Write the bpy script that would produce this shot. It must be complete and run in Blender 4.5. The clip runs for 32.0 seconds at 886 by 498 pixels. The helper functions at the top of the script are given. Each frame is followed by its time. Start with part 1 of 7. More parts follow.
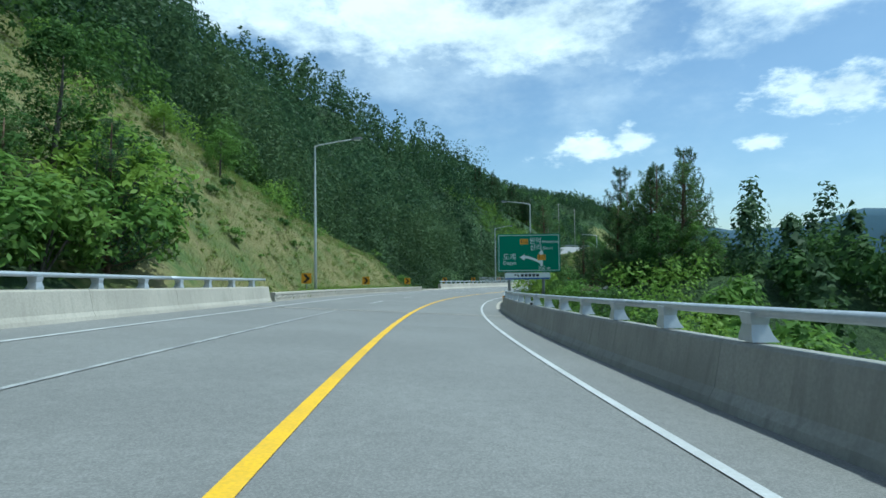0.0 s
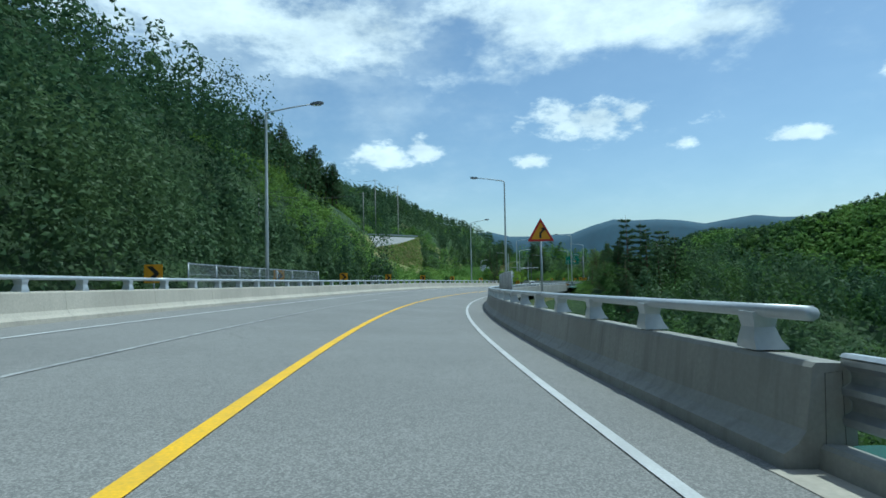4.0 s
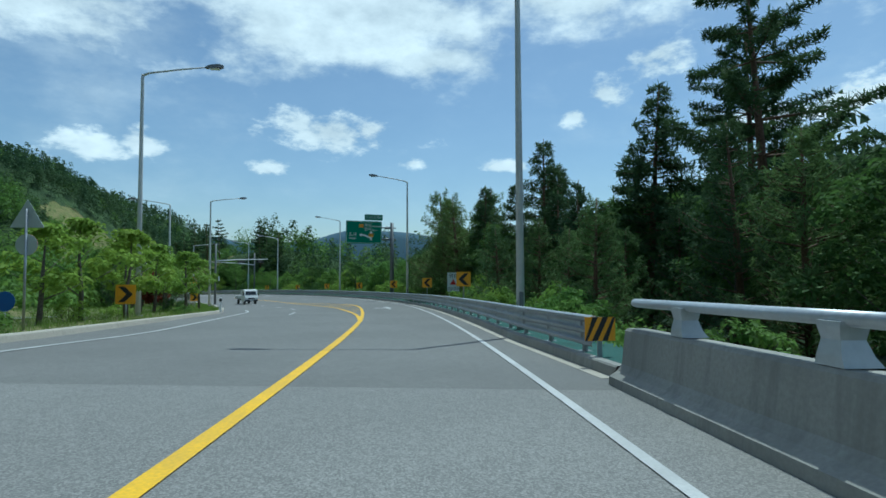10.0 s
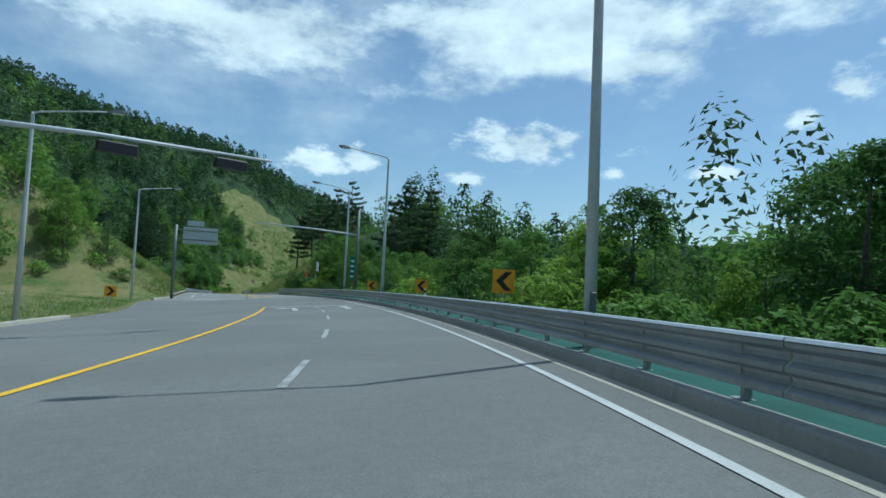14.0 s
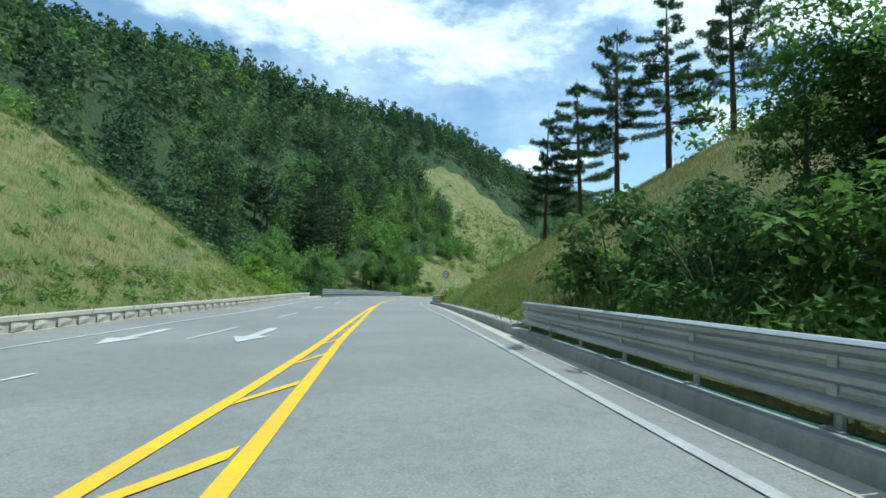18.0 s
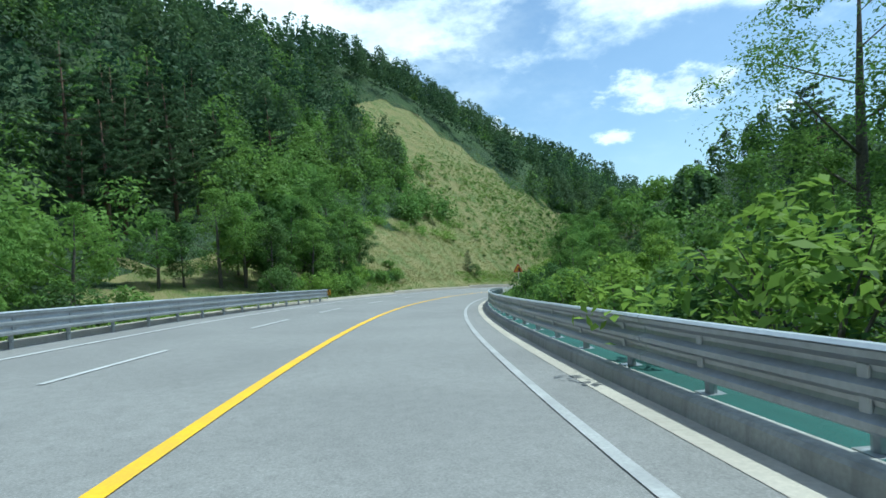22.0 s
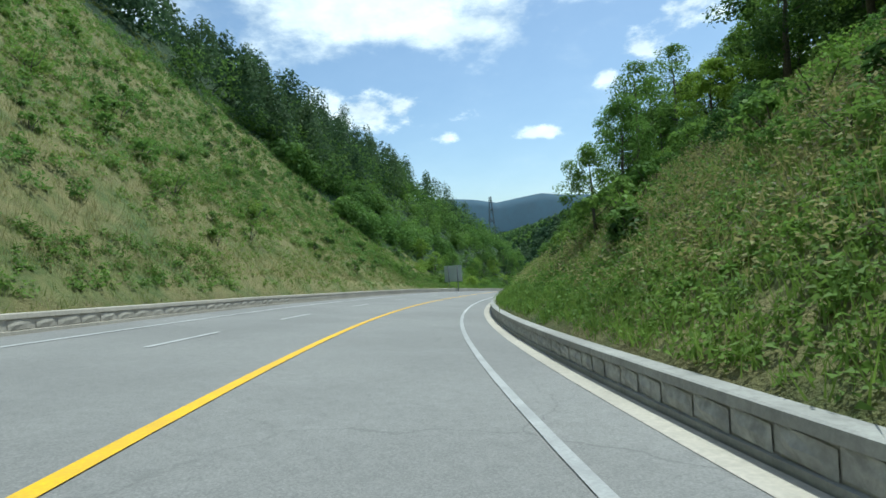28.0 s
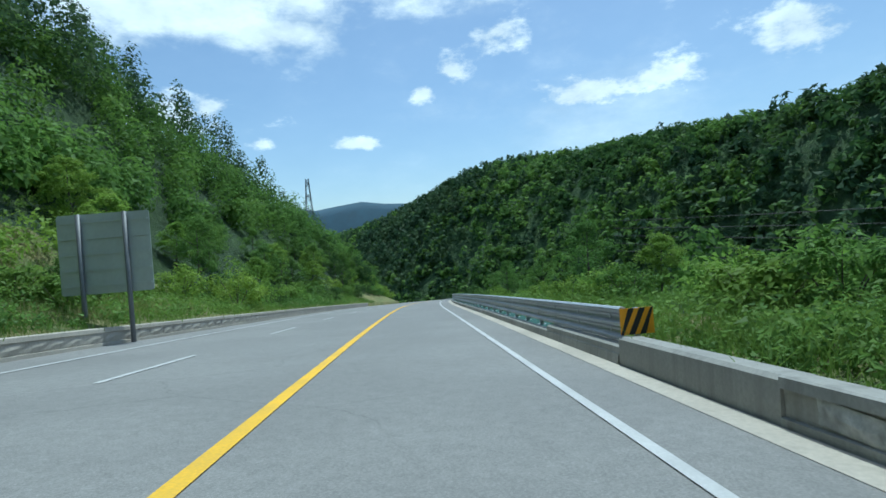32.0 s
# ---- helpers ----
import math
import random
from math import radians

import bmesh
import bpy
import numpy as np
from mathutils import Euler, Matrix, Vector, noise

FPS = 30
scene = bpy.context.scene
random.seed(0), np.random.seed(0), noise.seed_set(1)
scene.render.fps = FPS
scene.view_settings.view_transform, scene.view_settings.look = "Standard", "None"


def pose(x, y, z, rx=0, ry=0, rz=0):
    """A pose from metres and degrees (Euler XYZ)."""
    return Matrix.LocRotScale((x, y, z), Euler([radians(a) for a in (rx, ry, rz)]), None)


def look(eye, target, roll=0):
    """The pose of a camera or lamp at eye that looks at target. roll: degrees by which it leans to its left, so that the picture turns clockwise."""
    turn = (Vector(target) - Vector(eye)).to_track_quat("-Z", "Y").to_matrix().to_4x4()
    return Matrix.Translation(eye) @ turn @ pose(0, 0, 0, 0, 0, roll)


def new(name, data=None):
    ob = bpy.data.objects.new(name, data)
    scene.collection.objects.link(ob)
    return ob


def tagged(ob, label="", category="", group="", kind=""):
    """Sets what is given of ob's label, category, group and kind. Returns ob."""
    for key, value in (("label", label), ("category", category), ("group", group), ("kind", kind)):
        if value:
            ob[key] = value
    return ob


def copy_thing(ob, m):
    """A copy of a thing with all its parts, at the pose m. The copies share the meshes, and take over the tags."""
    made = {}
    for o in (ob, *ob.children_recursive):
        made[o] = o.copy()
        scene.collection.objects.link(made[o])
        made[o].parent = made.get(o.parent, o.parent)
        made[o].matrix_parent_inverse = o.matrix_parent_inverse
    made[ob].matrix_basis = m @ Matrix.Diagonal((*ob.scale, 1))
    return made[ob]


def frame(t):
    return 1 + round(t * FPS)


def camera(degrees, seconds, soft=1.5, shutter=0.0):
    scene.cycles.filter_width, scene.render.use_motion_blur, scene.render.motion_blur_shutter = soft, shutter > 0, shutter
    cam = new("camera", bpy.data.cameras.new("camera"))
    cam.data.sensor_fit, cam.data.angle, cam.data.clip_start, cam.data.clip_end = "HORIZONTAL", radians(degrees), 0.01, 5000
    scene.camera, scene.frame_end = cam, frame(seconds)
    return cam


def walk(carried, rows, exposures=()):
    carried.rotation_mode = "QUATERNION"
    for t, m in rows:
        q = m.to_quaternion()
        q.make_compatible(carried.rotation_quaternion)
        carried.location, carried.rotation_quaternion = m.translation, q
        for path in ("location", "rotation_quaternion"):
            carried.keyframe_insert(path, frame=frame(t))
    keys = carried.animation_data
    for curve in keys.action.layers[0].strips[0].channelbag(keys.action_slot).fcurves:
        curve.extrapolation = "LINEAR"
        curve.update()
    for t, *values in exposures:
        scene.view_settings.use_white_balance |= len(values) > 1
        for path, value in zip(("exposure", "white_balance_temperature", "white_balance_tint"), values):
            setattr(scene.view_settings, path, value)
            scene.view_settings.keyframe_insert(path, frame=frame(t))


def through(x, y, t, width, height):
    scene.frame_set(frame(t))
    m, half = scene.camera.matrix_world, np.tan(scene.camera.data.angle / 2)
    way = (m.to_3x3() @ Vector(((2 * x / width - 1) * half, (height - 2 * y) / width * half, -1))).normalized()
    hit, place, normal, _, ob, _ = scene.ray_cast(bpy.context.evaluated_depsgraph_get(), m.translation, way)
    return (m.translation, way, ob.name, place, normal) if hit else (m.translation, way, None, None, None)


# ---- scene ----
cam = camera(76.9, 32.0, soft=1.6)
# camera stations: seconds, x, y, z, yaw, pitch, roll
ROWS = [
    (0.0, -0.05, 1.55, 1.211, -0.86, 1.69, 0.61),
    (0.5, -0.38, 11.38, 0.805, -3.19, 1.94, 0.61),
    (1.0, -0.36, 21.20, 0.422, -5.66, 2.07, 0.58),
    (1.5, 0.14, 31.02, 0.063, -8.34, 2.21, 0.73),
    (2.0, 1.11, 40.79, -0.264, -11.27, 2.46, 1.02),
    (2.5, 2.54, 50.47, -0.568, -14.15, 2.21, 1.16),
    (3.0, 4.54, 60.04, -0.865, -16.80, 2.02, 1.20),
    (3.5, 7.00, 69.52, -1.161, -19.24, 1.93, 1.14),
    (4.0, 9.79, 78.89, -1.454, -21.55, 1.95, 1.03),
    (4.5, 12.90, 88.16, -1.746, -23.84, 2.05, 0.94),
    (5.0, 16.29, 97.30, -2.032, -26.13, 2.23, 0.86),
    (5.5, 20.00, 106.31, -2.310, -28.52, 2.28, 0.87),
    (6.0, 24.10, 115.12, -2.583, -31.06, 2.23, 0.99),
    (6.5, 28.68, 123.69, -2.854, -33.71, 2.29, 1.07),
    (7.0, 33.67, 132.01, -3.122, -36.42, 2.33, 1.24),
    (7.5, 39.04, 140.10, -3.389, -38.91, 2.28, 1.49),
    (8.0, 44.71, 147.96, -3.652, -41.11, 2.36, 1.67),
    (8.5, 50.64, 155.61, -3.901, -43.16, 2.28, 1.82),
    (9.0, 56.88, 163.01, -4.139, -45.14, 2.30, 1.68),
    (9.5, 63.36, 170.13, -4.368, -47.02, 2.47, 1.09),
    (10.0, 69.98, 176.95, -4.584, -48.26, 2.68, 0.24),
    (10.5, 76.60, 183.63, -4.799, -48.22, 2.81, -0.49),
    (11.0, 83.01, 190.35, -5.032, -47.01, 2.90, -1.03),
    (11.5, 89.07, 197.22, -5.273, -44.92, 2.88, -1.68),
    (12.0, 94.80, 204.26, -5.509, -42.28, 3.06, -2.46),
    (12.5, 100.17, 211.56, -5.745, -39.25, 3.20, -2.70),
    (13.0, 105.17, 219.17, -5.972, -35.82, 3.32, -2.88),
    (13.5, 109.77, 227.12, -6.176, -32.36, 3.40, -2.67),
    (14.0, 113.89, 235.44, -6.356, -28.88, 3.33, -2.54),
    (14.5, 117.41, 244.08, -6.515, -25.56, 3.33, -2.63),
    (15.0, 120.37, 252.95, -6.669, -22.26, 3.15, -2.96),
    (15.5, 122.74, 262.00, -6.828, -19.01, 3.01, -3.43),
    (16.0, 124.61, 271.16, -7.005, -15.93, 2.83, -3.73),
    (16.5, 126.16, 280.36, -7.191, -13.06, 2.61, -3.84),
    (17.0, 127.53, 289.59, -7.389, -10.56, 2.41, -3.66),
    (17.5, 128.59, 298.85, -7.605, -8.60, 2.31, -3.09),
    (18.0, 129.33, 308.14, -7.845, -7.23, 2.30, -2.15),
    (18.5, 129.82, 317.42, -8.106, -6.79, 2.04, -1.29),
    (19.0, 130.23, 326.67, -8.388, -6.69, 1.93, -1.04),
    (19.5, 130.59, 335.89, -8.701, -6.67, 1.83, -1.03),
    (20.0, 131.03, 345.12, -9.041, -7.01, 1.71, -0.81),
    (20.5, 131.56, 354.34, -9.402, -7.83, 1.56, 0.01),
    (21.0, 132.26, 363.55, -9.778, -9.19, 1.06, 1.45),
    (21.5, 133.30, 372.72, -10.168, -11.01, 0.89, 2.70),
    (22.0, 134.66, 381.84, -10.576, -13.14, 0.75, 3.29),
    (22.5, 136.25, 390.92, -10.999, -15.32, 0.75, 3.14),
    (23.0, 138.16, 399.91, -11.442, -17.53, 0.76, 2.79),
    (23.5, 140.45, 408.82, -11.897, -20.06, 0.78, 2.41),
    (24.0, 143.18, 417.58, -12.365, -22.90, 0.88, 2.38),
    (24.5, 146.38, 426.20, -12.853, -25.99, 0.89, 3.01),
    (25.0, 149.97, 434.63, -13.358, -28.97, 0.85, 3.81),
    (25.5, 153.93, 442.85, -13.876, -31.73, 0.42, 4.48),
    (26.0, 158.26, 450.84, -14.424, -34.37, 0.08, 4.73),
    (26.5, 162.96, 458.61, -14.997, -36.91, -0.11, 4.59),
    (27.0, 167.99, 466.16, -15.597, -39.38, -0.17, 4.28),
    (27.5, 173.31, 473.47, -16.221, -41.78, -0.10, 4.03),
    (28.0, 178.89, 480.56, -16.847, -44.14, 0.08, 3.89),
    (28.5, 184.73, 487.40, -17.465, -46.60, 0.09, 3.90),
    (29.0, 190.85, 493.97, -18.070, -49.14, 0.12, 4.14),
    (29.5, 197.28, 500.23, -18.661, -51.91, 0.06, 4.41),
    (30.0, 203.99, 506.15, -19.237, -54.81, -0.15, 4.65),
    (30.5, 210.97, 511.70, -19.821, -57.56, -0.29, 4.95),
    (31.0, 218.13, 516.99, -20.406, -59.86, -0.30, 5.23),
    (31.5, 225.37, 522.15, -20.984, -61.49, -0.11, 5.07),
    (32.0, 232.73, 527.16, -21.567, -62.50, -0.21, 4.56),
]
walk(cam, [(t, pose(x, y, z, 90 + pitch, roll, yaw)) for t, x, y, z, yaw, pitch, roll in ROWS],
     exposures=[(0, -.05, 5250, -10), (2, -.05, 5350, -10), (6, -.45, 5200, -10), (9, -.42, 5250, -11), (12, -.4, 5250, -7), (15, -.25, 5250, -10), (18, .2, 5450, -9), (24, .2, 5350, -8), (26, .15, 5450, -8), (28, .05, 5700, -5), (30, -.08, 5450, -6), (32, -.15, 5250, -7)])

# ---- light ----
SUN_ELEV, SUN_AZ = 67.0, -85.0          # degrees up, degrees from +y (positive to the left)
world = bpy.data.worlds.new("sky")
scene.world = world
world.use_nodes = True
wn, wl = world.node_tree.nodes, world.node_tree.links
wn.clear()
w_out = wn.new("ShaderNodeOutputWorld")
w_bg = wn.new("ShaderNodeBackground")
w_sky = wn.new("ShaderNodeTexSky")
w_sky.sky_type = "NISHITA"
w_sky.sun_disc = False
w_sky.sun_elevation = radians(SUN_ELEV)
w_sky.sun_rotation = radians(-SUN_AZ)
w_bg.inputs[1].default_value = 0.13
# broken cumulus: bearing (degrees from +y, negative to the right), elevation, half width, half height
CLOUDS = [(-37.2, 14.2, 6.6, 1.9), (-33.5, 14.9, 2.6, 1.5), (-40.5, 14.6, 2.4, 1.4), (-15.6, 11.2, 4.1, 1.5), (-19.5, 12.0, 2.0, 1.6), (-30.8, 10.5, 2.0, 1.0), (-45.3, 11.4, 1.6, .55), (-54.5, 11.0, 2.2, .6),
          (-61.8, 15.6, 1.5, 1.0), (-64.8, 17.4, 1.8, 1.5), (-78.5, 14.0, 4.6, 1.5), (-84.5, 14.4, 6.0, 1.6), (-69.7, 20.4, 3.0, 1.9), (-95.6, 16.0, 4.4, 2.2)]
# broad bright cloud decks higher up
DECKS = [(-38, 24.5, 19, 5.0), (-48, 21.5, 8, 2.4), (-9.9, 23, 13, 3.2), (2, 23.5, 11, 2.6), (-62, 26, 10, 3.5), (-90, 27, 14, 4), (20, 25, 12, 4), (60, 28, 18, 6), (-140, 26, 18, 6), (130, 28, 20, 6)]


def w_math(op, *ins):
    q = wn.new("ShaderNodeVectorMath" if op in ("SUBTRACT", "MULTIPLY", "LENGTH", "ADD") and ins[0].type == "VECTOR" else "ShaderNodeMath")
    q.operation = op
    for sock, v in zip(q.inputs, ins):
        if isinstance(v, (int, float, tuple)):
            sock.default_value = v
        else:
            wl.new(v, sock)
    return q.outputs["Value"] if op == "LENGTH" or q.bl_idname == "ShaderNodeMath" else q.outputs[0]


def w_noise(scale, detail, vec):
    q = wn.new("ShaderNodeTexNoise")
    q.inputs["Scale"].default_value, q.inputs["Detail"].default_value, q.inputs["Roughness"].default_value = scale, detail, .62
    wl.new(vec, q.inputs["Vector"])
    return q.outputs[0]


w_dir = wn.new("ShaderNodeTexCoord").outputs["Generated"]
w_lift = wn.new("ShaderNodeSeparateXYZ")
wl.new(w_dir, w_lift.inputs[0])


def w_blobs(places, peak):
    total = None
    for brg, elv, hw, hh in places:
        cb, ce = radians(brg), radians(elv)
        c = Vector((-math.sin(cb) * math.cos(ce), math.cos(cb) * math.cos(ce), math.sin(ce)))
        off = w_math("SUBTRACT", w_dir, tuple(c))
        off = w_math("MULTIPLY", off, (1 / radians(hw), 1 / radians(hw), 1 / radians(hh)))
        one = w_math("MULTIPLY_ADD", w_math("LENGTH", off), -.5, peak)
        total = one if total is None else w_math("MAXIMUM", total, one)
    return total


def w_step(value, lo, hi):
    q = wn.new("ShaderNodeMapRange")
    q.interpolation_type = "SMOOTHSTEP"
    q.inputs["From Min"].default_value, q.inputs["From Max"].default_value = lo, hi
    wl.new(value, q.inputs["Value"])
    return q.outputs[0]


w_flat = wn.new("ShaderNodeMapping")
w_flat.inputs["Scale"].default_value = (1, 1, 2.0)
wl.new(w_dir, w_flat.inputs["Vector"])
billow = w_noise(13, 8, w_flat.outputs[0])
broad = w_noise(5, 8, w_flat.outputs[0])
wisp = w_noise(2.4, 7, w_flat.outputs[0])
heaps = w_step(w_math("MULTIPLY_ADD", w_math("SUBTRACT", billow, .5), 1.9, w_blobs(CLOUDS, .56)), .02, .42)
deck = w_step(w_math("MULTIPLY_ADD", w_math("SUBTRACT", broad, .5), 2.0, w_blobs(DECKS, .62)), .0, .5)
veil = w_math("MULTIPLY", w_step(wisp, .45, .75), w_math("MINIMUM", w_math("MULTIPLY", w_lift.outputs[2], 2.2), .55))
w_cover = w_math("MAXIMUM", w_math("MAXIMUM", heaps, deck), veil)
w_shade = wn.new("ShaderNodeValToRGB")
w_shade.color_ramp.elements[0].position, w_shade.color_ramp.elements[0].color = .36, (6.0, 6.3, 6.7, 1)
w_shade.color_ramp.elements[1].position, w_shade.color_ramp.elements[1].color = .62, (9.6, 9.7, 9.8, 1)
wl.new(w_math("MULTIPLY_ADD", billow, .5, w_math("MULTIPLY", broad, .5)), w_shade.inputs[0])
w_mix = wn.new("ShaderNodeMix")
w_mix.data_type = "RGBA"
wl.new(w_math("MULTIPLY_ADD", w_cover, .86, .06), w_mix.inputs["Factor"])
wl.new(w_sky.outputs[0], w_mix.inputs["A"])
wl.new(w_shade.outputs[0], w_mix.inputs["B"])
wl.new(w_mix.outputs["Result"], w_bg.inputs[0])
wl.new(w_bg.outputs[0], w_out.inputs[0])
sun = new("sun", bpy.data.lights.new("sun", "SUN"))
sun.data.energy, sun.data.angle, sun.data.color = 4.0, radians(0.6), (1.0, 0.95, 0.87)
az, el = radians(SUN_AZ), radians(SUN_ELEV)
sun_dir = Vector((-math.sin(az) * math.cos(el), math.cos(az) * math.cos(el), math.sin(el)))
sun.matrix_world = look(sun_dir * 100, (0, 0, 0))

# ---- road alignment: stations every 20 m (heading, degrees) and 40 m (grade in %, cross fall in degrees) ----
HEADING = [2.02, -1.13, -5.84, -12.94, -17.19, -21.40, -26.54, -31.84, -36.87, -42.36, -45.20, -42.65, -38.43, -29.20, -20.46, -14.09, -7.91, -2.90, -1.74, -2.61, -4.26, -8.49, -14.03, -20.69, -25.97, -31.45, -36.40, -42.25, -48.10, -53.48, -58.55, -59.48, -59.93, -61.50, -62.79, -63.24, -62.72]
GRADE = [-4.32, -3.08, -3.07, -2.74, -2.55, -2.58, -2.95, -1.75, -1.87, -3.05, -3.99, -4.69, -5.50, -6.77, -6.52, -6.95, -8.14, -8.82, -9.31]
BANK = [3.09, 3.62, 2.91, 2.99, 3.43, 1.98, -0.74, -3.35, -4.02, -2.24, 0.81, 2.50, 2.77, 4.33, 4.85, 3.58, 2.26, 1.85, 1.72]
STRETCH = [0.9882, 0.9897, 0.9900, 0.9867, 0.9972, 1.0176, 1.0098, 1.0053, 0.9989, 0.9866, 0.9779, 0.9729, 0.9692]          # metres to a station, every 60 m
X0, Y0 = -1.228, 1.483
SMIN, SMAX = -80, 1100


def hermite(tx, ty, t):
    tx, ty = np.array(tx, float), np.array(ty, float)
    m = np.gradient(ty, tx)
    i = np.clip(np.searchsorted(tx, t) - 1, 0, len(tx) - 2)
    h = tx[i + 1] - tx[i]
    u = (t - tx[i]) / h
    return (2*u**3 - 3*u**2 + 1) * ty[i] + (u**3 - 2*u**2 + u) * h * m[i] + (-2*u**3 + 3*u**2) * ty[i + 1] + (u**3 - u**2) * h * m[i + 1]


ST = np.arange(SMIN, SMAX + 1.0)
_n = len(HEADING)
_h = hermite(np.arange(_n) * 20.0, HEADING, np.clip(ST, 0, 20.0 * (_n - 1)))
_h = np.radians(_h + np.clip(ST - 735, 0, 300) * 0.3)
_g = np.interp(ST, np.arange(len(GRADE)) * 40.0, GRADE) / 100
AB = np.radians(np.interp(ST, np.arange(len(BANK)) * 40.0, BANK) * np.interp(ST, (600, 700), (1, 0)))
AH = _h
_hm = (_h[1:] + _h[:-1]) / 2
_m = np.interp(ST, np.arange(len(STRETCH)) * 60.0, STRETCH)
_m = (_m[1:] + _m[:-1]) / 2
AX = np.concatenate([[0], np.cumsum(-np.sin(_hm) * _m)])
AY = np.concatenate([[0], np.cumsum(np.cos(_hm) * _m)])
AZ = np.concatenate([[0], np.cumsum((_g[1:] + _g[:-1]) / 2 * _m)])
AX += X0 - AX[-SMIN]
AY += Y0 - AY[-SMIN]
AZ -= AZ[-SMIN]


def at(s, d=0.0, z=0.0):
    """The world place of station s, d metres to the right of the yellow line, z metres over the carriageway."""
    h, b = np.interp(s, ST, AH), np.interp(s, ST, AB)
    c = np.clip(d, -10, 8)
    return Vector((np.interp(s, ST, AX) + d * np.cos(h), np.interp(s, ST, AY) + d * np.sin(h), np.interp(s, ST, AZ) - c * np.tan(b) + z))


def heading(s):
    return math.degrees(np.interp(s, ST, AH))


# ---- ground relief ----
def left_kerb(s):
    return np.interp(s, (-60, 200, 212, 235, 247, 265, 292, 312, 329, 338, 350, 361, 370, 378, 400, 480, 760), (-7.9, -7.9, -7.2, -9, -11, -12.9, -12.3, -12.0, -12.9, -12, -9.8, -8.95, -8.1, -7.4, -7.5, -7.9, -7.7))


def right_kerb(s):
    return np.interp(s, (-60, 207, 213, 240, 260, 350, 358, 368, 380, 392, 402, 455, 480, 535, 608, 760), (4.9, 4.9, 4.5, 4.4, 4.25, 4.2, 4.35, 4.65, 4.9, 4.95, 4.75, 4.6, 4.75, 5.0, 4.85, 4.85))


def right_edge(s):
    return right_kerb(s) + .45


def pocket(s):
    """How far the wall steps back behind the storm drain."""
    return np.interp(s, (572.2, 573.7, 576, 578.6), (0, .65, .8, 0))


def kerb_shift(s):
    return float(right_kerb(s)) - 4.9


OUT = np.array([0, 6, 15, 30, 60, 120, 260.0])
LEFT = {-60: (-1.0, -1.0, 2.0, 8.0, 28.0, 63.2, 110.1), 0: (-0.6, 1.0, 6.0, 18.0, 44.9, 81.9, 120.2), 26: (-0.2, 5.0, 13.0, 27.0, 53.8, 92.0, 130.2), 45: (0.4, 6.0, 14.0, 26.0, 53.7, 91.9, 132.3), 72: (0.3, 4.0, 8.0, 18.0, 44.4, 87.1, 128.4), 86: (-4.0, -5.0, -4.0, 7.0, 39.1, 80.2, 126.4), 105: (-6.0, -8.0, -6.0, 3.9, 35.5, 73.3, 124.5), 185: (-6.0, -7.0, -5.0, 0.5, 12.0, 77.3, 111.1), 202: (-0.5, 0.0, 0.5, 2.5, 8.0, 45.2, 90.5)}
LEFT2 = {215: (0.1, 0.1, 0.3, 2.2, 9.0, 45.1, 90.0), 245: (0.1, 0.2, 0.4, 4.0, 13.0, 39.7, 88.8), 300: (0.1, 0.2, 0.3, 1.4, 6.2, 40.6, 90.1), 335: (0.1, 0.3, 0.8, 5.5, 13.4, 52.7, 102.6), 348: (0.4, 5.0, 12.0, 21.9, 31.6, 72.2, 116.5), 385: (0.4, 5.0, 11.0, 17.6, 34.5, 70.5, 119.9), 404: (-0.3, -2.0, -2.0, 0.4, 14.2, 56.4, 116.0), 440: (-0.2, -0.6, -0.3, 2.1, 21.6, 65.6, 127.9), 468: (0.1, 1.5, 4.5, 11.1, 31.1, 74.7, 134.0)}
LEFT3 = {490: (0.4, 5.0, 10.0, 19.0, 42.1, 83.6, 139.7), 530: (0.6, 7.0, 15.0, 28.0, 49.8, 96.4, 158.7), 560: (0.6, 7.5, 17.5, 34.1, 64.0, 86.3, 156.6), 590: (0.6, 6.0, 14.0, 30.0, 63.6, 93.3, 149.9), 620: (0.5, 2.2, 11.0, 27.7, 56.3, 95.4, 136.9), 660: (0.5, 2.0, 10.0, 29.2, 46.8, 84.7, 121.3), 720: (0.5, 3.5, 14.6, 26.6, 39.7, 79.8, 103.7), 1100: (0.5, 2.0, 6.2, 11.9, 37.3, 67.9, 112.3)}
RIGHT = {-60: (-1.2, -3, -6, -12, -25, -50, -50), 30: (-1.2, -2, -4, -9, -22, -45, -50), 42: (.2, 1, 1.8, 0, -12, -35, -45), 76: (.2, .8, 1, -1, -12, -35, -40),
         88: (-4, -8, -12, -18, -28, -34, -30), 195: (-4, -7, -9, -13, -20, -30, -30), 212: (.1, -.6, -1.5, -4, -12, -24, -30), 335: (.1, -.6, -1.2, -3, -8, -16, -25)}
RIGHT2 = {350: (.3, 1.5, 3, 4, 4, 0, -15), 362: (.27, 5, 11.5, 15, 14, 4, -10), 385: (.27, 4.6, 10.2, 13, 11, 2, -10), 393: (.27, 3.7, 7.2, 8.5, 7, 0, -12), 397: (.12, 2.3, 3.8, 4, 2, -4, -16), 401: (0, -.5, -1, -1, -3, -8, -20),
          455: (0, -.4, -.6, -1, -3, -6, -15), 475: (.3, 1.5, 3, 5, 6, 4, -10), 505: (.4, 5, 11, 17, 22, 18, 0), 580: (.42, 4.8, 10, 14, 14, 4, -15)}
RIGHT3 = {600: (.42, 4, 6, 7, 4, -10, -25), 612: (.2, .5, 0, -5, -16, -32, -40), 700: (-.2, -.8, -3, -9, -22, -38, -45), 1100: (-.2, -1, -4, -10, -22, -38, -45)}
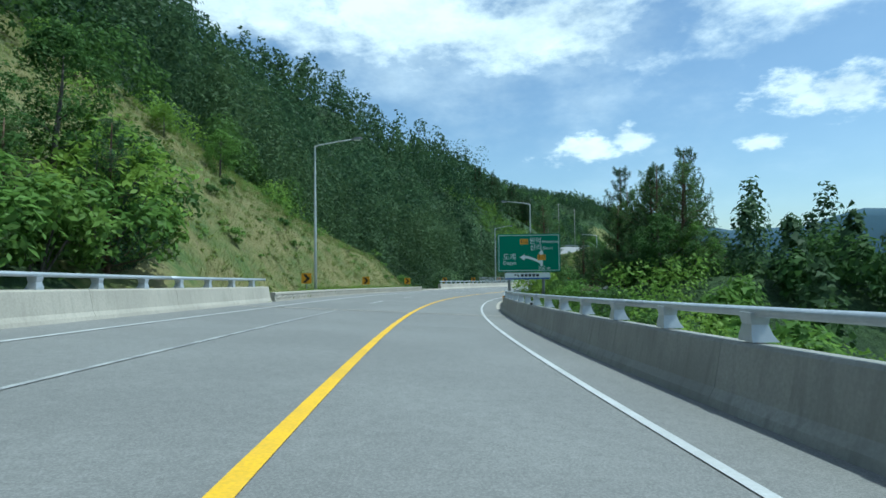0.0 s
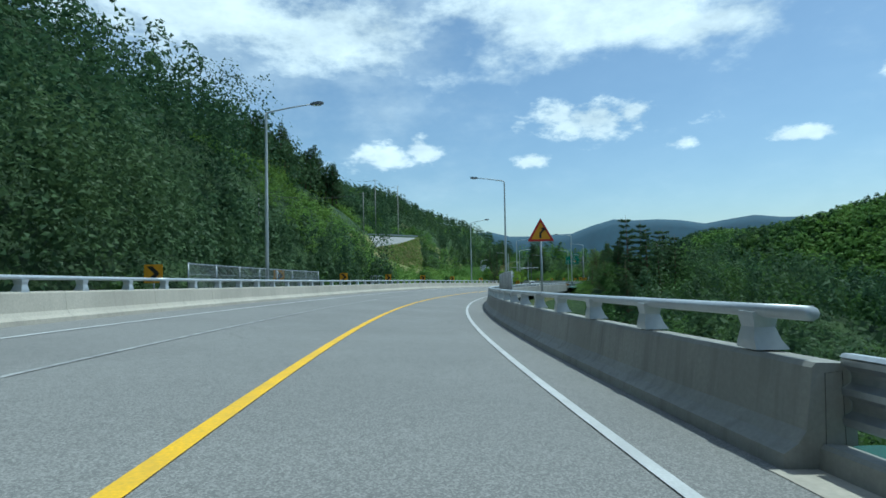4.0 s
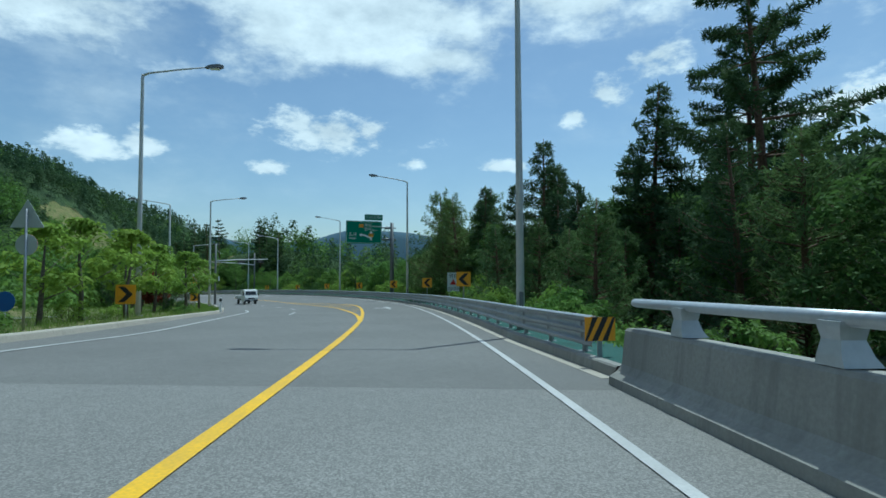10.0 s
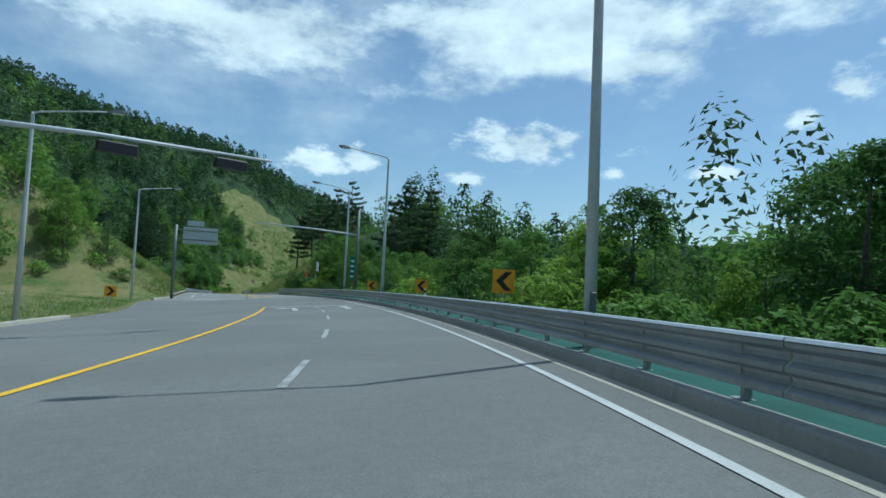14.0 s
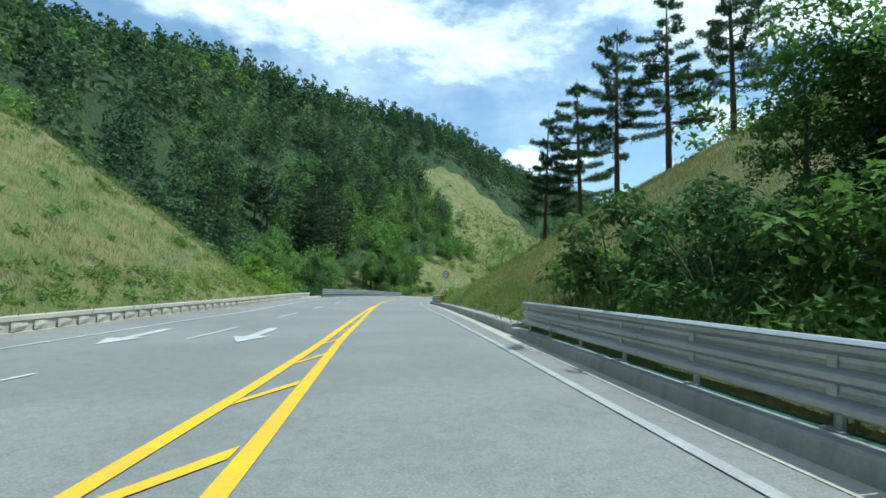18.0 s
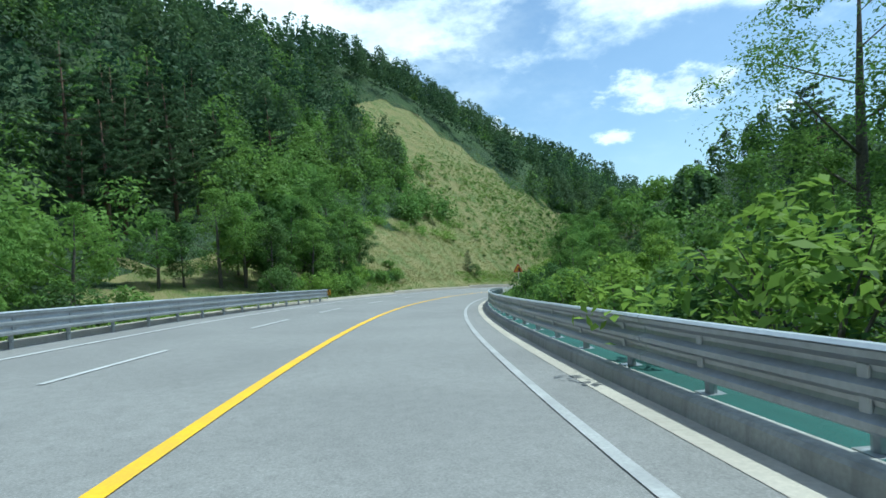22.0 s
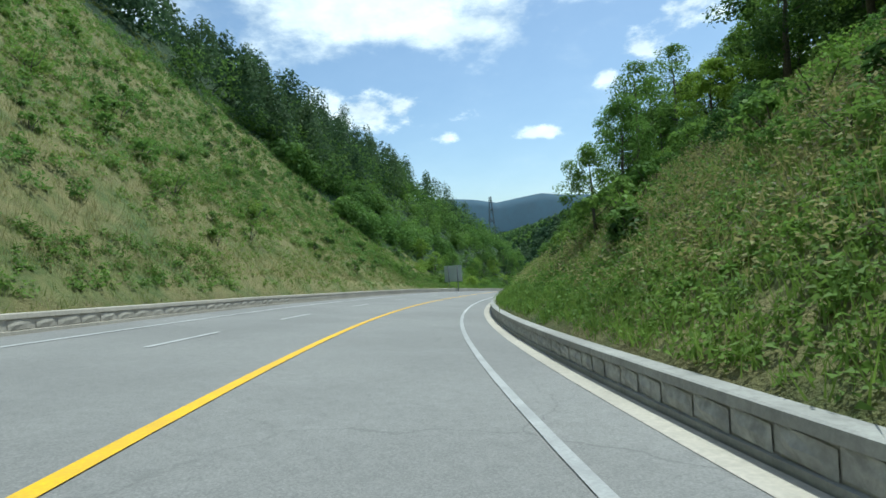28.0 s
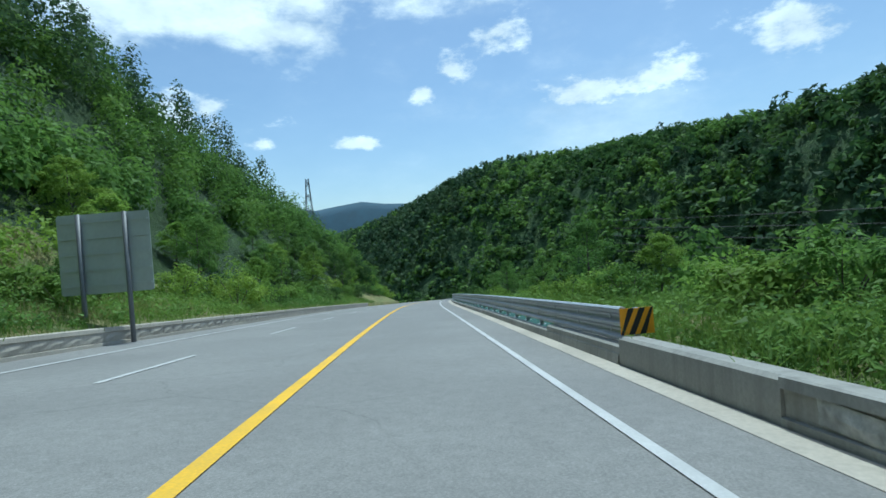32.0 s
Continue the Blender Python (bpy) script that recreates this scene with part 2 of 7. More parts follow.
for extra in (LEFT2, LEFT3):
    LEFT.update(extra)
for extra in (RIGHT2, RIGHT3):
    RIGHT.update(extra)


def profile(table, s, out):
    ks = np.array(sorted(table), float)
    vals = np.array([table[k] for k in sorted(table)], float)
    hs = np.stack([np.interp(s, ks, vals[:, j]) for j in range(len(OUT))], -1)
    j = np.clip(np.searchsorted(OUT, out, side="right") - 1, 0, len(OUT) - 2)
    u = np.clip((out - OUT[j]) / (OUT[j + 1] - OUT[j]), 0, 1)
    r = np.arange(len(s))
    return hs[r, j] * (1 - u) + hs[r, j + 1] * u


# far crests: x, y, height, half width
CREST_A = [(660, -250, 105, 180), (600, 200, 150, 140), (571, 291, 140, 125), (521, 405, 102, 100), (495, 475, 85, 92), (534, 509, 87, 100), (631, 586, 109, 110),
           (689, 686, 130, 110), (747, 758, 123, 110), (829, 901, 97, 130), (900, 1040, 77, 150), (1420, 1460, 75, 420)]
CREST_B = [(-260, 60, 150, 150), (-230, 330, 150, 170), (-60, 640, 150, 200), (140, 800, 135, 190), (330, 830, 120, 150)]


def crest(x, y, line):
    z = np.zeros_like(x)
    for (x0, y0, h0, w0), (x1, y1, h1, w1) in zip(line, line[1:]):
        L2 = (x1 - x0) ** 2 + (y1 - y0) ** 2
        u = np.clip(((x - x0) * (x1 - x0) + (y - y0) * (y1 - y0)) / L2, 0, 1)
        q = np.hypot(x - x0 - u * (x1 - x0), y - y0 - u * (y1 - y0)) / (w0 + u * (w1 - w0))
        z = np.maximum(z, (h0 + u * (h1 - h0)) * np.exp(-q * q))
    return z


def wrinkle(x, y):
    return (np.sin(x * .021 + 1.3) * np.cos(y * .017 + .4) + .5 * np.sin(x * .053 - y * .031) + .35 * np.cos(y * .083 + x * .047 + 2))


def station(x, y):
    """Nearest station and offset for arrays of places."""
    s, d = np.empty_like(x), np.empty_like(x)
    px, py = AX[::4], AY[::4]
    for k in range(0, len(x), 4000):
        xx, yy = x[k:k + 4000], y[k:k + 4000]
        i = np.clip(np.argmin((xx[:, None] - px) ** 2 + (yy[:, None] - py) ** 2, 1) * 4, 0, len(ST) - 1)
        h = AH[i]
        dx, dy = xx - AX[i], yy - AY[i]
        al = dx * -np.sin(h) + dy * np.cos(h)
        lat = dx * np.cos(h) + dy * np.sin(h)
        s[k:k + 4000] = ST[i] + np.clip(al, -3, 3)
        d[k:k + 4000] = np.where(np.abs(al) > 4, np.sign(lat) * np.hypot(dx, dy), lat)
    return s, d


def outward(s, d):
    return np.maximum(np.maximum(left_kerb(s) - .3 - d, d - right_edge(s)), 0)


def spur_side(x, y):
    """How far a place lies below (+) or above (-) the brow of the spur over the hillside road."""
    return .85 * (x - 44) - .5 * (y - 261)


def spur(x, y):
    u = spur_side(x, y)
    return np.where(u > 0, 22 - 1.1 * u, 22 - .5 * np.maximum(u, -60)) - .8 * np.maximum(y - 268, 0) - .5 * np.maximum(225 - y, 0)


def relief(x, y, sd=None):
    x, y = np.asarray(x, float), np.asarray(y, float)
    s, d = sd if sd else station(x, y)
    za, b = np.interp(s, ST, AZ), np.interp(s, ST, AB)
    lk = left_kerb(s) - .3
    re_ = right_edge(s)
    lo, ro = lk - d, d - re_
    bench = np.interp(s, (24, 30, 80, 86), (0, 2.2, 2.2, 0))
    lf = np.where(lo < 6, np.maximum(lo - bench, 0) * 6 / (6 - bench), lo)
    zl = profile(LEFT, s, np.maximum(lf, 0)) - np.maximum(lk, -10) * np.tan(b)
    zr = profile(RIGHT, s, np.maximum(ro, 0)) - re_ * np.tan(b)
    z = za + np.where(lo > 0, zl, np.where(ro > 0, zr, -np.maximum(d, -10) * np.tan(b) - .25))
    out = np.maximum(np.maximum(lo, ro), 0)
    z += wrinkle(x, y) * np.clip((out - 10) / 60, 0, 1) * 4.5
    w = np.clip((out - np.where(d < 0, 110, 60)) / np.where(d < 0, 150, 110), 0, 1)
    w = w * w * (3 - 2 * w)
    far = np.where(d < 0, -10 + .72 * crest(x, y, CREST_B), -62 + crest(x, y, CREST_A))
    z = np.where((d < -30) & (s > 150) & (s < 330), np.maximum(z, spur(x, y)), z)
    return z * (1 - w) + far * w


def wooded(s, out, side):
    """True where the slope carries wood, for arrays of stations and distances from the kerb; grass elsewhere."""
    if side < 0:
        edge = np.interp(s, (-60, 18, 26, 40, 60, 78, 88, 196, 203, 214, 240, 262, 285, 330, 344, 352, 378, 396, 404, 440, 452, 464, 482, 500, 522, 538, 546, 556, 569, 574, 580, 590, 608, 620, 632, 650, 760),
                         (0, 0, 22, 26, 17, 7, 0, 0, 26, 42, 56, 44, 15, 15, 17, 22, 22, 12, 1, 2, 13, 17, 9, 13, 15, 26, 58, 58, 50, 46, 40, 33, 25, 11, 10, 4, 4))
    else:
        edge = np.interp(s, (-60, 34, 80, 86, 205, 212, 335, 350, 358, 366, 388, 398, 404, 455, 480, 492, 505, 530, 575, 596, 604, 620, 760),
                         (0, 1, 1, 0, 0, 1, 1, 1, 6, 17, 17, 8, 1, 1, 2, 5, 9, 15, 13, 6, 2, 3, 3))
    return out > edge + 1.2 * np.sin(s * .7) * (edge > 3)


# ---- materials ----
def nodes_of(name):
    m = bpy.data.materials.new(name)
    m.use_nodes = True
    n, l = m.node_tree.nodes, m.node_tree.links
    return m, n, l, n["Principled BSDF"]


def noise_tex(n, l, scale, detail=5.0, src=None, rough=.55):
    t = n.new("ShaderNodeTexNoise")
    t.inputs["Scale"].default_value, t.inputs["Detail"].default_value, t.inputs["Roughness"].default_value = scale, detail, rough
    if src is not None:
        l.new(src, t.inputs["Vector"])
    return t.outputs[0]


def ramp(n, l, src, stops):
    r = n.new("ShaderNodeValToRGB")
    e = r.color_ramp.elements
    while len(e) < len(stops):
        e.new(.5)
    for k, (p, c) in enumerate(stops):
        e[k].position, e[k].color = p, (*c, 1)
    l.new(src, r.inputs[0])
    return r.outputs[0]


def mix(n, l, fac, a, b, mode="MIX"):
    x = n.new("ShaderNodeMix")
    x.data_type, x.blend_type = "RGBA", mode
    for sock, v in ((x.inputs["Factor"], fac), (x.inputs["A"], a), (x.inputs["B"], b)):
        if isinstance(v, (int, float)):
            sock.default_value = v
        elif isinstance(v, tuple):
            sock.default_value = (*v, 1)
        else:
            l.new(v, sock)
    return x.outputs["Result"]


def surface(name, col, rough=.8, metal=0.0, fine=(30, .25), coarse=(.7, .2), bump=.15, tint=None, vary=0.0, streak=0.0):
    """Paint, stone or metal: fine grain, large stains, a little relief, and a spread from piece to piece."""
    m, n, l, b = nodes_of(name)
    co = n.new("ShaderNodeNewGeometry").outputs["Position"]
    f = noise_tex(n, l, fine[0], 4, co)
    g = noise_tex(n, l, coarse[0], 6, co)
    c = ramp(n, l, f, [(.3, tuple(v * (1 - fine[1]) for v in col)), (.7, tuple(min(1, v * (1 + fine[1])) for v in col))])
    dirt = tint or tuple(v * .55 for v in col)
    k = ramp(n, l, g, [(.38, (coarse[1],) * 3), (.62, (0, 0, 0))])
    c = mix(n, l, k, c, dirt)
    if streak:
        sep = n.new("ShaderNodeMapping")
        sep.inputs["Scale"].default_value = (5, 5, .25)
        l.new(co, sep.inputs["Vector"])
        st = noise_tex(n, l, 1.0, 4, sep.outputs[0])
        c = mix(n, l, ramp(n, l, st, [(.5, (0, 0, 0)), (.72, (streak,) * 3)]), c, tuple(v * .45 for v in col))
    if vary:
        oi = n.new("ShaderNodeObjectInfo").outputs["Random"]
        c = mix(n, l, ramp(n, l, oi, [(0, (0, 0, 0)), (1, (vary,) * 3)]), c, tuple(v * .6 for v in col))
    l.new(c, b.inputs["Base Color"])
    r = ramp(n, l, f, [(.3, (rough - .08,) * 3), (.7, (min(1, rough + .08),) * 3)])
    l.new(r, b.inputs["Roughness"])
    b.inputs["Metallic"].default_value = metal
    if bump:
        bp = n.new("ShaderNodeBump")
        bp.inputs["Strength"].default_value, bp.inputs["Distance"].default_value = bump, .02
        l.new(f, bp.inputs["Height"])
        l.new(bp.outputs[0], b.inputs["Normal"])
    return m


def asphalt_material(name, tone, chips):
    m, n, l, b = nodes_of(name)
    co = n.new("ShaderNodeNewGeometry").outputs["Position"]
    grain = noise_tex(n, l, 42, 5, co, .8)
    mid = noise_tex(n, l, 6, 4, co)
    big = noise_tex(n, l, .22, 5, co)
    c = ramp(n, l, grain, [(.32, (.12, .12, .12)), (.5, (.2, .2, .198)), (.68, (.33, .33, .326))])
    c = mix(n, l, .3, c, ramp(n, l, mid, [(.35, (.16, .16, .16)), (.65, (.27, .27, .266))]))
    c = mix(n, l, ramp(n, l, big, [(.42, (.35,) * 3), (.6, (0, 0, 0))]), c, (.125, .125, .125))
    chip = n.new("ShaderNodeTexVoronoi")
    chip.inputs["Scale"].default_value = 70
    l.new(co, chip.inputs["Vector"])
    bw = n.new("ShaderNodeRGBToBW")
    l.new(chip.outputs["Color"], bw.inputs[0])
    worn = ramp(n, l, noise_tex(n, l, .035, 2, co), [(.42, (chips * .4,) * 3), (.6, (chips,) * 3)])
    c = mix(n, l, worn, c, ramp(n, l, bw.outputs[0], [(.2, (.09, .09, .09)), (.5, (.19, .19, .186)), (.8, (.4, .395, .38))]))
    c = mix(n, l, 1.0, c, (1.02 * tone, 1.0 * tone, .96 * tone), "MULTIPLY")
    v = n.new("ShaderNodeTexVoronoi")
    v.feature = "DISTANCE_TO_EDGE"
    v.inputs["Scale"].default_value = .16
    wob = n.new("ShaderNodeVectorMath")
    wob.operation = "ADD"
    wn2 = n.new("ShaderNodeTexNoise")
    wn2.inputs["Scale"].default_value, wn2.inputs["Detail"].default_value = .8, 6
    l.new(co, wn2.inputs["Vector"])
    l.new(co, wob.inputs[0])
    l.new(wn2.outputs["Color"], wob.inputs[1])
    l.new(wob.outputs[0], v.inputs["Vector"])
    crack = ramp(n, l, v.outputs["Distance"], [(0, (.3,) * 3), (.0025, (0, 0, 0))])
    crack = mix(n, l, ramp(n, l, noise_tex(n, l, .09, 2, co), [(.5, (0, 0, 0)), (.6, (1, 1, 1))]), (0, 0, 0), crack)
    c = mix(n, l, crack, c, (.05, .05, .05))
    l.new(c, b.inputs["Base Color"])
    b.inputs["Roughness"].default_value = .82
    bp = n.new("ShaderNodeBump")
    bp.inputs["Strength"].default_value, bp.inputs["Distance"].default_value = .35, .01
    l.new(grain, bp.inputs["Height"])
    l.new(bp.outputs[0], b.inputs["Normal"])
    return m


def leaf_material(name, dark, light, through=.4, warm=1.3):
    """Foliage: a colour a leaf and a plant, light that comes through the leaf."""
    m, n, l, b = nodes_of(name)
    g = n.new("ShaderNodeNewGeometry")
    oi = n.new("ShaderNodeObjectInfo").outputs["Random"]
    c = ramp(n, l, g.outputs["Random Per Island"], [(0, dark), (.8, light), (1, tuple(min(1, v * 1.15) for v in light))])
    crown = noise_tex(n, l, .28, 2, g.outputs["Position"])
    stand = noise_tex(n, l, .035, 3, g.outputs["Position"])
    c = mix(n, l, ramp(n, l, crown, [(.36, (.6,) * 3), (.6, (0, 0, 0))]), c, tuple(v * .8 for v in dark))
    c = mix(n, l, ramp(n, l, stand, [(.45, (0, 0, 0)), (.62, (.45,) * 3)]), c, (light[0] * warm, light[1] * 1.1, light[2] * .9))
    c = mix(n, l, ramp(n, l, oi, [(0, (0, 0, 0)), (1, (.35,) * 3)]), c, (light[0] * warm, light[1] * 1.05, light[2] * .85))
    out = n["Material Output"]
    d, t, gl, mx, mx2 = n.new("ShaderNodeBsdfDiffuse"), n.new("ShaderNodeBsdfTranslucent"), n.new("ShaderNodeBsdfGlossy"), n.new("ShaderNodeMixShader"), n.new("ShaderNodeMixShader")
    gl.inputs["Roughness"].default_value = .55
    l.new(c, d.inputs[0])
    l.new(c, t.inputs[0])
    mx.inputs[0].default_value = through
    l.new(d.outputs[0], mx.inputs[1])
    l.new(t.outputs[0], mx.inputs[2])
    mx2.inputs[0].default_value = .012
    l.new(mx.outputs[0], mx2.inputs[1])
    l.new(gl.outputs[0], mx2.inputs[2])
    l.new(mx2.outputs[0], out.inputs[0])
    n.remove(b)
    return m


def meadow_material():
    m, n, l, b = nodes_of("slope grass")
    co = n.new("ShaderNodeNewGeometry").outputs["Position"]
    a, c2, f = noise_tex(n, l, .35, 6, co, .65), noise_tex(n, l, 2.2, 6, co, .7), noise_tex(n, l, 14, 4, co, .7)
    base = ramp(n, l, c2, [(.3, (.05, .09, .02)), (.5, (.1, .15, .035)), (.7, (.17, .2, .055))])
    straw = ramp(n, l, f, [(.35, (.18, .16, .06)), (.65, (.31, .27, .115))])
    c = mix(n, l, ramp(n, l, a, [(.36, (0, 0, 0)), (.56, (.85,) * 3)]), base, straw)
    soil = noise_tex(n, l, .6, 5, co)
    c = mix(n, l, ramp(n, l, soil, [(.66, (0, 0, 0)), (.74, (.6,) * 3)]), c, (.22, .16, .1))
    l.new(c, b.inputs["Base Color"])
    b.inputs["Roughness"].default_value = .95
    bp = n.new("ShaderNodeBump")
    bp.inputs["Strength"].default_value, bp.inputs["Distance"].default_value = .8, .15
    l.new(f, bp.inputs["Height"])
    l.new(bp.outputs[0], b.inputs["Normal"])
    return m


def woodland_floor():
    m, n, l, b = nodes_of("woodland floor")
    co = n.new("ShaderNodeNewGeometry").outputs["Position"]
    a, f = noise_tex(n, l, .12, 6, co, .7), noise_tex(n, l, 1.2, 6, co, .75)
    c = ramp(n, l, f, [(.3, (.03, .06, .02)), (.5, (.06, .11, .03)), (.7, (.1, .16, .045))])
    c = mix(n, l, ramp(n, l, a, [(.4, (.6,) * 3), (.6, (0, 0, 0))]), c, (.03, .06, .03))
    l.new(c, b.inputs["Base Color"])
    b.inputs["Roughness"].default_value = 1
    bp = n.new("ShaderNodeBump")
    bp.inputs["Strength"].default_value, bp.inputs["Distance"].default_value = 1, 1.2
    l.new(f, bp.inputs["Height"])
    l.new(bp.outputs[0], b.inputs["Normal"])
    return m


ASPHALT = asphalt_material("worn asphalt", 1.0, .42)
ASPHALT_NEWER = asphalt_material("newer asphalt", .8, .2)
ASPHALT_PALE = asphalt_material("pale asphalt lane", 1.08, .14)
PALE_ROAD = surface("pale asphalt", (.3, .3, .29), .85, fine=(40, .15))
CONCRETE = surface("weathered concrete", (.37, .362, .33), .88, fine=(22, .14), coarse=(.55, .5), bump=.2, streak=.55, vary=.25)
PALE_CONCRETE = surface("pale concrete", (.47, .43, .36), .85, fine=(18, .12), coarse=(.4, .35), bump=.15, streak=.25)
STONE = surface("split stone panel", (.42, .42, .4), .9, fine=(9, .4), coarse=(2.2, .6), bump=.9, vary=.35)
STEEL = surface("galvanised steel", (.42, .44, .46), .42, .75, fine=(14, .12), coarse=(.8, .3), bump=.04, streak=.25)
GREY_STEEL = surface("dull grey steel", (.2, .21, .215), .55, .5, fine=(10, .12), coarse=(.6, .3), bump=.03)
PALE_RAIL = surface("painted aluminium rail", (.5, .53, .56), .4, .3, fine=(12, .08), coarse=(.7, .25), bump=.03)
LAMP_GREY = surface("pale grey painted pole", (.6, .62, .63), .5, .0, fine=(8, .06), coarse=(.5, .2), bump=.02)
DARK = surface("black rubber and paint", (.02, .02, .022), .6, fine=(20, .2), bump=.05)
JOINT = surface("sealed joint", (.045, .045, .048), .7, fine=(20, .3))
NET = surface("green weed mat", (.018, .095, .08), .85, fine=(60, .35), coarse=(1.1, .5), bump=.5)
YELLOW = surface("yellow road paint", (.8, .47, .01), .75, fine=(30, .14), coarse=(1.4, .3), tint=(.4, .27, .07), bump=.1)
WHITE = surface("white road paint", (.52, .52, .51), .75, fine=(30, .12), coarse=(1.2, .5), tint=(.36, .36, .35), bump=.1)
FADED_WHITE = surface("faded white paint", (.4, .4, .39), .8, fine=(26, .2), coarse=(1.6, .6), tint=(.26, .26, .255), bump=.1)
WORN_WHITE = surface("worn white paint", (.42, .42, .41), .8, fine=(26, .3), coarse=(2.0, .8), tint=(.2, .2, .2), bump=.1)
SIGN_GREEN = surface("green reflective sheet", (.003, .19, .1), .45, fine=(5, .06), coarse=(.5, .15), bump=0)
SIGN_WHITE = surface("white reflective sheet", (.8, .82, .8), .5, fine=(8, .04), coarse=(.7, .12), bump=0)
SIGN_YELLOW = surface("amber reflective sheet", (.85, .38, .015), .5, fine=(8, .06), coarse=(.7, .15), bump=0)
SIGN_RED = surface("red reflective sheet", (.55, .02, .02), .5, fine=(8, .06), coarse=(.7, .15), bump=0)
SIGN_BLUE = surface("blue reflective sheet", (.02, .1, .35), .5, fine=(8, .06), coarse=(.7, .15), bump=0)
SIGN_BACK = surface("bare aluminium sign back", (.5, .55, .54), .5, .4, fine=(8, .06), coarse=(.6, .25), bump=.02)
BARK = surface("pine bark", (.14, .085, .055), .95, fine=(12, .5), coarse=(2, .4), bump=1)
BARK_GREY = surface("grey bark", (.12, .105, .085), .95, fine=(14, .45), coarse=(2, .4), bump=1)
POLE_CONCRETE = surface("spun concrete pole", (.33, .32, .3), .9, fine=(25, .1), coarse=(.6, .3))
CAR_WHITE = surface("white car paint", (.75, .76, .76), .3, fine=(2, .02), coarse=(.8, .1), bump=0)
GLASS_DARK = surface("dark vehicle glass", (.03, .035, .04), .08, fine=(2, .05), bump=0)
MEADOW = meadow_material()
WOODLAND = woodland_floor()
PINE = leaf_material("pine needles", (.036, .078, .042), (.085, .15, .068), .38)
PINE_YOUNG = leaf_material("young pine needles", (.08, .15, .06), (.16, .26, .1), .35)
LEAF = leaf_material("broad leaves", (.085, .17, .04), (.17, .31, .07), .45)
LEAF_BRIGHT = leaf_material("bright leaves", (.13, .24, .04), (.25, .4, .075), .45)
# deep green foliage; also carries painted shade for trees right of the road
LEAF_DARK = leaf_material("deep green leaves, also for shade", (.045, .1, .032), (.1, .19, .052), .4)
LEAF_RED = leaf_material("maroon maple leaves", (.12, .04, .035), (.22, .075, .05), .4)
GRASSY = leaf_material("grass blades", (.13, .19, .045), (.25, .3, .085), .4, 1.1)
STRAW = leaf_material("dry grass blades", (.24, .225, .1), (.39, .36, .17), .4, 1.02)
BROWN = leaf_material("withered brush", (.13, .12, .075), (.22, .205, .13), .3, 1.05)
WEED = leaf_material("roadside weeds", (.1, .19, .04), (.2, .33, .07), .4)
# distance haze is mixed into this blue base colour
HAZE_RIDGE = surface("far ridge with painted haze", (.05, .1, .14), 1, fine=(.02, .12), coarse=(.004, .2), bump=0)


# ---- mesh tools ----
def mesh(name, verts, faces, mat, parent=None, smooth=False, label=""):
    me = bpy.data.meshes.new(name)
    me.from_pydata(verts, [], faces)
    if smooth:
        me.polygons.foreach_set("use_smooth", [True] * len(me.polygons))
    me.materials.append(mat)
    ob = new(name, me)
    ob.parent = parent
    if label:
        ob["label"] = label
    return ob


def quads(name, verts, mat, parent=None, label="", k=4):
    """A mesh of loose faces from an (n*k, 3) array."""
    n = len(verts) // k
    me = bpy.data.meshes.new(name)
    me.vertices.add(n * k)
    me.vertices.foreach_set("co", np.asarray(verts, np.float32).ravel())
    me.loops.add(n * k)
    me.loops.foreach_set("vertex_index", np.arange(n * k, dtype=np.int32))
    me.polygons.add(n)
    me.polygons.foreach_set("loop_start", np.arange(0, n * k, k, dtype=np.int32))
    me.update(calc_edges=True)
    me.materials.append(mat)
    ob = new(name, me)
    ob.parent = parent
    if label:
        ob["label"] = label
    return ob


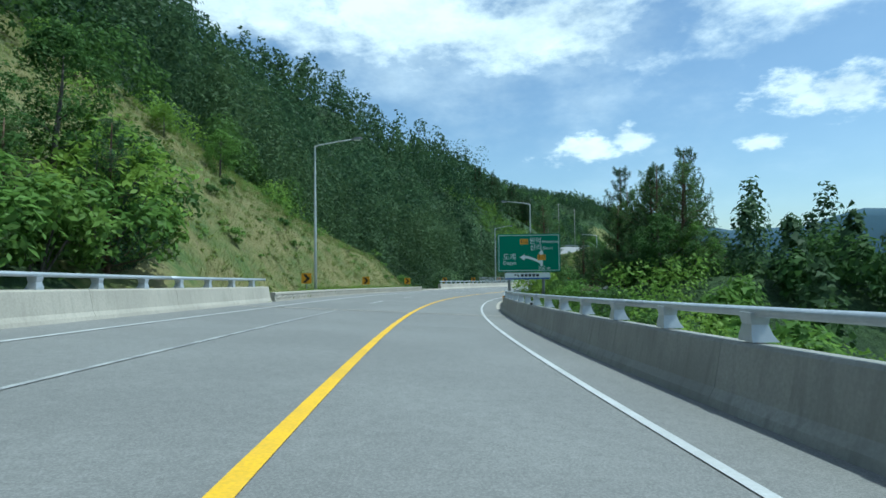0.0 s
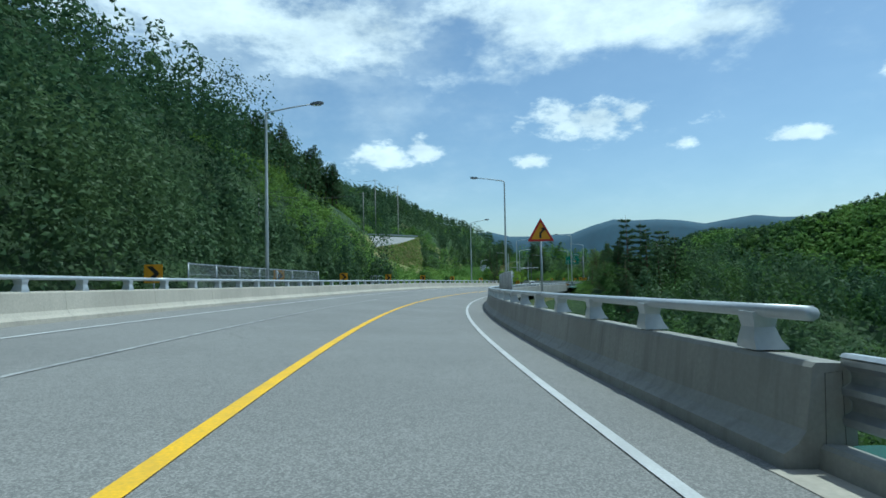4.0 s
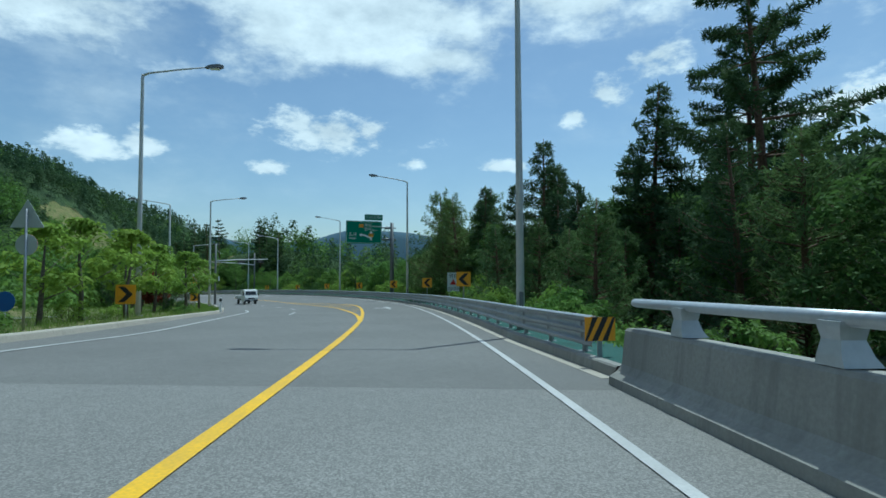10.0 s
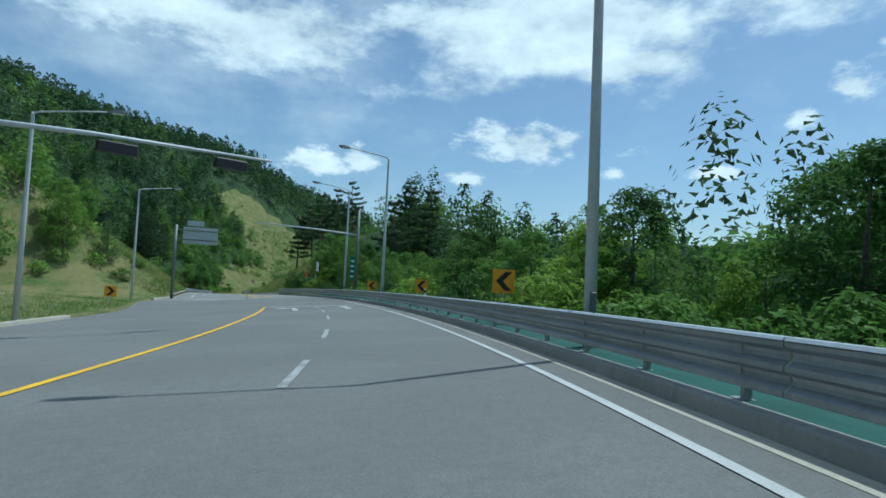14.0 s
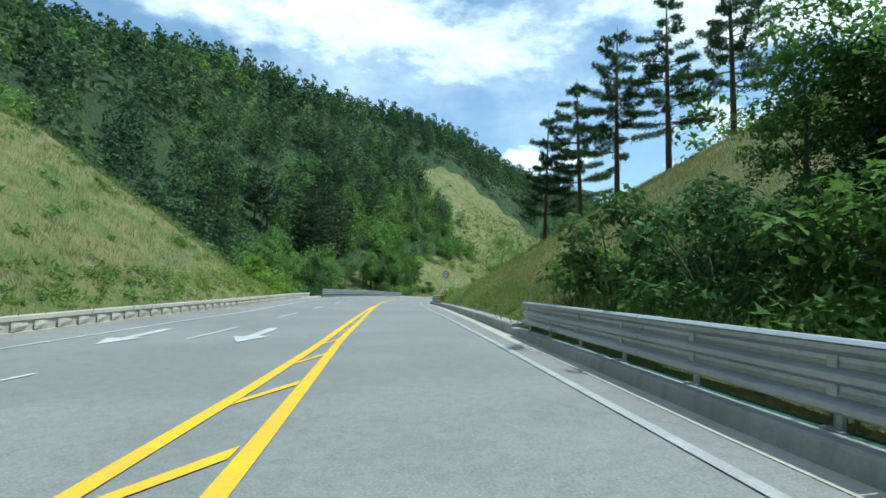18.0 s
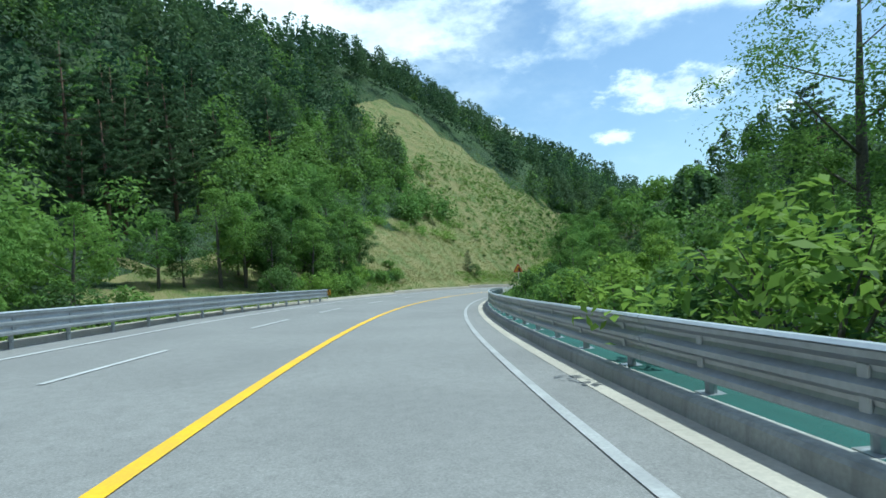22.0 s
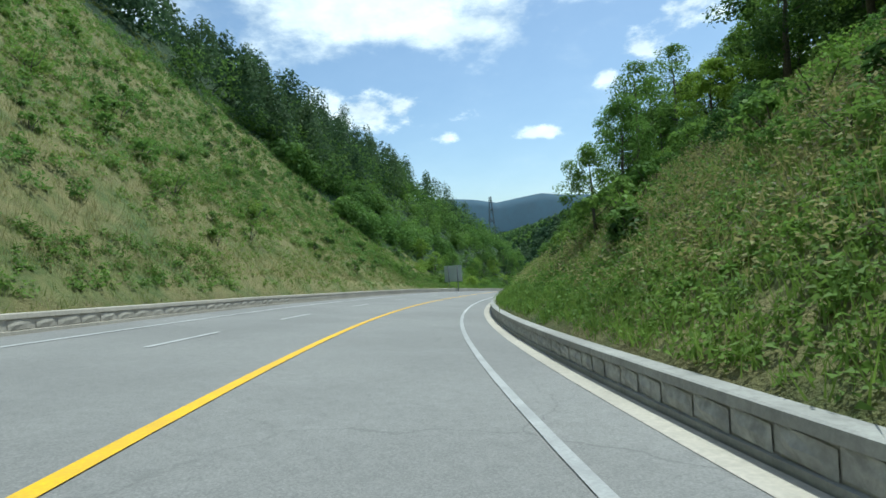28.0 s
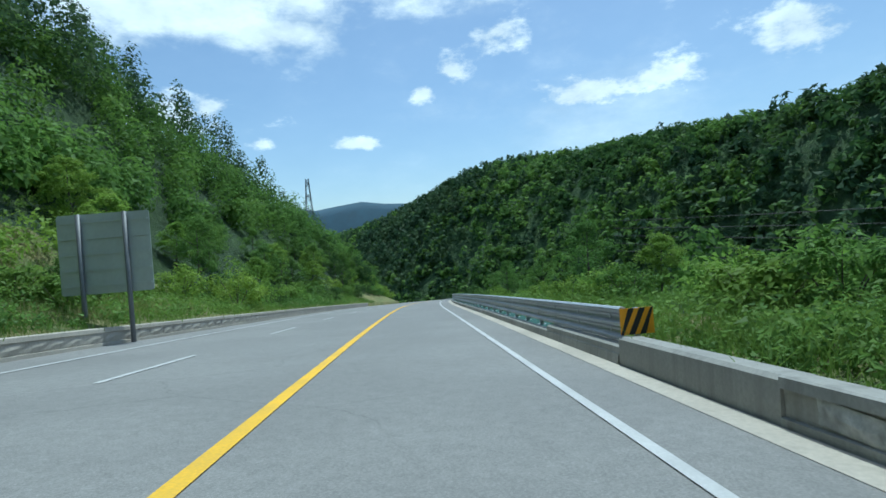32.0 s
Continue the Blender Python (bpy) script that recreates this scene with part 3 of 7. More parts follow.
class Shape:
    """Collects boxes, tubes and plates of one part."""

    def __init__(self):
        self.v, self.f = [], []

    def add(self, verts, faces):
        k = len(self.v)
        self.v += [tuple(p) for p in verts]
        self.f += [tuple(i + k for i in f) for f in faces]
        return self

    def box(self, a, b, bevel=0.0, m=None):
        """An upright box between two corners, its vertical and top edges cut by bevel."""
        (x0, y0, z0), (x1, y1, z1) = a, b
        c = min(bevel, (x1 - x0) * .45, (y1 - y0) * .45, (z1 - z0) * .45)
        ring = lambda i, z: [(x0 + i + c, y0 + i, z), (x1 - i - c, y0 + i, z), (x1 - i, y0 + i + c, z), (x1 - i, y1 - i - c, z), (x1 - i - c, y1 - i, z), (x0 + i + c, y1 - i, z), (x0 + i, y1 - i - c, z), (x0 + i, y0 + i + c, z)]
        if c <= 0:
            v = [(x0, y0, z0), (x1, y0, z0), (x1, y1, z0), (x0, y1, z0), (x0, y0, z1), (x1, y0, z1), (x1, y1, z1), (x0, y1, z1)]
            f = [(3, 2, 1, 0), (4, 5, 6, 7), (0, 1, 5, 4), (1, 2, 6, 5), (2, 3, 7, 6), (3, 0, 4, 7)]
        else:
            v = ring(0, z0) + ring(0, z1 - c) + ring(c, z1)
            f = [tuple(range(8))[::-1], tuple(range(16, 24))]
            for r in (0, 8):
                f += [(r + i, r + (i + 1) % 8, r + 8 + (i + 1) % 8, r + 8 + i) for i in range(8)]
        if m is not None:
            v = [m @ Vector(p) for p in v]
        return self.add(v, f)

    def tube(self, path, radii, n=10, caps=True):
        """A round tube along points, with a radius for each."""
        path = [Vector(p) for p in path]
        if isinstance(radii, (int, float)):
            radii = [radii] * len(path)
        v, f = [], []
        for i, p in enumerate(path):
            t = (path[min(i + 1, len(path) - 1)] - path[max(i - 1, 0)]).normalized()
            a = t.cross(Vector((0, 0, 1)) if abs(t.z) < .9 else Vector((0, 1, 0))).normalized()
            b = t.cross(a)
            v += [p + radii[i] * (math.cos(2 * math.pi * k / n) * a + math.sin(2 * math.pi * k / n) * b) for k in range(n)]
        for i in range(len(path) - 1):
            f += [(i * n + k, i * n + (k + 1) % n, (i + 1) * n + (k + 1) % n, (i + 1) * n + k) for k in range(n)]
        if caps:
            f += [tuple(range(n))[::-1], tuple(range((len(path) - 1) * n, len(path) * n))]
        return self.add(v, f)

    def plate(self, outline, y0, y1):
        """A flat plate: an outline of (x, z) between two depths y."""
        n = len(outline)
        v = [(x, y0, z) for x, z in outline] + [(x, y1, z) for x, z in outline]
        f = [tuple(range(n)), tuple(range(n, 2 * n))[::-1]] + [(i, i + n, (i + 1) % n + n, (i + 1) % n) for i in range(n)]
        return self.add(v, f)

    def make(self, name, mat, parent=None, label="", smooth=False):
        return mesh(name, self.v, self.f, mat, parent, smooth, label)


def thing(name, m, label, category, group=""):
    ob = tagged(new(name), label, category, group)
    ob.empty_display_size = .3
    ob.matrix_basis = m
    return ob


def spot(s, d, z=0.0, turn=0.0):
    """The upright pose at a station; its x runs to the right of the road, its y along it."""
    p = at(s, d, z)
    return pose(p.x, p.y, p.z, 0, 0, heading(s) + turn)


def ground_at(s, d):
    p = at(s, d)
    return float(relief(np.array([p.x]), np.array([p.y]), (np.array([float(s)]), np.array([float(d)])))[0])


def standing(s, d, turn=0.0, sink=0.05):
    p = at(s, d)
    return pose(p.x, p.y, ground_at(s, d) - sink, 0, 0, heading(s) + turn)


def sweep(name, prof, s0, s1, mat, parent=None, step=2.0, closed=False, off=None, smooth=False, label=""):
    """A cross section [(d, z)...] drawn along the road; off(s) shifts it sideways."""
    n = max(1, int(math.ceil((s1 - s0) / step)))
    verts, faces, k = [], [], len(prof)
    for i in range(n + 1):
        s = s0 + (s1 - s0) * i / n
        o = off(s) if off else 0
        verts += [at(s, d + o, z) for d, z in prof]
    e = k if closed else k - 1
    for i in range(n):
        for j in range(e):
            a, b = i * k + j, i * k + (j + 1) % k
            faces.append((a, b, b + k, a + k))
    if closed:
        faces += [tuple(range(k))[::-1], tuple(range(n * k, n * k + k))]
    return mesh(name, verts, faces, mat, parent, smooth, label)


def fixed(ob, label, category):
    return tagged(ob, label, category, kind="structure")


# ---- ground ----
def axis_coords(lo, hi, fine, centre0, centre1):
    c = list(np.arange(centre0, centre1, fine))
    g, v = fine, centre1
    while v < hi:
        c.append(v)
        g *= 1.14
        v += g
    c.append(hi)
    g, v = fine, centre0
    while v > lo:
        g *= 1.14
        v -= g
        c.insert(0, max(v, lo))
    return np.array(c)


gx, gy = axis_coords(-4500, 4500, 4.0, -170, 480), axis_coords(-4500, 4500, 4.0, -60, 720)
GX, GY = np.meshgrid(gx, gy)
fx, fy = GX.ravel(), GY.ravel()
gs, gd = station(fx, fy)
gout = outward(gs, gd)
gz = relief(fx, fy, (gs, gd)).reshape(GX.shape)
soft = np.clip((gout.reshape(GX.shape) - 26) / 30, 0, 1)
for _ in range(14):
    p = np.pad(gz, 1, mode="edge")
    gz = gz * (1 - soft) + soft * (p[:-2, 1:-1] + p[2:, 1:-1] + p[1:-1, :-2] + p[1:-1, 2:] + 2 * gz) / 6
GZ = gz


def ground_z(x, y):
    """The height of the ground sheet for arrays of places."""
    i = np.clip(np.searchsorted(gx, x) - 1, 0, len(gx) - 2)
    j = np.clip(np.searchsorted(gy, y) - 1, 0, len(gy) - 2)
    u, v = (x - gx[i]) / (gx[i + 1] - gx[i]), (y - gy[j]) / (gy[j + 1] - gy[j])
    return (GZ[j, i] * (1 - u) + GZ[j, i + 1] * u) * (1 - v) + (GZ[j + 1, i] * (1 - u) + GZ[j + 1, i + 1] * u) * v


low = np.interp(gout, (46, 57), (.8, 0)) * (gs < 778) * (gs > -58) + np.where(gout < 3, .9, 0)
nx = len(gx)
gf = [(j * nx + i, j * nx + i + 1, (j + 1) * nx + i + 1, (j + 1) * nx + i) for j in range(len(gy) - 1) for i in range(nx - 1)]
fixed(mesh("ground", np.stack([fx, fy, gz.ravel() - low], 1).tolist(), gf, WOODLAND, None, True), "wooded valley ground under the forest", "ground")

for side in (-1, 1):
    outs = [-.12, -.1, .4, 1, 2, 3, 4.5, 6, 8, 10, 12, 15, 18, 22, 26, 30, 36, 42, 50, 58]
    ss = np.arange(-60, 780, 2.0)
    S2, O2 = np.meshgrid(ss, np.array(outs), indexing="ij")
    edge = left_kerb(S2) - .3 if side < 0 else right_edge(S2)
    D2 = edge + side * O2
    sf, df = S2.ravel(), D2.ravel()
    h = np.interp(sf, ST, AH)
    # the slope steps back behind the drain pocket
    back_off = pocket(sf) * np.clip(1 - O2.ravel() / 3, 0, 1) if side > 0 else 0 * sf
    df2 = df + back_off
    xf, yf = np.interp(sf, ST, AX) + df2 * np.cos(h), np.interp(sf, ST, AY) + df2 * np.sin(h)
    zf = relief(xf, yf, (sf, np.where(O2.ravel() < 0, df + side * .11, df)))
    zf = zf + np.where(O2.ravel() > 4, .12 * np.sin(xf * 1.7 + 2 * np.cos(yf * .9)) * np.cos(yf * 1.3), 0)
    zf = zf - np.where(O2.ravel() < -.11, 1.0, 0)
    sink = np.clip((O2.ravel() - 30) / 28, 0, 1)
    zf = zf * (1 - sink) + (ground_z(xf, yf) - .5 * sink) * sink
    k = len(outs)
    vf = [(i * k + j, i * k + j + 1, (i + 1) * k + j + 1, (i + 1) * k + j) for i in range(len(ss) - 1) for j in range(k - 1)]
    vg = fixed(mesh("verge", np.stack([xf, yf, zf], 1).tolist(), vf, MEADOW, None, True), "dry grassy roadside slope", "verge")
    vg.data.materials.append(WOODLAND)
    fc = np.array([(sf[a] + sf[c]) / 2 for a, _, c, _ in vf]), np.array([(O2.ravel()[a] + O2.ravel()[c]) / 2 for a, _, c, _ in vf])
    vg.data.polygons.foreach_set("material_index", wooded(fc[0], fc[1], side).astype(np.int32))


def verge_z(x, y, s, d, o):
    """The height of the verge sheet, which runs into the ground sheet past thirty metres."""
    sink = np.clip((o - 30) / 28, 0, 1)
    return relief(x, y, (s, d)) * (1 - sink) + (ground_z(x, y) - .5 * sink) * sink


# a far ridge that closes the valley, its blue haze put into the colour
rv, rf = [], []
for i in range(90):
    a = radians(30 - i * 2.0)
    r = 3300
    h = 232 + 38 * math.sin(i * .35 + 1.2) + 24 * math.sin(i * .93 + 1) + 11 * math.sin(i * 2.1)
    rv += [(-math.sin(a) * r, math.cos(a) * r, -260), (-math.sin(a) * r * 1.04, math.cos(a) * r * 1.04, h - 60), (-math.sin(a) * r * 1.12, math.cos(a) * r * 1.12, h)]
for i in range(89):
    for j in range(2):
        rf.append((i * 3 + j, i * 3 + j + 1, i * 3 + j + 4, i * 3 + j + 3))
fixed(mesh("backdrop", rv, rf, HAZE_RIDGE, None, True), "far wooded mountain ridge, blue with painted haze", "mountain")

# ---- carriageway ----
road = fixed(sweep("road", [(-.02, 0), (-.015, 0), (0, 0), (3, 0), (5.0, 0)], -60, 1080, ASPHALT), "grey worn asphalt mountain road", "road")
me = road.data
for v in range(0, len(me.vertices), 5):
    s = -60 + (v // 5) * 1140 / (len(me.vertices) // 5 - 1)
    lk = float(left_kerb(s)) - .1
    for j, q in enumerate((1, .6)):
        me.vertices[v + j].co = at(s, lk * q, 0)
me.materials.append(ASPHALT_NEWER)
me.materials.append(ASPHALT_PALE)
rows_ = len(me.polygons) // 4
where_ = -60 + (np.arange(len(me.polygons)) // 4 + .5) * 1140 / rows_
me.polygons.foreach_set("material_index", np.where((where_ > 206) & (where_ < 335), 1, np.where(where_ >= 335, 2, 0)).astype(np.int32))
fixed(sweep("side_road", [(-44, .02), (-30, .02), (-16, .01), (-12.5, .004)], 303, 338, ASPHALT, step=3), "asphalt mouth of the side road at the junction", "road")
fixed(sweep("slip_road", [(-21, .12), (-14.5, .12)], 206, 252, ASPHALT, step=3), "narrow slip road behind the planted island", "road")


def strip(name, s0, s1, d, w, mat, z=.012, off=None, step=2.0):
    return fixed(sweep(name, [(d - w / 2, z), (d + w / 2, z)], s0, s1, mat, road, step, off=off), "", "")


def paint(name, pts, mat, z=.013):
    """A painted shape from (s, d) corners."""
    ob = mesh(name, [at(s, d, z) for s, d in pts], [tuple(range(len(pts)))], mat, road)
    return ob


def median(s):
    """The yellow line leaves the axis at the junction for the turning lane."""
    return float(np.interp(s, (222, 228, 240, 246, 254, 262, 270, 283, 298, 312), (0, -.4, -1.75, -2.45, -3.4, -4.2, -4.42, -4.2, -3.7, -3.05)))


sweep("yellow_line", [(-.09, .013), (.09, .013)], -60, 222, YELLOW, road)
sweep("yellow_line", [(-.09, .013), (.09, .013)], 222, 312, YELLOW, road, 1.5, off=median)
hatch_right = lambda s: float(np.interp(s, (222, 235, 245, 250, 253, 257, 261.4, 265, 270), (0, -.2, -.2, -.3, -.65, -1.5, -2.7, -3.4, -4.4)))
sweep("yellow_line", [(-.09, .0135), (.09, .0135)], 222, 270, YELLOW, road, 1.5, off=hatch_right)
for i, s in enumerate(np.arange(231, 270, 3.1)):
    a, b = median(s - 1.6) + .1, hatch_right(s) - .1
    if b - a > .3:
        paint("hatch_bar", [(s - 1.6, a), (s - 1.3, a), (s + .3, b), (s, b)], YELLOW)
left2 = lambda s: float(np.interp(s, (338, 341, 349, 352.7, 357.5, 368, 385), (-2.9, -1.3, -.9, -.67, -.47, -.28, -.07)))
sweep("yellow_line", [(-.09, .013), (.09, .013)], 338, 385, YELLOW, road, 1.5, off=left2)
sweep("yellow_line", [(-.09, .0135), (.09, .0135)], 338, 385, YELLOW, road, 1.5, off=lambda s: float(np.interp(s, (338, 350, 359, 368, 385), (.1, .03, -.06, .05, .03))))
for s in np.arange(340, 366, 3.2):
    paint("hatch_bar", [(s - 1.2, left2(s - 1.2) + .1), (s - .9, left2(s - .9) + .1), (s + .35, -.1), (s, -.1)], YELLOW)
sweep("yellow_line", [(-.09, .013), (.09, .013)], 385, 1060, YELLOW, road)
edge_right = lambda s: float(np.interp(s, (0, 30, 60, 200, 240, 258, 300, 350, 368, 460, 610), (3.5, 3.5, 3.6, 3.64, 3.58, 3.46, 3.5, 3.52, 3.62, 3.65, 3.52)))
for s0, s1, pm in ((-60, 318, WHITE), (337, 560, FADED_WHITE), (560, 1060, WHITE)):
    sweep("edge_line", [(-.065, .012), (.065, .012)], s0, s1, pm, road, off=edge_right)
edge_left = lambda s: float(np.interp(s, (-60, 205, 215, 237, 252, 268, 300, 312, 345, 358, 374, 402), (-6.35, -6.35, -5.6, -7.6, -10.2, -11.9, -11.6, -11.3, -8.4, -7.35, -6.0, -6.2)))
for s0, s1 in ((-60, 306), (344, 1060)):
    sweep("edge_line", [(-.07, .012), (.07, .012)], s0, s1, WHITE, road, off=edge_left)
lane = lambda s: float(np.interp(s, (-60, 215, 237, 262, 300, 340, 355, 362, 372, 385, 402), (-3.38, -3.3, -4.4, -8.0, -7.9, -6.4, -4.3, -3.85, -3.4, -3.2, -3.35)))
sweep("lane_line", [(-.05, .012), (.05, .012)], -60, 26, WORN_WHITE, road, off=lane)
sweep("lane_line", [(-.05, .012), (.05, .012)], 84, 197, WORN_WHITE, road, off=lane)
for s in (35, 47, 60, 72, 229.4, 241, 253, 265, 277, 289, 350.4, 359.8, 368.9, 377.6, 387.9, 397.6, 408, 417.5, 427.2, 436.7, 445.4, 456, 467, 481, 497, 509, 521, 533, 541.8, 551.4, 564, 576.4, 590, 603.6, 612.4, 623.1, 634, 645, 656, 667, 678, 689, 700):
    sweep("lane_dash", [(-.06, .0125), (.06, .0125)], s, s + 4, WHITE, road, off=lane)
turn_lane = lambda s: float(np.interp(s, (258, 272, 285, 297, 309), (-.62, -.77, -.3, .08, .28)))
for s in (257.6, 264, 271.3, 279.8, 287.5, 296.4, 302.8, 308):
    sweep("lane_dash", [(-.07, .0125), (.07, .0125)], s, s + 3, WORN_WHITE, road, off=turn_lane)
paint("stop_line", [(312.1, -3.0), (312.5, -3.0), (310.8, 3.45), (310.4, 3.45)], WHITE)
paint("stop_line", [(335.2, -11.6), (335.6, -11.6), (335.6, -3.1), (335.2, -3.1)], WHITE)
paint("lane_arrow", [(305.6, 1.75), (305.6, 2.05), (308.2, 2.0), (308.2, 2.4), (309.8, 1.95), (308.2, 1.4), (308.2, 1.75)], WHITE)
paint("lane_arrow", [(305.8, -1.4), (305.8, -1.1), (309.6, -1.1), (309.9, -1.75), (310.3, -1.75), (309.6, -2.4), (309.0, -1.75), (309.3, -1.75), (309.2, -1.4)], WHITE)
paint("lane_arrow", [(236.6, 1.6), (236.6, 1.85), (240.0, 1.85), (240.0, 2.1), (241.6, 1.72), (240.0, 1.35), (240.0, 1.6)], WHITE)
paint("lane_arrow", [(238.2, 1.6), (238.2, 1.3), (239.0, 1.15), (238.6, .8), (239.4, .6), (239.5, 1.3), (238.9, 1.6)], WHITE)
for s, d in ((358.8, -5.7), (358.8, -2.5)):
    paint("lane_arrow", [(s + 4.4, d - .15), (s + 4.4, d + .15), (s + 1.6, d + .15), (s + 1.6, d + .5), (s, d), (s + 1.6, d - .5), (s + 1.6, d - .15)], WHITE)
for s, skew in ((27.5, .22), (199.05, .05)):
    dl_, dr_ = float(left_kerb(s)) + .2, 4.9
    for o, w, jm, jz in ((-.2, .17, PALE_CONCRETE, .014), (.05, .17, PALE_CONCRETE, .014), (-.03, .08, JOINT, .018)):
        paint("expansion_joint" if jm is PALE_CONCRETE else "joint_gap", [(s + o + skew * dl_, dl_), (s + o + w + skew * dl_, dl_), (s + o + w + skew * dr_, dr_), (s + o + skew * dr_, dr_)], jm, jz)
for s0, d0, s1, d1 in ((242.3, .1, 242.4, .6), (242.4, .6, 242.7, 1.1), (399.6, .7, 399.7, .95)):
    paint("crack_seal", [(s0, d0), (s0 + .09, d0), (s1 + .09, d1), (s1, d1)], JOINT)

# ---- kerbs, gutters and low walls ----
fixed(sweep("gutter", [(4.5, .006), (4.9, .012)], 37, 84, PALE_CONCRETE), "pale concrete gutter", "gutter")
fixed(sweep("gutter", [(4.68, .006), (4.9, .012)], 207, 356, PALE_CONCRETE, off=kerb_shift), "pale concrete gutter", "gutter")
fixed(sweep("gutter", [(4.54, .006), (4.9, .012)], 356, 700, PALE_CONCRETE, off=kerb_shift), "pale concrete gutter", "gutter")
KERB = [(4.9, 0), (4.92, .17), (4.95, .2), (5.12, .2), (5.15, .17), (5.15, -.3)]
for s0, s1 in ((37, 84), (207, 360), (392, 473), (612, 760)):
    fixed(sweep("kerb", KERB, s0, s1, CONCRETE, off=kerb_shift), "weathered concrete kerb under the guardrail", "kerb")
    fixed(sweep("weed_mat", [(5.14, .19), (5.4, .2), (6.0, .16), (6.9, .1)], s0, s1, NET, off=kerb_shift), "green weed mat behind the kerb", "mat")
LOW = [(4.9, 0), (4.93, .26), (4.97, .3), (5.3, .31), (5.36, .28), (5.36, -.4)]
fixed(sweep("kerb_wall", LOW, 360, 392, CONCRETE, closed=True, off=kerb_shift), "low weathered concrete kerb wall", "wall")
fixed(sweep("kerb_wall", LOW, 473, 527.5, CONCRETE, closed=True, off=kerb_shift), "low weathered concrete kerb wall", "wall")
left_side = lambda s: float(left_kerb(s))
LKERB = [(.05, 0), (.02, .14), (0, .17), (-.25, .17), (-.28, -.3)]
for s0, s1 in ((72, 82), (203, 303), (337, 347), (397, 480)):
    fixed(sweep("kerb", LKERB, s0, s1, PALE_CONCRETE, off=left_side), "pale concrete kerb", "kerb")


def panel_wall(name, face, s0, s1, side, h, pitch, label, body=CONCRETE, stone=STONE):
    """A low wall with a cap, a plinth and a recessed course of split-stone panels."""
    w = fixed(sweep(name, [(0, 0), (0, h * .18), (side * .05, h * .2), (side * .05, h * .74), (0, h * .76), (side * .01, h * .97), (side * .05, h), (side * .3, h), (side * .34, -.4)], s0, s1, body, off=face, closed=True, step=1.0), label, "wall")
    s = s0 + .2
    protos = {}
    while s + pitch < s1:
        q = s + pitch * random.uniform(.8, 1.1)
        k = len(protos)
        if k < 24:
            a, z0, z1 = (q - s) / 2 - .03, h * .23, h * .71
            sh, rows = Shape(), []
            for j in range(3):
                for i in range(4):
                    edge_ = i in (0, 3) or j in (0, 2)
                    rows.append((random.uniform(-.004, .004) if edge_ else -random.uniform(.015, .045), -a + 2 * a * i / 3 + (0 if i in (0, 3) else random.uniform(-.04, .04)), z0 + (z1 - z0) * j / 2))
            fs = [(j * 4 + i, j * 4 + i + 1, j * 4 + i + 5, j * 4 + i + 4) for j in range(2) for i in range(3)]
            sh.add([(x * side, y, z) for x, y, z in rows], fs)
            ob = sh.make("stone_panel", stone, w)
            protos[k] = ob.data
            s2 = (s + q) / 2
        else:
            ob = new("stone_panel", protos[random.randrange(24)])
            ob.parent = w
            s2 = (s + q) / 2
        p = at(s2, face(s2) + side * .035)
        ob.matrix_basis = pose(p.x, p.y, p.z, 0, 0, heading(s2))
        s = q
    return w


right_wall = lambda s: float(right_kerb(s)) + .02 + float(pocket(s))
panel_wall("retaining_wall", right_wall, 527.5, 608, 1, .46, .72, "weathered concrete retaining wall with split-stone panels")
fixed(sweep("kerb_wall", [(4.925, -.1), (4.94, .41), (5.0, .45), (5.28, .45), (5.3, -.4)], 608, 612, CONCRETE, closed=True, off=kerb_shift), "plain concrete end of the retaining wall", "wall")
fixed(sweep("kerb_wall", [(4.925, -.1), (4.94, .28), (5.0, .32), (5.28, .32), (5.3, -.4)], 612, 617, CONCRETE, closed=True, off=kerb_shift), "stepped-down concrete end of the retaining wall", "wall")
panel_wall("kerb_wall_panelled", left_side, 31, 72, -1, .5, .9, "low pale concrete kerb wall with shallow panels", PALE_CONCRETE, PALE_CONCRETE)
panel_wall("kerb_wall_panelled", left_side, 347, 401.5, -1, .55, .9, "low pale concrete kerb wall with shallow panels", PALE_CONCRETE, PALE_CONCRETE)
panel_wall("kerb_wall_panelled", left_side, 512, 690, -1, .55, .95, "low pale concrete kerb wall with shallow panels", PALE_CONCRETE, PALE_CONCRETE)
fixed(sweep("kerb_wall", [(0, 0), (0, .3), (-.05, .34), (-.3, .34), (-.3, -.3)], 480, 512, PALE_CONCRETE, off=left_side), "pale low concrete kerb", "wall")

# storm drain in the wall pocket
drain = thing("drain_grate", spot(574.3, 5.05, .02), "dark steel drain grate in the gutter pocket", "grate")
for i in range(14):
    Shape().box((-.42, -1.0 + i * .15, 0), (.42, -.93 + i * .15, .03)).make("bar", GREY_STEEL, drain)
fixed(sweep("gutter_pocket", [(4.86, .003), (5.8, .012)], 571.5, 579.5, PALE_CONCRETE), "pale concrete floor of the drain pocket", "gutter")
Shape().box((-.48, -1.06, 0), (-.43, 1.16, .035)).box((.43, -1.06, 0), (.48, 1.16, .035)).make("frame", GREY_STEEL, drain)
# flat black plate under the bars stands in for the shade of a pit
Shape().box((-.43, -1.03, -.012), (.43, 1.13, -.004)).make("pit", DARK, drain)


# ---- bridge barriers ----
POST_SPACING = 2.45


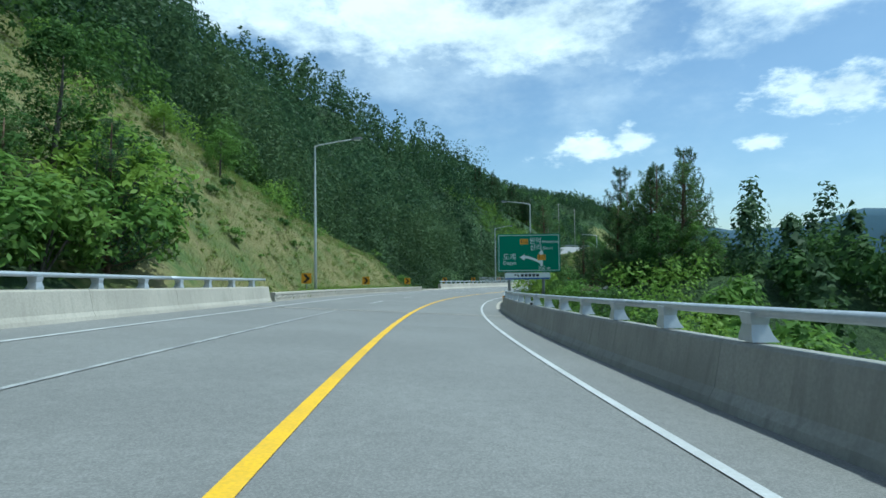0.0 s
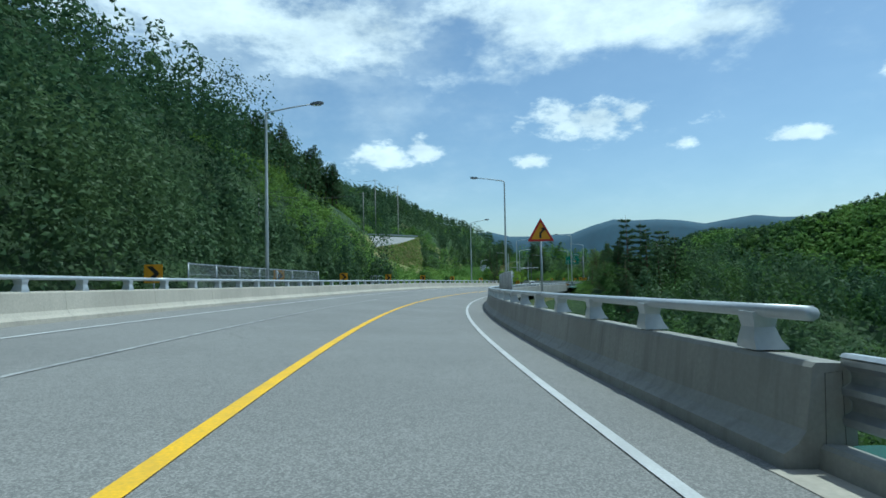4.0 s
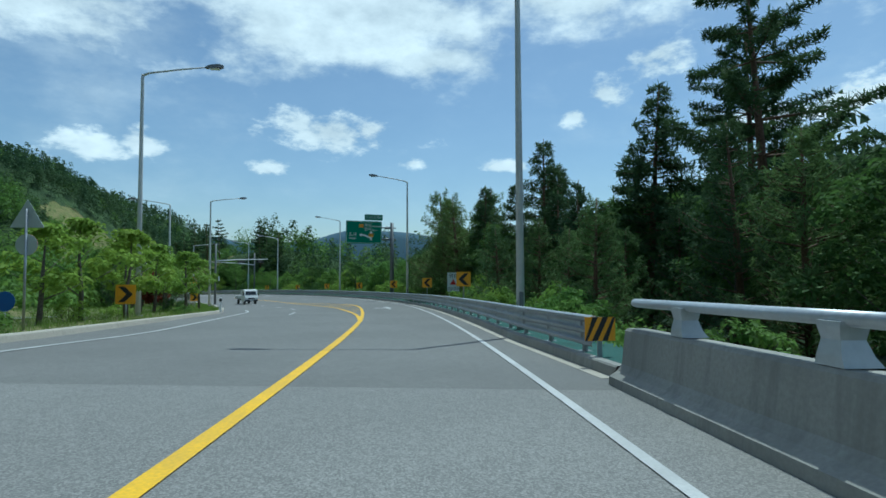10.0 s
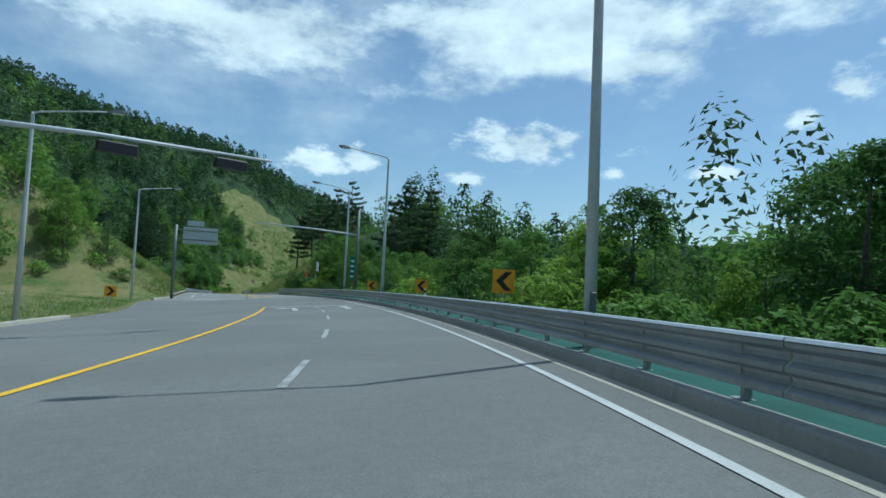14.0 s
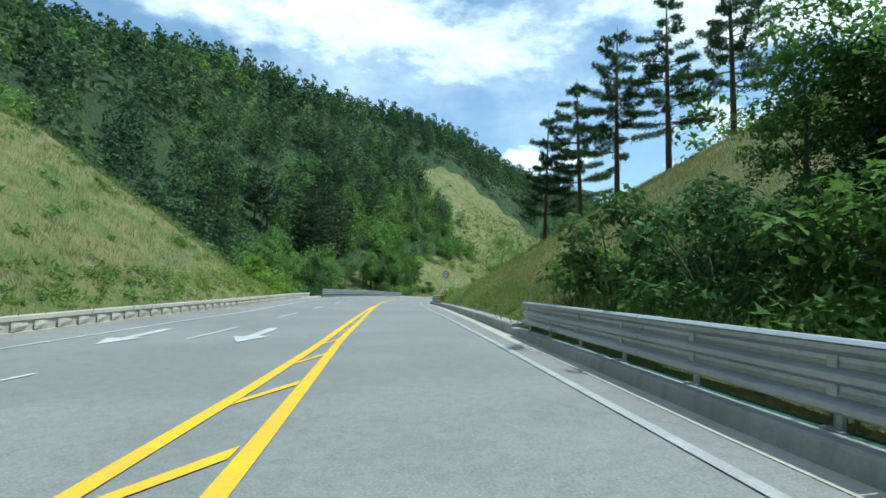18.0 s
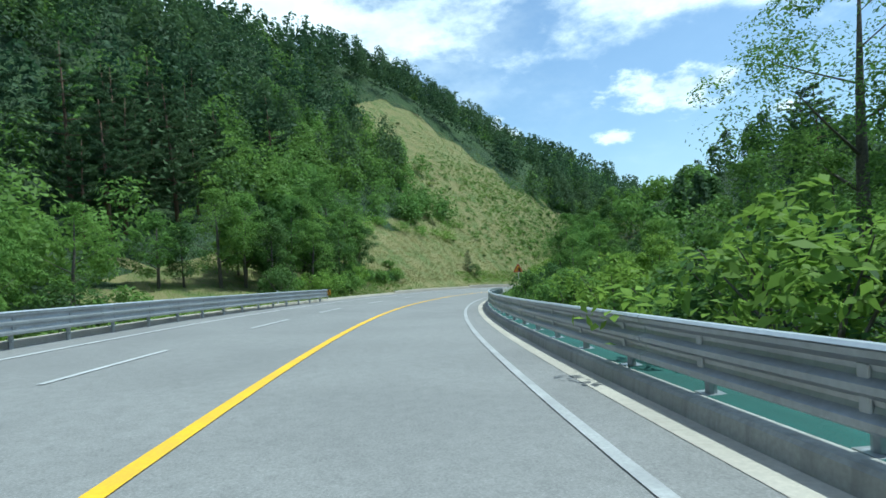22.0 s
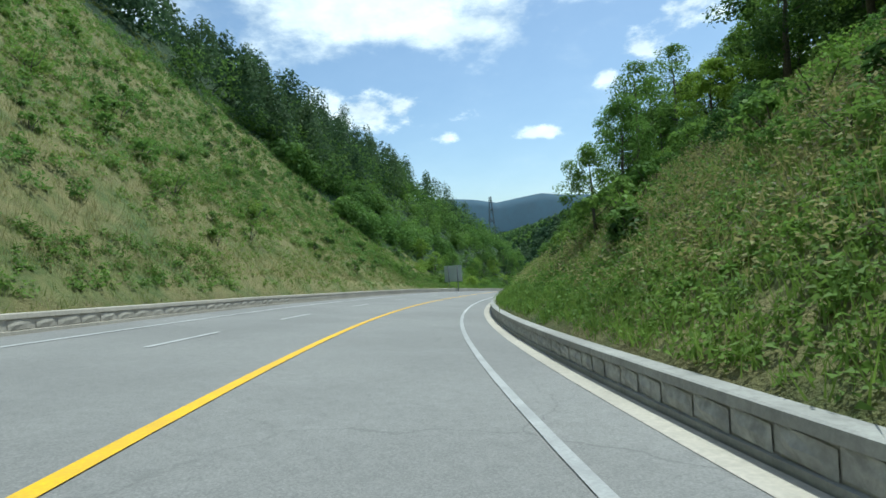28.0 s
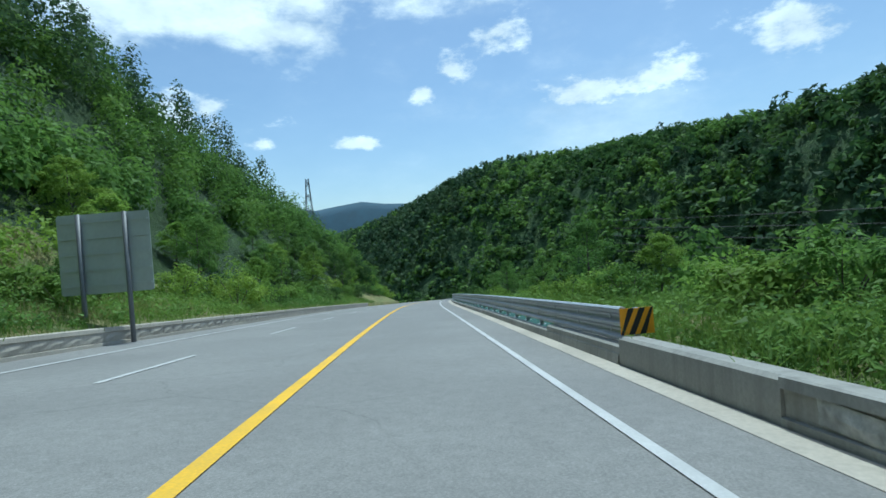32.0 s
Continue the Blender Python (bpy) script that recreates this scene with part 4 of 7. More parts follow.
def barrier(s0, s1, d, side, mat, ledge=True):
    """A concrete parapet in cast lengths, with cast posts and a tube rail."""
    ob = thing("bridge_barrier", Matrix(), "weathered concrete bridge barrier with a silver tube rail", "barrier", "bridge barriers")
    if ledge:
        prof = [(0, 0), (.01, .12), (.13, .2), (.2, .3), (.26, .78), (.29, .82), (.58, .82), (.6, .79), (.62, -.6)]
    else:
        prof = [(0, 0), (.03, .1), (.1, .22), (.2, .78), (.23, .82), (.56, .82), (.58, .79), (.6, -.6)]
    prof = [(d + side * a, z) for a, z in prof]
    n = int(round((s1 - s0) / (2 * POST_SPACING)))
    L = (s1 - s0) / n
    for i in range(n):
        sweep("parapet", prof, s0 + i * L + .006, s0 + (i + 1) * L - .006, mat, ob, 1.7, closed=True)
    sweep("joint_filler", [(d + side * .34, -.3), (d + side * .36, .74), (d + side * .5, .76), (d + side * .52, -.3)], s0, s1, JOINT, ob, 2.4)
    sh = Shape()
    w, t = .24, .085
    v = []
    for z, ww, y0, y1 in ((0, .15, .3, .62), (.08, .13, .3, .56), (.2, .1, .32, .52), (.3, .12, .3, .54), (.34, .12, .3, .54)):
        v += [(side * y0, -ww, z), (side * y1, -ww, z), (side * y1, ww, z), (side * y0, ww, z)]
    f = [(3, 2, 1, 0), (16, 17, 18, 19)] + [(r * 4 + k, r * 4 + (k + 1) % 4, r * 4 + 4 + (k + 1) % 4, r * 4 + 4 + k) for r in range(4) for k in range(4)]
    sh.add(v, f)
    proto = None
    s = s0 + .9
    while s < s1 - .3:
        if proto is None:
            proto = sh.make("rail_post", PALE_RAIL, ob).data
            p_ob = ob.children[-1]
        else:
            p_ob = new("rail_post", proto)
            p_ob.parent = ob
        p = at(s, d - side * .02, .82)
        p_ob.matrix_basis = pose(p.x, p.y, p.z, 0, 0, heading(s))
        s += POST_SPACING
    ring = [(d + side * .4 + .09 * math.cos(a * math.pi / 5), 1.19 + .065 * math.sin(a * math.pi / 5)) for a in range(10)]
    k = s0 + .2
    while k < s1 - .2:
        sweep("tube_rail", ring, k, min(k + 9.8, s1 - .1) - .01, PALE_RAIL, ob, 1.6, closed=True, smooth=True)
        k += 9.8
    return ob


barrier(-58, 37, 4.72, 1, CONCRETE, False)
barrier(84, 206.5, 4.62, 1, CONCRETE, True)
barrier(-58, 30.5, -7.9, -1, PALE_CONCRETE, False)
barrier(81.5, 203.5, -7.95, -1, PALE_CONCRETE, True)


# ---- guardrails ----
def beam_profile(d, side):
    w = []
    for z, a in ((.34, .02), (.36, .0), (.41, .0), (.46, .075), (.5, .085), (.54, .075), (.585, 0), (.635, 0), (.68, .075), (.72, .085), (.76, .075), (.81, 0), (.855, 0), (.875, .02)):
        w.append((d + side * a, z))
    return w + [(x + side * .012, z) for x, z in reversed(w)]


def guardrail(s0, s1, d, side, spacing=2.0):
    off = kerb_shift if side > 0 else None
    ob = thing("guardrail", Matrix(), "galvanised steel guardrail on short steel posts", "guardrail", "guardrails")
    prof = beam_profile(d, side)
    k = s0
    while k < s1 - .05:
        e = min(k + 4.0, s1)
        sweep("beam", prof, k + .01, e - .01, STEEL, ob, 1.35, closed=True, off=off)
        sweep("top_rim", [(d - side * .01, .87), (d + side * .02, .9), (d + side * .1, .9), (d + side * .1, .87)], k + .01, e - .01, PALE_RAIL, ob, 1.35, closed=True, off=off)
        k += 4.0
    post = foot = spacer = None
    s = s0 + .7
    while s < s1:
        m = spot(s, d + side * .16 + (off(s) if off else 0), .15)
        for name in ("post", "foot_plate", "spacer"):
            pm = {"post": post, "foot_plate": foot, "spacer": spacer}[name]
            if pm is None:
                sh = Shape()
                if name == "post":
                    sh.tube([(0, 0, -.2), (0, 0, .62)], .057, 8)
                elif name == "foot_plate":
                    sh.box((-.11, -.11, .03), (.11, .11, .05))
                else:
                    sh.box((-.1, -.05, .3), (.1, .05, .62), .01)
                o = sh.make(name, STEEL, ob)
                if name == "post":
                    post = o.data
                elif name == "foot_plate":
                    foot = o.data
                else:
                    spacer = o.data
            else:
                o = new(name, pm)
                o.parent = ob
            o.matrix_basis = m
        s += spacing
    return ob


guardrail(38.2, 84, 5.1, 1)
guardrail(208.4, 359.5, 5.1, 1)
guardrail(393.3, 472, 5.1, 1)
guardrail(612.3, 700, 5.1, 1)
guardrail(407.5, 459.5, -7.3, -1)


def hazard_board(m, w=.55, h=.42, flip=1):
    """Black and amber striped end marker."""
    ob = thing("hazard_marker", m, "black and amber striped hazard marker on a barrier end", "marker", "hazard markers")
    Shape().plate([(-w / 2, -h / 2), (w / 2, -h / 2), (w / 2, h / 2), (-w / 2, h / 2)], 0, .012).make("board", SIGN_YELLOW, ob)
    sh = Shape()
    for k in (-1, 0, 1):
        c = k * w / 3
        pts = [(c - .05 - flip * .1, -h / 2), (c + .05 - flip * .1, -h / 2), (c + .05 + flip * .1, h / 2), (c - .05 + flip * .1, h / 2)]
        pts = [(max(-w / 2, min(w / 2, x)), z) for x, z in pts]
        sh.plate(pts, -.004, .002)
    sh.make("stripes", DARK, ob)
    Shape().box((-.04, .012, -h / 2 - .3), (.04, .06, h / 2)).make("bracket", STEEL, ob)
    return ob


for s, d, f, z in ((38.0, 5.18, 1, .68), (208.2, 5.1, 1, .68), (393.1, 5.35, 1, .68), (612.1, 5.25, 1, .68), (459.7, -7.45, -1, .66)):
    hazard_board(spot(s, d, z), flip=f)

# ---- lamps ----
def lamp(h=10.7, reach=3.0):
    ob = thing("street_lamp", Matrix(), "tall grey street lamp with a long single arm", "street lamp", "street lamps")
    Shape().tube([(0, 0, 0), (0, 0, h * .5), (0, 0, h - .15), (-.02, 0, h)], [.125, .1, .072, .07], 12).make("pole", LAMP_GREY, ob, smooth=True)
    Shape().tube([(0, 0, h - .06), (-.3, 0, h + .06), (-reach * .6, 0, h + .28), (-reach, 0, h + .42)], [.06, .05, .04, .035], 8).make("arm", LAMP_GREY, ob, smooth=True)
    head = Shape()
    v = []
    for x, w, z0, z1 in ((-reach + .12, .06, .36, .46), (-reach - .1, .13, .36, .52), (-reach - .5, .16, .38, .56), (-reach - .72, .1, .42, .52)):
        v += [(x, -w, h + z0), (x, w, h + z0), (x, w * .7, h + z1), (x, -w * .7, h + z1)]
    head.add(v, [(0, 1, 2, 3), (15, 14, 13, 12)] + [(r * 4 + k, r * 4 + 4 + k, r * 4 + 4 + (k + 1) % 4, r * 4 + (k + 1) % 4) for r in range(3) for k in range(4)])
    hd = head.make("lamp_head", GREY_STEEL, ob)
    Shape().box((-reach - .55, -.12, h + .33), (-reach - .08, .12, h + .375), .02).make("lens", SIGN_WHITE, hd, "frosted lens")
    Shape().box((-.2, -.2, -.02), (.2, .2, .05), .02).make("base_plate", GREY_STEEL, ob)
    Shape().box((-.06, -.145, .7), (.06, -.1, 1.1), .01).make("hatch", GREY_STEEL, ob)
    return ob


base_lamp = lamp()
base_lamp.matrix_basis = spot(74.3, 5.9, 0.2) @ Matrix.Diagonal((1, 1, 1.08, 1))
LAMPS = [(142.0, 5.65, .3, 0, 1.06), (214.4, 5.0, .1, 0, 1), (251.7, 5.05, .1, 0, 1), (281.8, 4.95, .1, 0, .96), (311.9, 5.15, .1, 0, .93), (326.8, 5.3, .1, 0, .93),
         (42.3, -9.2, .1, 180, .98), (115, -9.0, .3, 180, 1), (187.6, -9.4, .3, 180, 1.04), (226.3, -10.5, .1, 180, 1), (265.6, -13.6, .1, 180, 1), (261, -17.2, .1, 0, .9), (299, -12.9, .1, 180, .78), (333.3, -13.9, .1, 180, .93)]
for s, d, z, turn, tall in LAMPS:
    copy_thing(base_lamp, spot(s, d, z, turn) @ Matrix.Diagonal((1, 1, tall, 1)))


# ---- chevrons and signs ----
def chevron(right, size=.78, post=1.5):
    ob = thing("chevron_sign", Matrix(), "amber chevron curve sign with a black arrow", "road sign", "chevron signs")
    h = size / 2
    c = .03
    Shape().plate([(-h + c, -h), (h - c, -h), (h, -h + c), (h, h - c), (h - c, h), (-h + c, h), (-h, h - c), (-h, -h + c)], 0, .012).make("panel", SIGN_YELLOW, ob)
    k = 1 if right else -1
    Shape().plate([(-k * h * .72, -h * .8), (-k * h * .1, -h * .8), (k * h * .72, 0), (-k * h * .1, h * .8), (-k * h * .72, h * .8), (k * h * .08, 0)], -.005, .002).make("arrow", DARK, ob)
    Shape().tube([(0, .05, -post), (0, .05, h * .8)], .035, 8).make("post", STEEL, ob, smooth=True)
    Shape().box((-.15, .012, -.06), (.15, .05, -.02)).box((-.15, .012, .12), (.15, .05, .16)).make("bracket", STEEL, ob)
    return ob


ch_r, ch_l = chevron(True), chevron(False)
firsts = {}
for s, d, z in ((12.5, -9.4, 1.4), (42, -9.8, 1.25), (56.9, -9.7, 1.14), (71.9, -9.9, 1.13), (88, -9.6, 1.3), (103.5, -9.6, 1.4), (118.5, -9.6, 1.5), (133.5, -9.6, 1.5), (148.5, -9.6, 1.5),
                (163.5, -9.7, 1.5), (178.5, -9.9, 1.5), (193.5, -9.6, 1.35), (222.3, -9.4, 1.1), (259.2, -14.7, 1.2), (281, -14.7, 1.2), (318, -13.6, 1.2)):
    m = spot(s, d, z)
    if "r" not in firsts:
        ch_r.matrix_basis, firsts["r"] = m, 1
    else:
        copy_thing(ch_r, m)
for s, d, z in ((228, 5.25, 1.85), (243.4, 5.25, 1.8), (258.8, 5.25, 1.76), (273.8, 5.2, 1.6), (289.2, 5.5, 1.5), (304, 5.9, 1.3), (319, 6.0, 1.25)):
    m = spot(s, d, z)
    if "l" not in firsts:
        ch_l.matrix_basis, firsts["l"] = m, 1
    else:
        copy_thing(ch_l, m)


def letters(body, size, x, z, parent, mat=SIGN_WHITE, y=-.012, align="LEFT", name="lettering"):
    c = bpy.data.curves.new("text", "FONT")
    c.body, c.size, c.align_x, c.extrude = body, size, align, .002
    o = bpy.data.objects.new("text", c)
    scene.collection.objects.link(o)
    bpy.context.view_layer.update()
    me = bpy.data.meshes.new_from_object(o.evaluated_get(bpy.context.evaluated_depsgraph_get()))
    bpy.data.objects.remove(o)
    bpy.data.curves.remove(c)
    me.materials.clear()
    me.materials.append(mat)
    ob = new(name, me)
    ob.parent = parent
    ob.matrix_basis = pose(x, y, z, 90, 0, 0)
    return ob


def rounded(x0, z0, x1, z1, r=.08):
    pts = []
    for cx, cz, a0 in ((x1 - r, z0 + r, -90), (x1 - r, z1 - r, 0), (x0 + r, z1 - r, 90), (x0 + r, z0 + r, 180)):
        pts += [(cx + r * math.cos(radians(a0 + k * 30)), cz + r * math.sin(radians(a0 + k * 30))) for k in range(4)]
    return pts


def direction_face(panel, w, h, distance):
    """White border, arrows, place names and route shields of a green direction sign; the panel's middle is the origin."""
    b = Shape()
    t, q = .03, .07
    b.plate([(-w / 2 + q, -h / 2 + q), (w / 2 - q, -h / 2 + q), (w / 2 - q, -h / 2 + q + t), (-w / 2 + q, -h / 2 + q + t)], -.006, .001)
    b.plate([(-w / 2 + q, h / 2 - q - t), (w / 2 - q, h / 2 - q - t), (w / 2 - q, h / 2 - q), (-w / 2 + q, h / 2 - q)], -.006, .001)
    b.plate([(-w / 2 + q, -h / 2 + q), (-w / 2 + q + t, -h / 2 + q), (-w / 2 + q + t, h / 2 - q), (-w / 2 + q, h / 2 - q)], -.006, .001)
    b.plate([(w / 2 - q - t, -h / 2 + q), (w / 2 - q, -h / 2 + q), (w / 2 - q, h / 2 - q), (w / 2 - q - t, h / 2 - q)], -.006, .001)
    b.make("border", SIGN_WHITE, panel)
    k = w / 4.0
    a = Shape()
    a.plate([(.72 * k, -.85 * k), (.88 * k, -.85 * k), (.88 * k, -.06 * k), (.98 * k, -.06 * k), (.8 * k, .2 * k), (.62 * k, -.06 * k), (.72 * k, -.06 * k)], -.008, .001)
    up = [(.72 - 1.0 * u, -.62 + .34 * math.sin(u * 1.5)) for u in np.linspace(0, 1, 8)]
    arc = [(x * k, (z + .09) * k) for x, z in up] + [(x * k, (z - .07) * k) for x, z in reversed(up)]
    a.plate(arc[::-1], -.0075, .001)
    a.plate([(-.26 * k, -.5 * k), (-.26 * k, -.08 * k), (-.58 * k, -.28 * k)], -.008, .001)
    a.make("arrow", SIGN_WHITE, panel)
    for body, x, z in (("416", -.3, .72), ("427", .8, -.3)):
        s = Shape()
        s.plate([(x * k - .26 * k, z * k - .17 * k), (x * k + .26 * k, z * k - .17 * k), (x * k + .26 * k, z * k + .17 * k), (x * k - .26 * k, z * k + .17 * k)], -.012, -.006)
        sp = s.make("route_shield", SIGN_YELLOW, panel, "amber route number shield")
        letters(body, .34 * k, x * k, (z - .115) * k, sp, DARK, -.016, "CENTER", "numerals")
    letters("원덕", .42 * k, .04 * k, .62 * k, panel)
    letters("Wondeok", .26 * k, .83 * k, .62 * k, panel)
    letters("신리", .42 * k, .07 * k, .2 * k, panel)
    letters("Sin-ri", .29 * k, .9 * k, .2 * k, panel)
    letters("도계", .46 * k, -1.66 * k, -.42 * k, panel)
    letters("Dogye", .32 * k, -1.66 * k, -.74 * k, panel)
    if distance:
        letters(distance, .3 * k, .98 * k, -1.08 * k, panel, SIGN_WHITE, -.012, "CENTER")


def rounded_panel(w, h, t=.03):
    return Shape().plate(rounded(-w / 2, -h / 2, w / 2, h / 2), 0, t)


sign = thing("direction_sign", spot(36.4, 6.3, .2), "large green road direction sign on two steel posts", "road sign")
pan = rounded_panel(3.95, 2.4).make("panel", SIGN_GREEN, sign)
pan.matrix_basis = pose(.25, 0, 3.5)
direction_face(pan, 3.95, 2.4, "300 m")
sub = rounded_panel(2.85, .42).make("lower_panel", SIGN_WHITE, sign, "white golf club panel with a blue band")
sub.matrix_basis = pose(.15, 0, 2.03)
Shape().plate([(-1.4, -.2), (1.4, -.2), (1.4, -.1), (-1.4, -.13)], -.006, .001).make("band", SIGN_BLUE, sub)
sh = Shape()
for i in range(5):
    sh.box((-.42 + i * .24, -.006, -.04), (-.24 + i * .24, .001, .13))
sh.make("word_bars", DARK, sub)
Shape().plate([(-.62, -.06), (-.55, -.06), (-.55, .1), (-.75, .1), (-.75, .14), (-.88, .07), (-.75, 0), (-.75, .04), (-.62, .04)], -.006, .001).make("turn_arrow", DARK, sub)
for x in (-1.0, 1.15):
    Shape().tube([(x, .1, -1.6), (x, .1, 4.55)], .09, 10).make("post", GREY_STEEL, sign, smooth=True)
Shape().box((-1.6, .03, 2.65), (2.1, .08, 2.73)).box((-1.6, .03, 4.25), (2.1, .08, 4.33)).make("stiffener", STEEL, sign)

gantry = thing("overhead_sign", spot(261.3, 5.7, 0), "green overhead direction sign on a grey steel mast", "road sign")
Shape().tube([(0, 0, -.2), (0, 0, 5), (0, 0, 8.75)], [.24, .22, .19], 14).make("mast", GREY_STEEL, gantry, smooth=True)
Shape().box((-.06, -.2, 1.3), (.12, -.19, 1.62), .0).make("sticker", SIGN_WHITE, gantry, "white notice sticker")
for z in (6.85, 8.15):
    arm = Shape().tube([(.45, 0, z), (-1.25, 0, z)], .07, 10).tube([(-.9, 0, z), (-5.2, -.02, z)], .05, 8)
    arm.make("arm", GREY_STEEL, gantry, smooth=True)
    Shape().tube([(-.18, 0, z), (-.75, 0, z)], .13, 10).make("coupling", GREY_STEEL, gantry)
pan = rounded_panel(4.05, 2.55).make("panel", SIGN_GREEN, gantry)
pan.matrix_basis = pose(-3.25, -.12, 7.58, 0, .4, 0)
direction_face(pan, 4.05, 2.55, "")
top = rounded_panel(2.05, .68).make("name_panel", SIGN_GREEN, gantry, "green junction name panel")
top.matrix_basis = pose(-2.15, -.12, 9.28, 0, .4, 0)
letters("구사리교차로", .34, 0, -.13, top, SIGN_WHITE, -.012, "CENTER")
sh = Shape()
for z in (-.3, .27):
    sh.box((-.98, -.006, z), (.98, .001, z + .025))
sh.make("border", SIGN_WHITE, top)
Shape().box((-2.6, -.09, 8.75), (-2.54, -.04, 9.2)).box((-1.8, -.09, 8.75), (-1.74, -.04, 9.2)).make("strap", GREY_STEEL, gantry)


def triangle_sign(m, size=.95, h=2.1, picture="rocks"):
    ob = thing("warning_sign", m, "red-bordered amber triangular warning sign on a steel post", "road sign", "warning signs")
    r = size / math.sqrt(3)
    tri = lambda q: [(-q * .866, -q * .5), (q * .866, -q * .5), (0, q)]
    pl = Shape().plate(tri(r * 1.02), .002, .014).make("backing", SIGN_BACK, ob)
    pl.matrix_basis = pose(0, 0, h)
    a = Shape().plate(tri(r), -.002, .004).make("border", SIGN_RED, ob)
    a.matrix_basis = pose(0, 0, h)
    b = Shape().plate(tri(r * .74), -.006, .001).make("field", SIGN_YELLOW, ob)
    b.matrix_basis = pose(0, 0, h)
    c = Shape()
    if picture == "rocks":
        c.plate([(.0, -r * .34), (r * .52, -r * .34), (r * .05, r * .45)], -.01, -.004)
        for k in range(5):
            x, z = -.02 - k * .035, r * .25 - k * r * .13
            c.box((x - .015 - k * .004, -.01, z - .015), (x + .015 + k * .004, -.004, z + .015 + k * .004))
    else:
        c.plate([(-.05, -r * .3), (.02, -r * .3), (.02, 0), (.12, r * .2), (.2, r * .18), (.12, r * .42), (-.02, r * .32), (.05, r * .26), (-.05, r * .04)], -.01, -.004)
    cc = c.make("symbol", DARK, ob)
    cc.matrix_basis = pose(0, 0, h)
    Shape().tube([(0, .045, -.3), (0, .045, h + r * .5)], .035, 8).make("post", STEEL, ob, smooth=True)
    return ob


triangle_sign(spot(347.8, 6.0, 0), 1.0, 2.75)
triangle_sign(spot(479.8, 5.95, .2), 1.05, 2.55)
triangle_sign(spot(99, 5.9, .4), .9, 2.8, "bend")
triangle_sign(spot(215, -8.9, .1, 180), .9, 3.1, "bend")
triangle_sign(spot(268, -15.3, .1), .95, 2.85, "bend")


def disc(r, n=28):
    return [(r * math.cos(2 * math.pi * k / n), r * math.sin(2 * math.pi * k / n)) for k in range(n)]


def round_sign(m, number, h=2.9, r=.32, face=SIGN_WHITE, rim=SIGN_RED, label="round white speed limit sign with a red rim"):
    ob = thing("round_sign", m, label, "road sign")
    bk = Shape().plate(disc(r * .99), .006, .014).make("backing", SIGN_BACK, ob)
    bk.matrix_basis = pose(0, 0, h)
    a = Shape().plate(disc(r), 0, .006).make("rim", rim, ob)
    a.matrix_basis = pose(0, 0, h)
    b = Shape().plate(disc(r * .77), -.005, .002).make("face", face, ob)
    b.matrix_basis = pose(0, 0, h)
    if number:
        letters(number, r * 1.0, 0, -r * .34, b, DARK, -.009, "CENTER", "numerals")
    Shape().tube([(0, .045, -.3), (0, .045, h + r * .4)], .034, 8).make("post", STEEL, ob, smooth=True)
    return ob


round_sign(spot(399, 5.95, 0), "50", 3.0, .33)
round_sign(spot(215, -8.9, .1, 180), "40", 2.35, .3)
round_sign(spot(268, -15.3, .1), "40", 2.05, .32)
round_sign(spot(216.2, -10.2, .1), "", .75, .3, SIGN_BLUE, SIGN_BLUE, "round blue arrow sign on the planted island")
ob = thing("object_marker", spot(206.5, -8.9, .1), "tall amber and black striped obstruction board", "marker")
Shape().box((-.2, 0, .9), (.2, .015, 2.3), .0).make("board", SIGN_YELLOW, ob)
sh = Shape()
for k in range(4):
    z = .95 + k * .34
    sh.plate([(-.2, z), (.2, z + .2), (.2, z + .36), (-.2, z + .16)], -.005, .002)
sh.make("stripes", DARK, ob)
Shape().tube([(0, .04, -.3), (0, .04, 2.2)], .035, 8).make("post", STEEL, ob)
ob = thing("notice_board", spot(239.5, 6.6, 0), "white danger notice with a red triangle", "road sign")
Shape().plate([(-.45, 1.1), (.45, 1.1), (.45, 2.5), (-.45, 2.5)], 0, .02).make("board", SIGN_WHITE, ob)
Shape().plate([(-.25, 1.6), (.25, 1.6), (0, 2.02)], -.006, .001).make("triangle", SIGN_RED, ob)
letters("위험", .36, 0, 2.12, ob, DARK, -.01, "CENTER")
letters("안전주의", .24, 0, 1.2, ob, DARK, -.01, "CENTER")
Shape().tube([(-.3, .05, -.4), (-.3, .05, 2.4)], .03, 8).tube([(.3, .05, -.4), (.3, .05, 2.4)], .03, 8).make("post", STEEL, ob)


def delineator(m):
    ob = thing("delineator_post", m, "small white delineator post with a black band", "marker", "delineators")
    Shape().box((-.06, -.03, -.2), (.06, .03, .62), .015).make("post", SIGN_WHITE, ob)
    Shape().box((-.064, -.034, .4), (.064, .034, .55), .0).make("reflector", DARK, ob)
    return ob


dl = delineator(spot(303.5, 6.0, .5))
for s, d in ((500.5, 5.85), (452, -7.9), (411, -7.9), (425, -7.9), (249.5, 6.1), (270, 6.1), (321, 6.1), (232, -8.2), (22, 5.05)):
    copy_thing(dl, spot(s, d, .35))

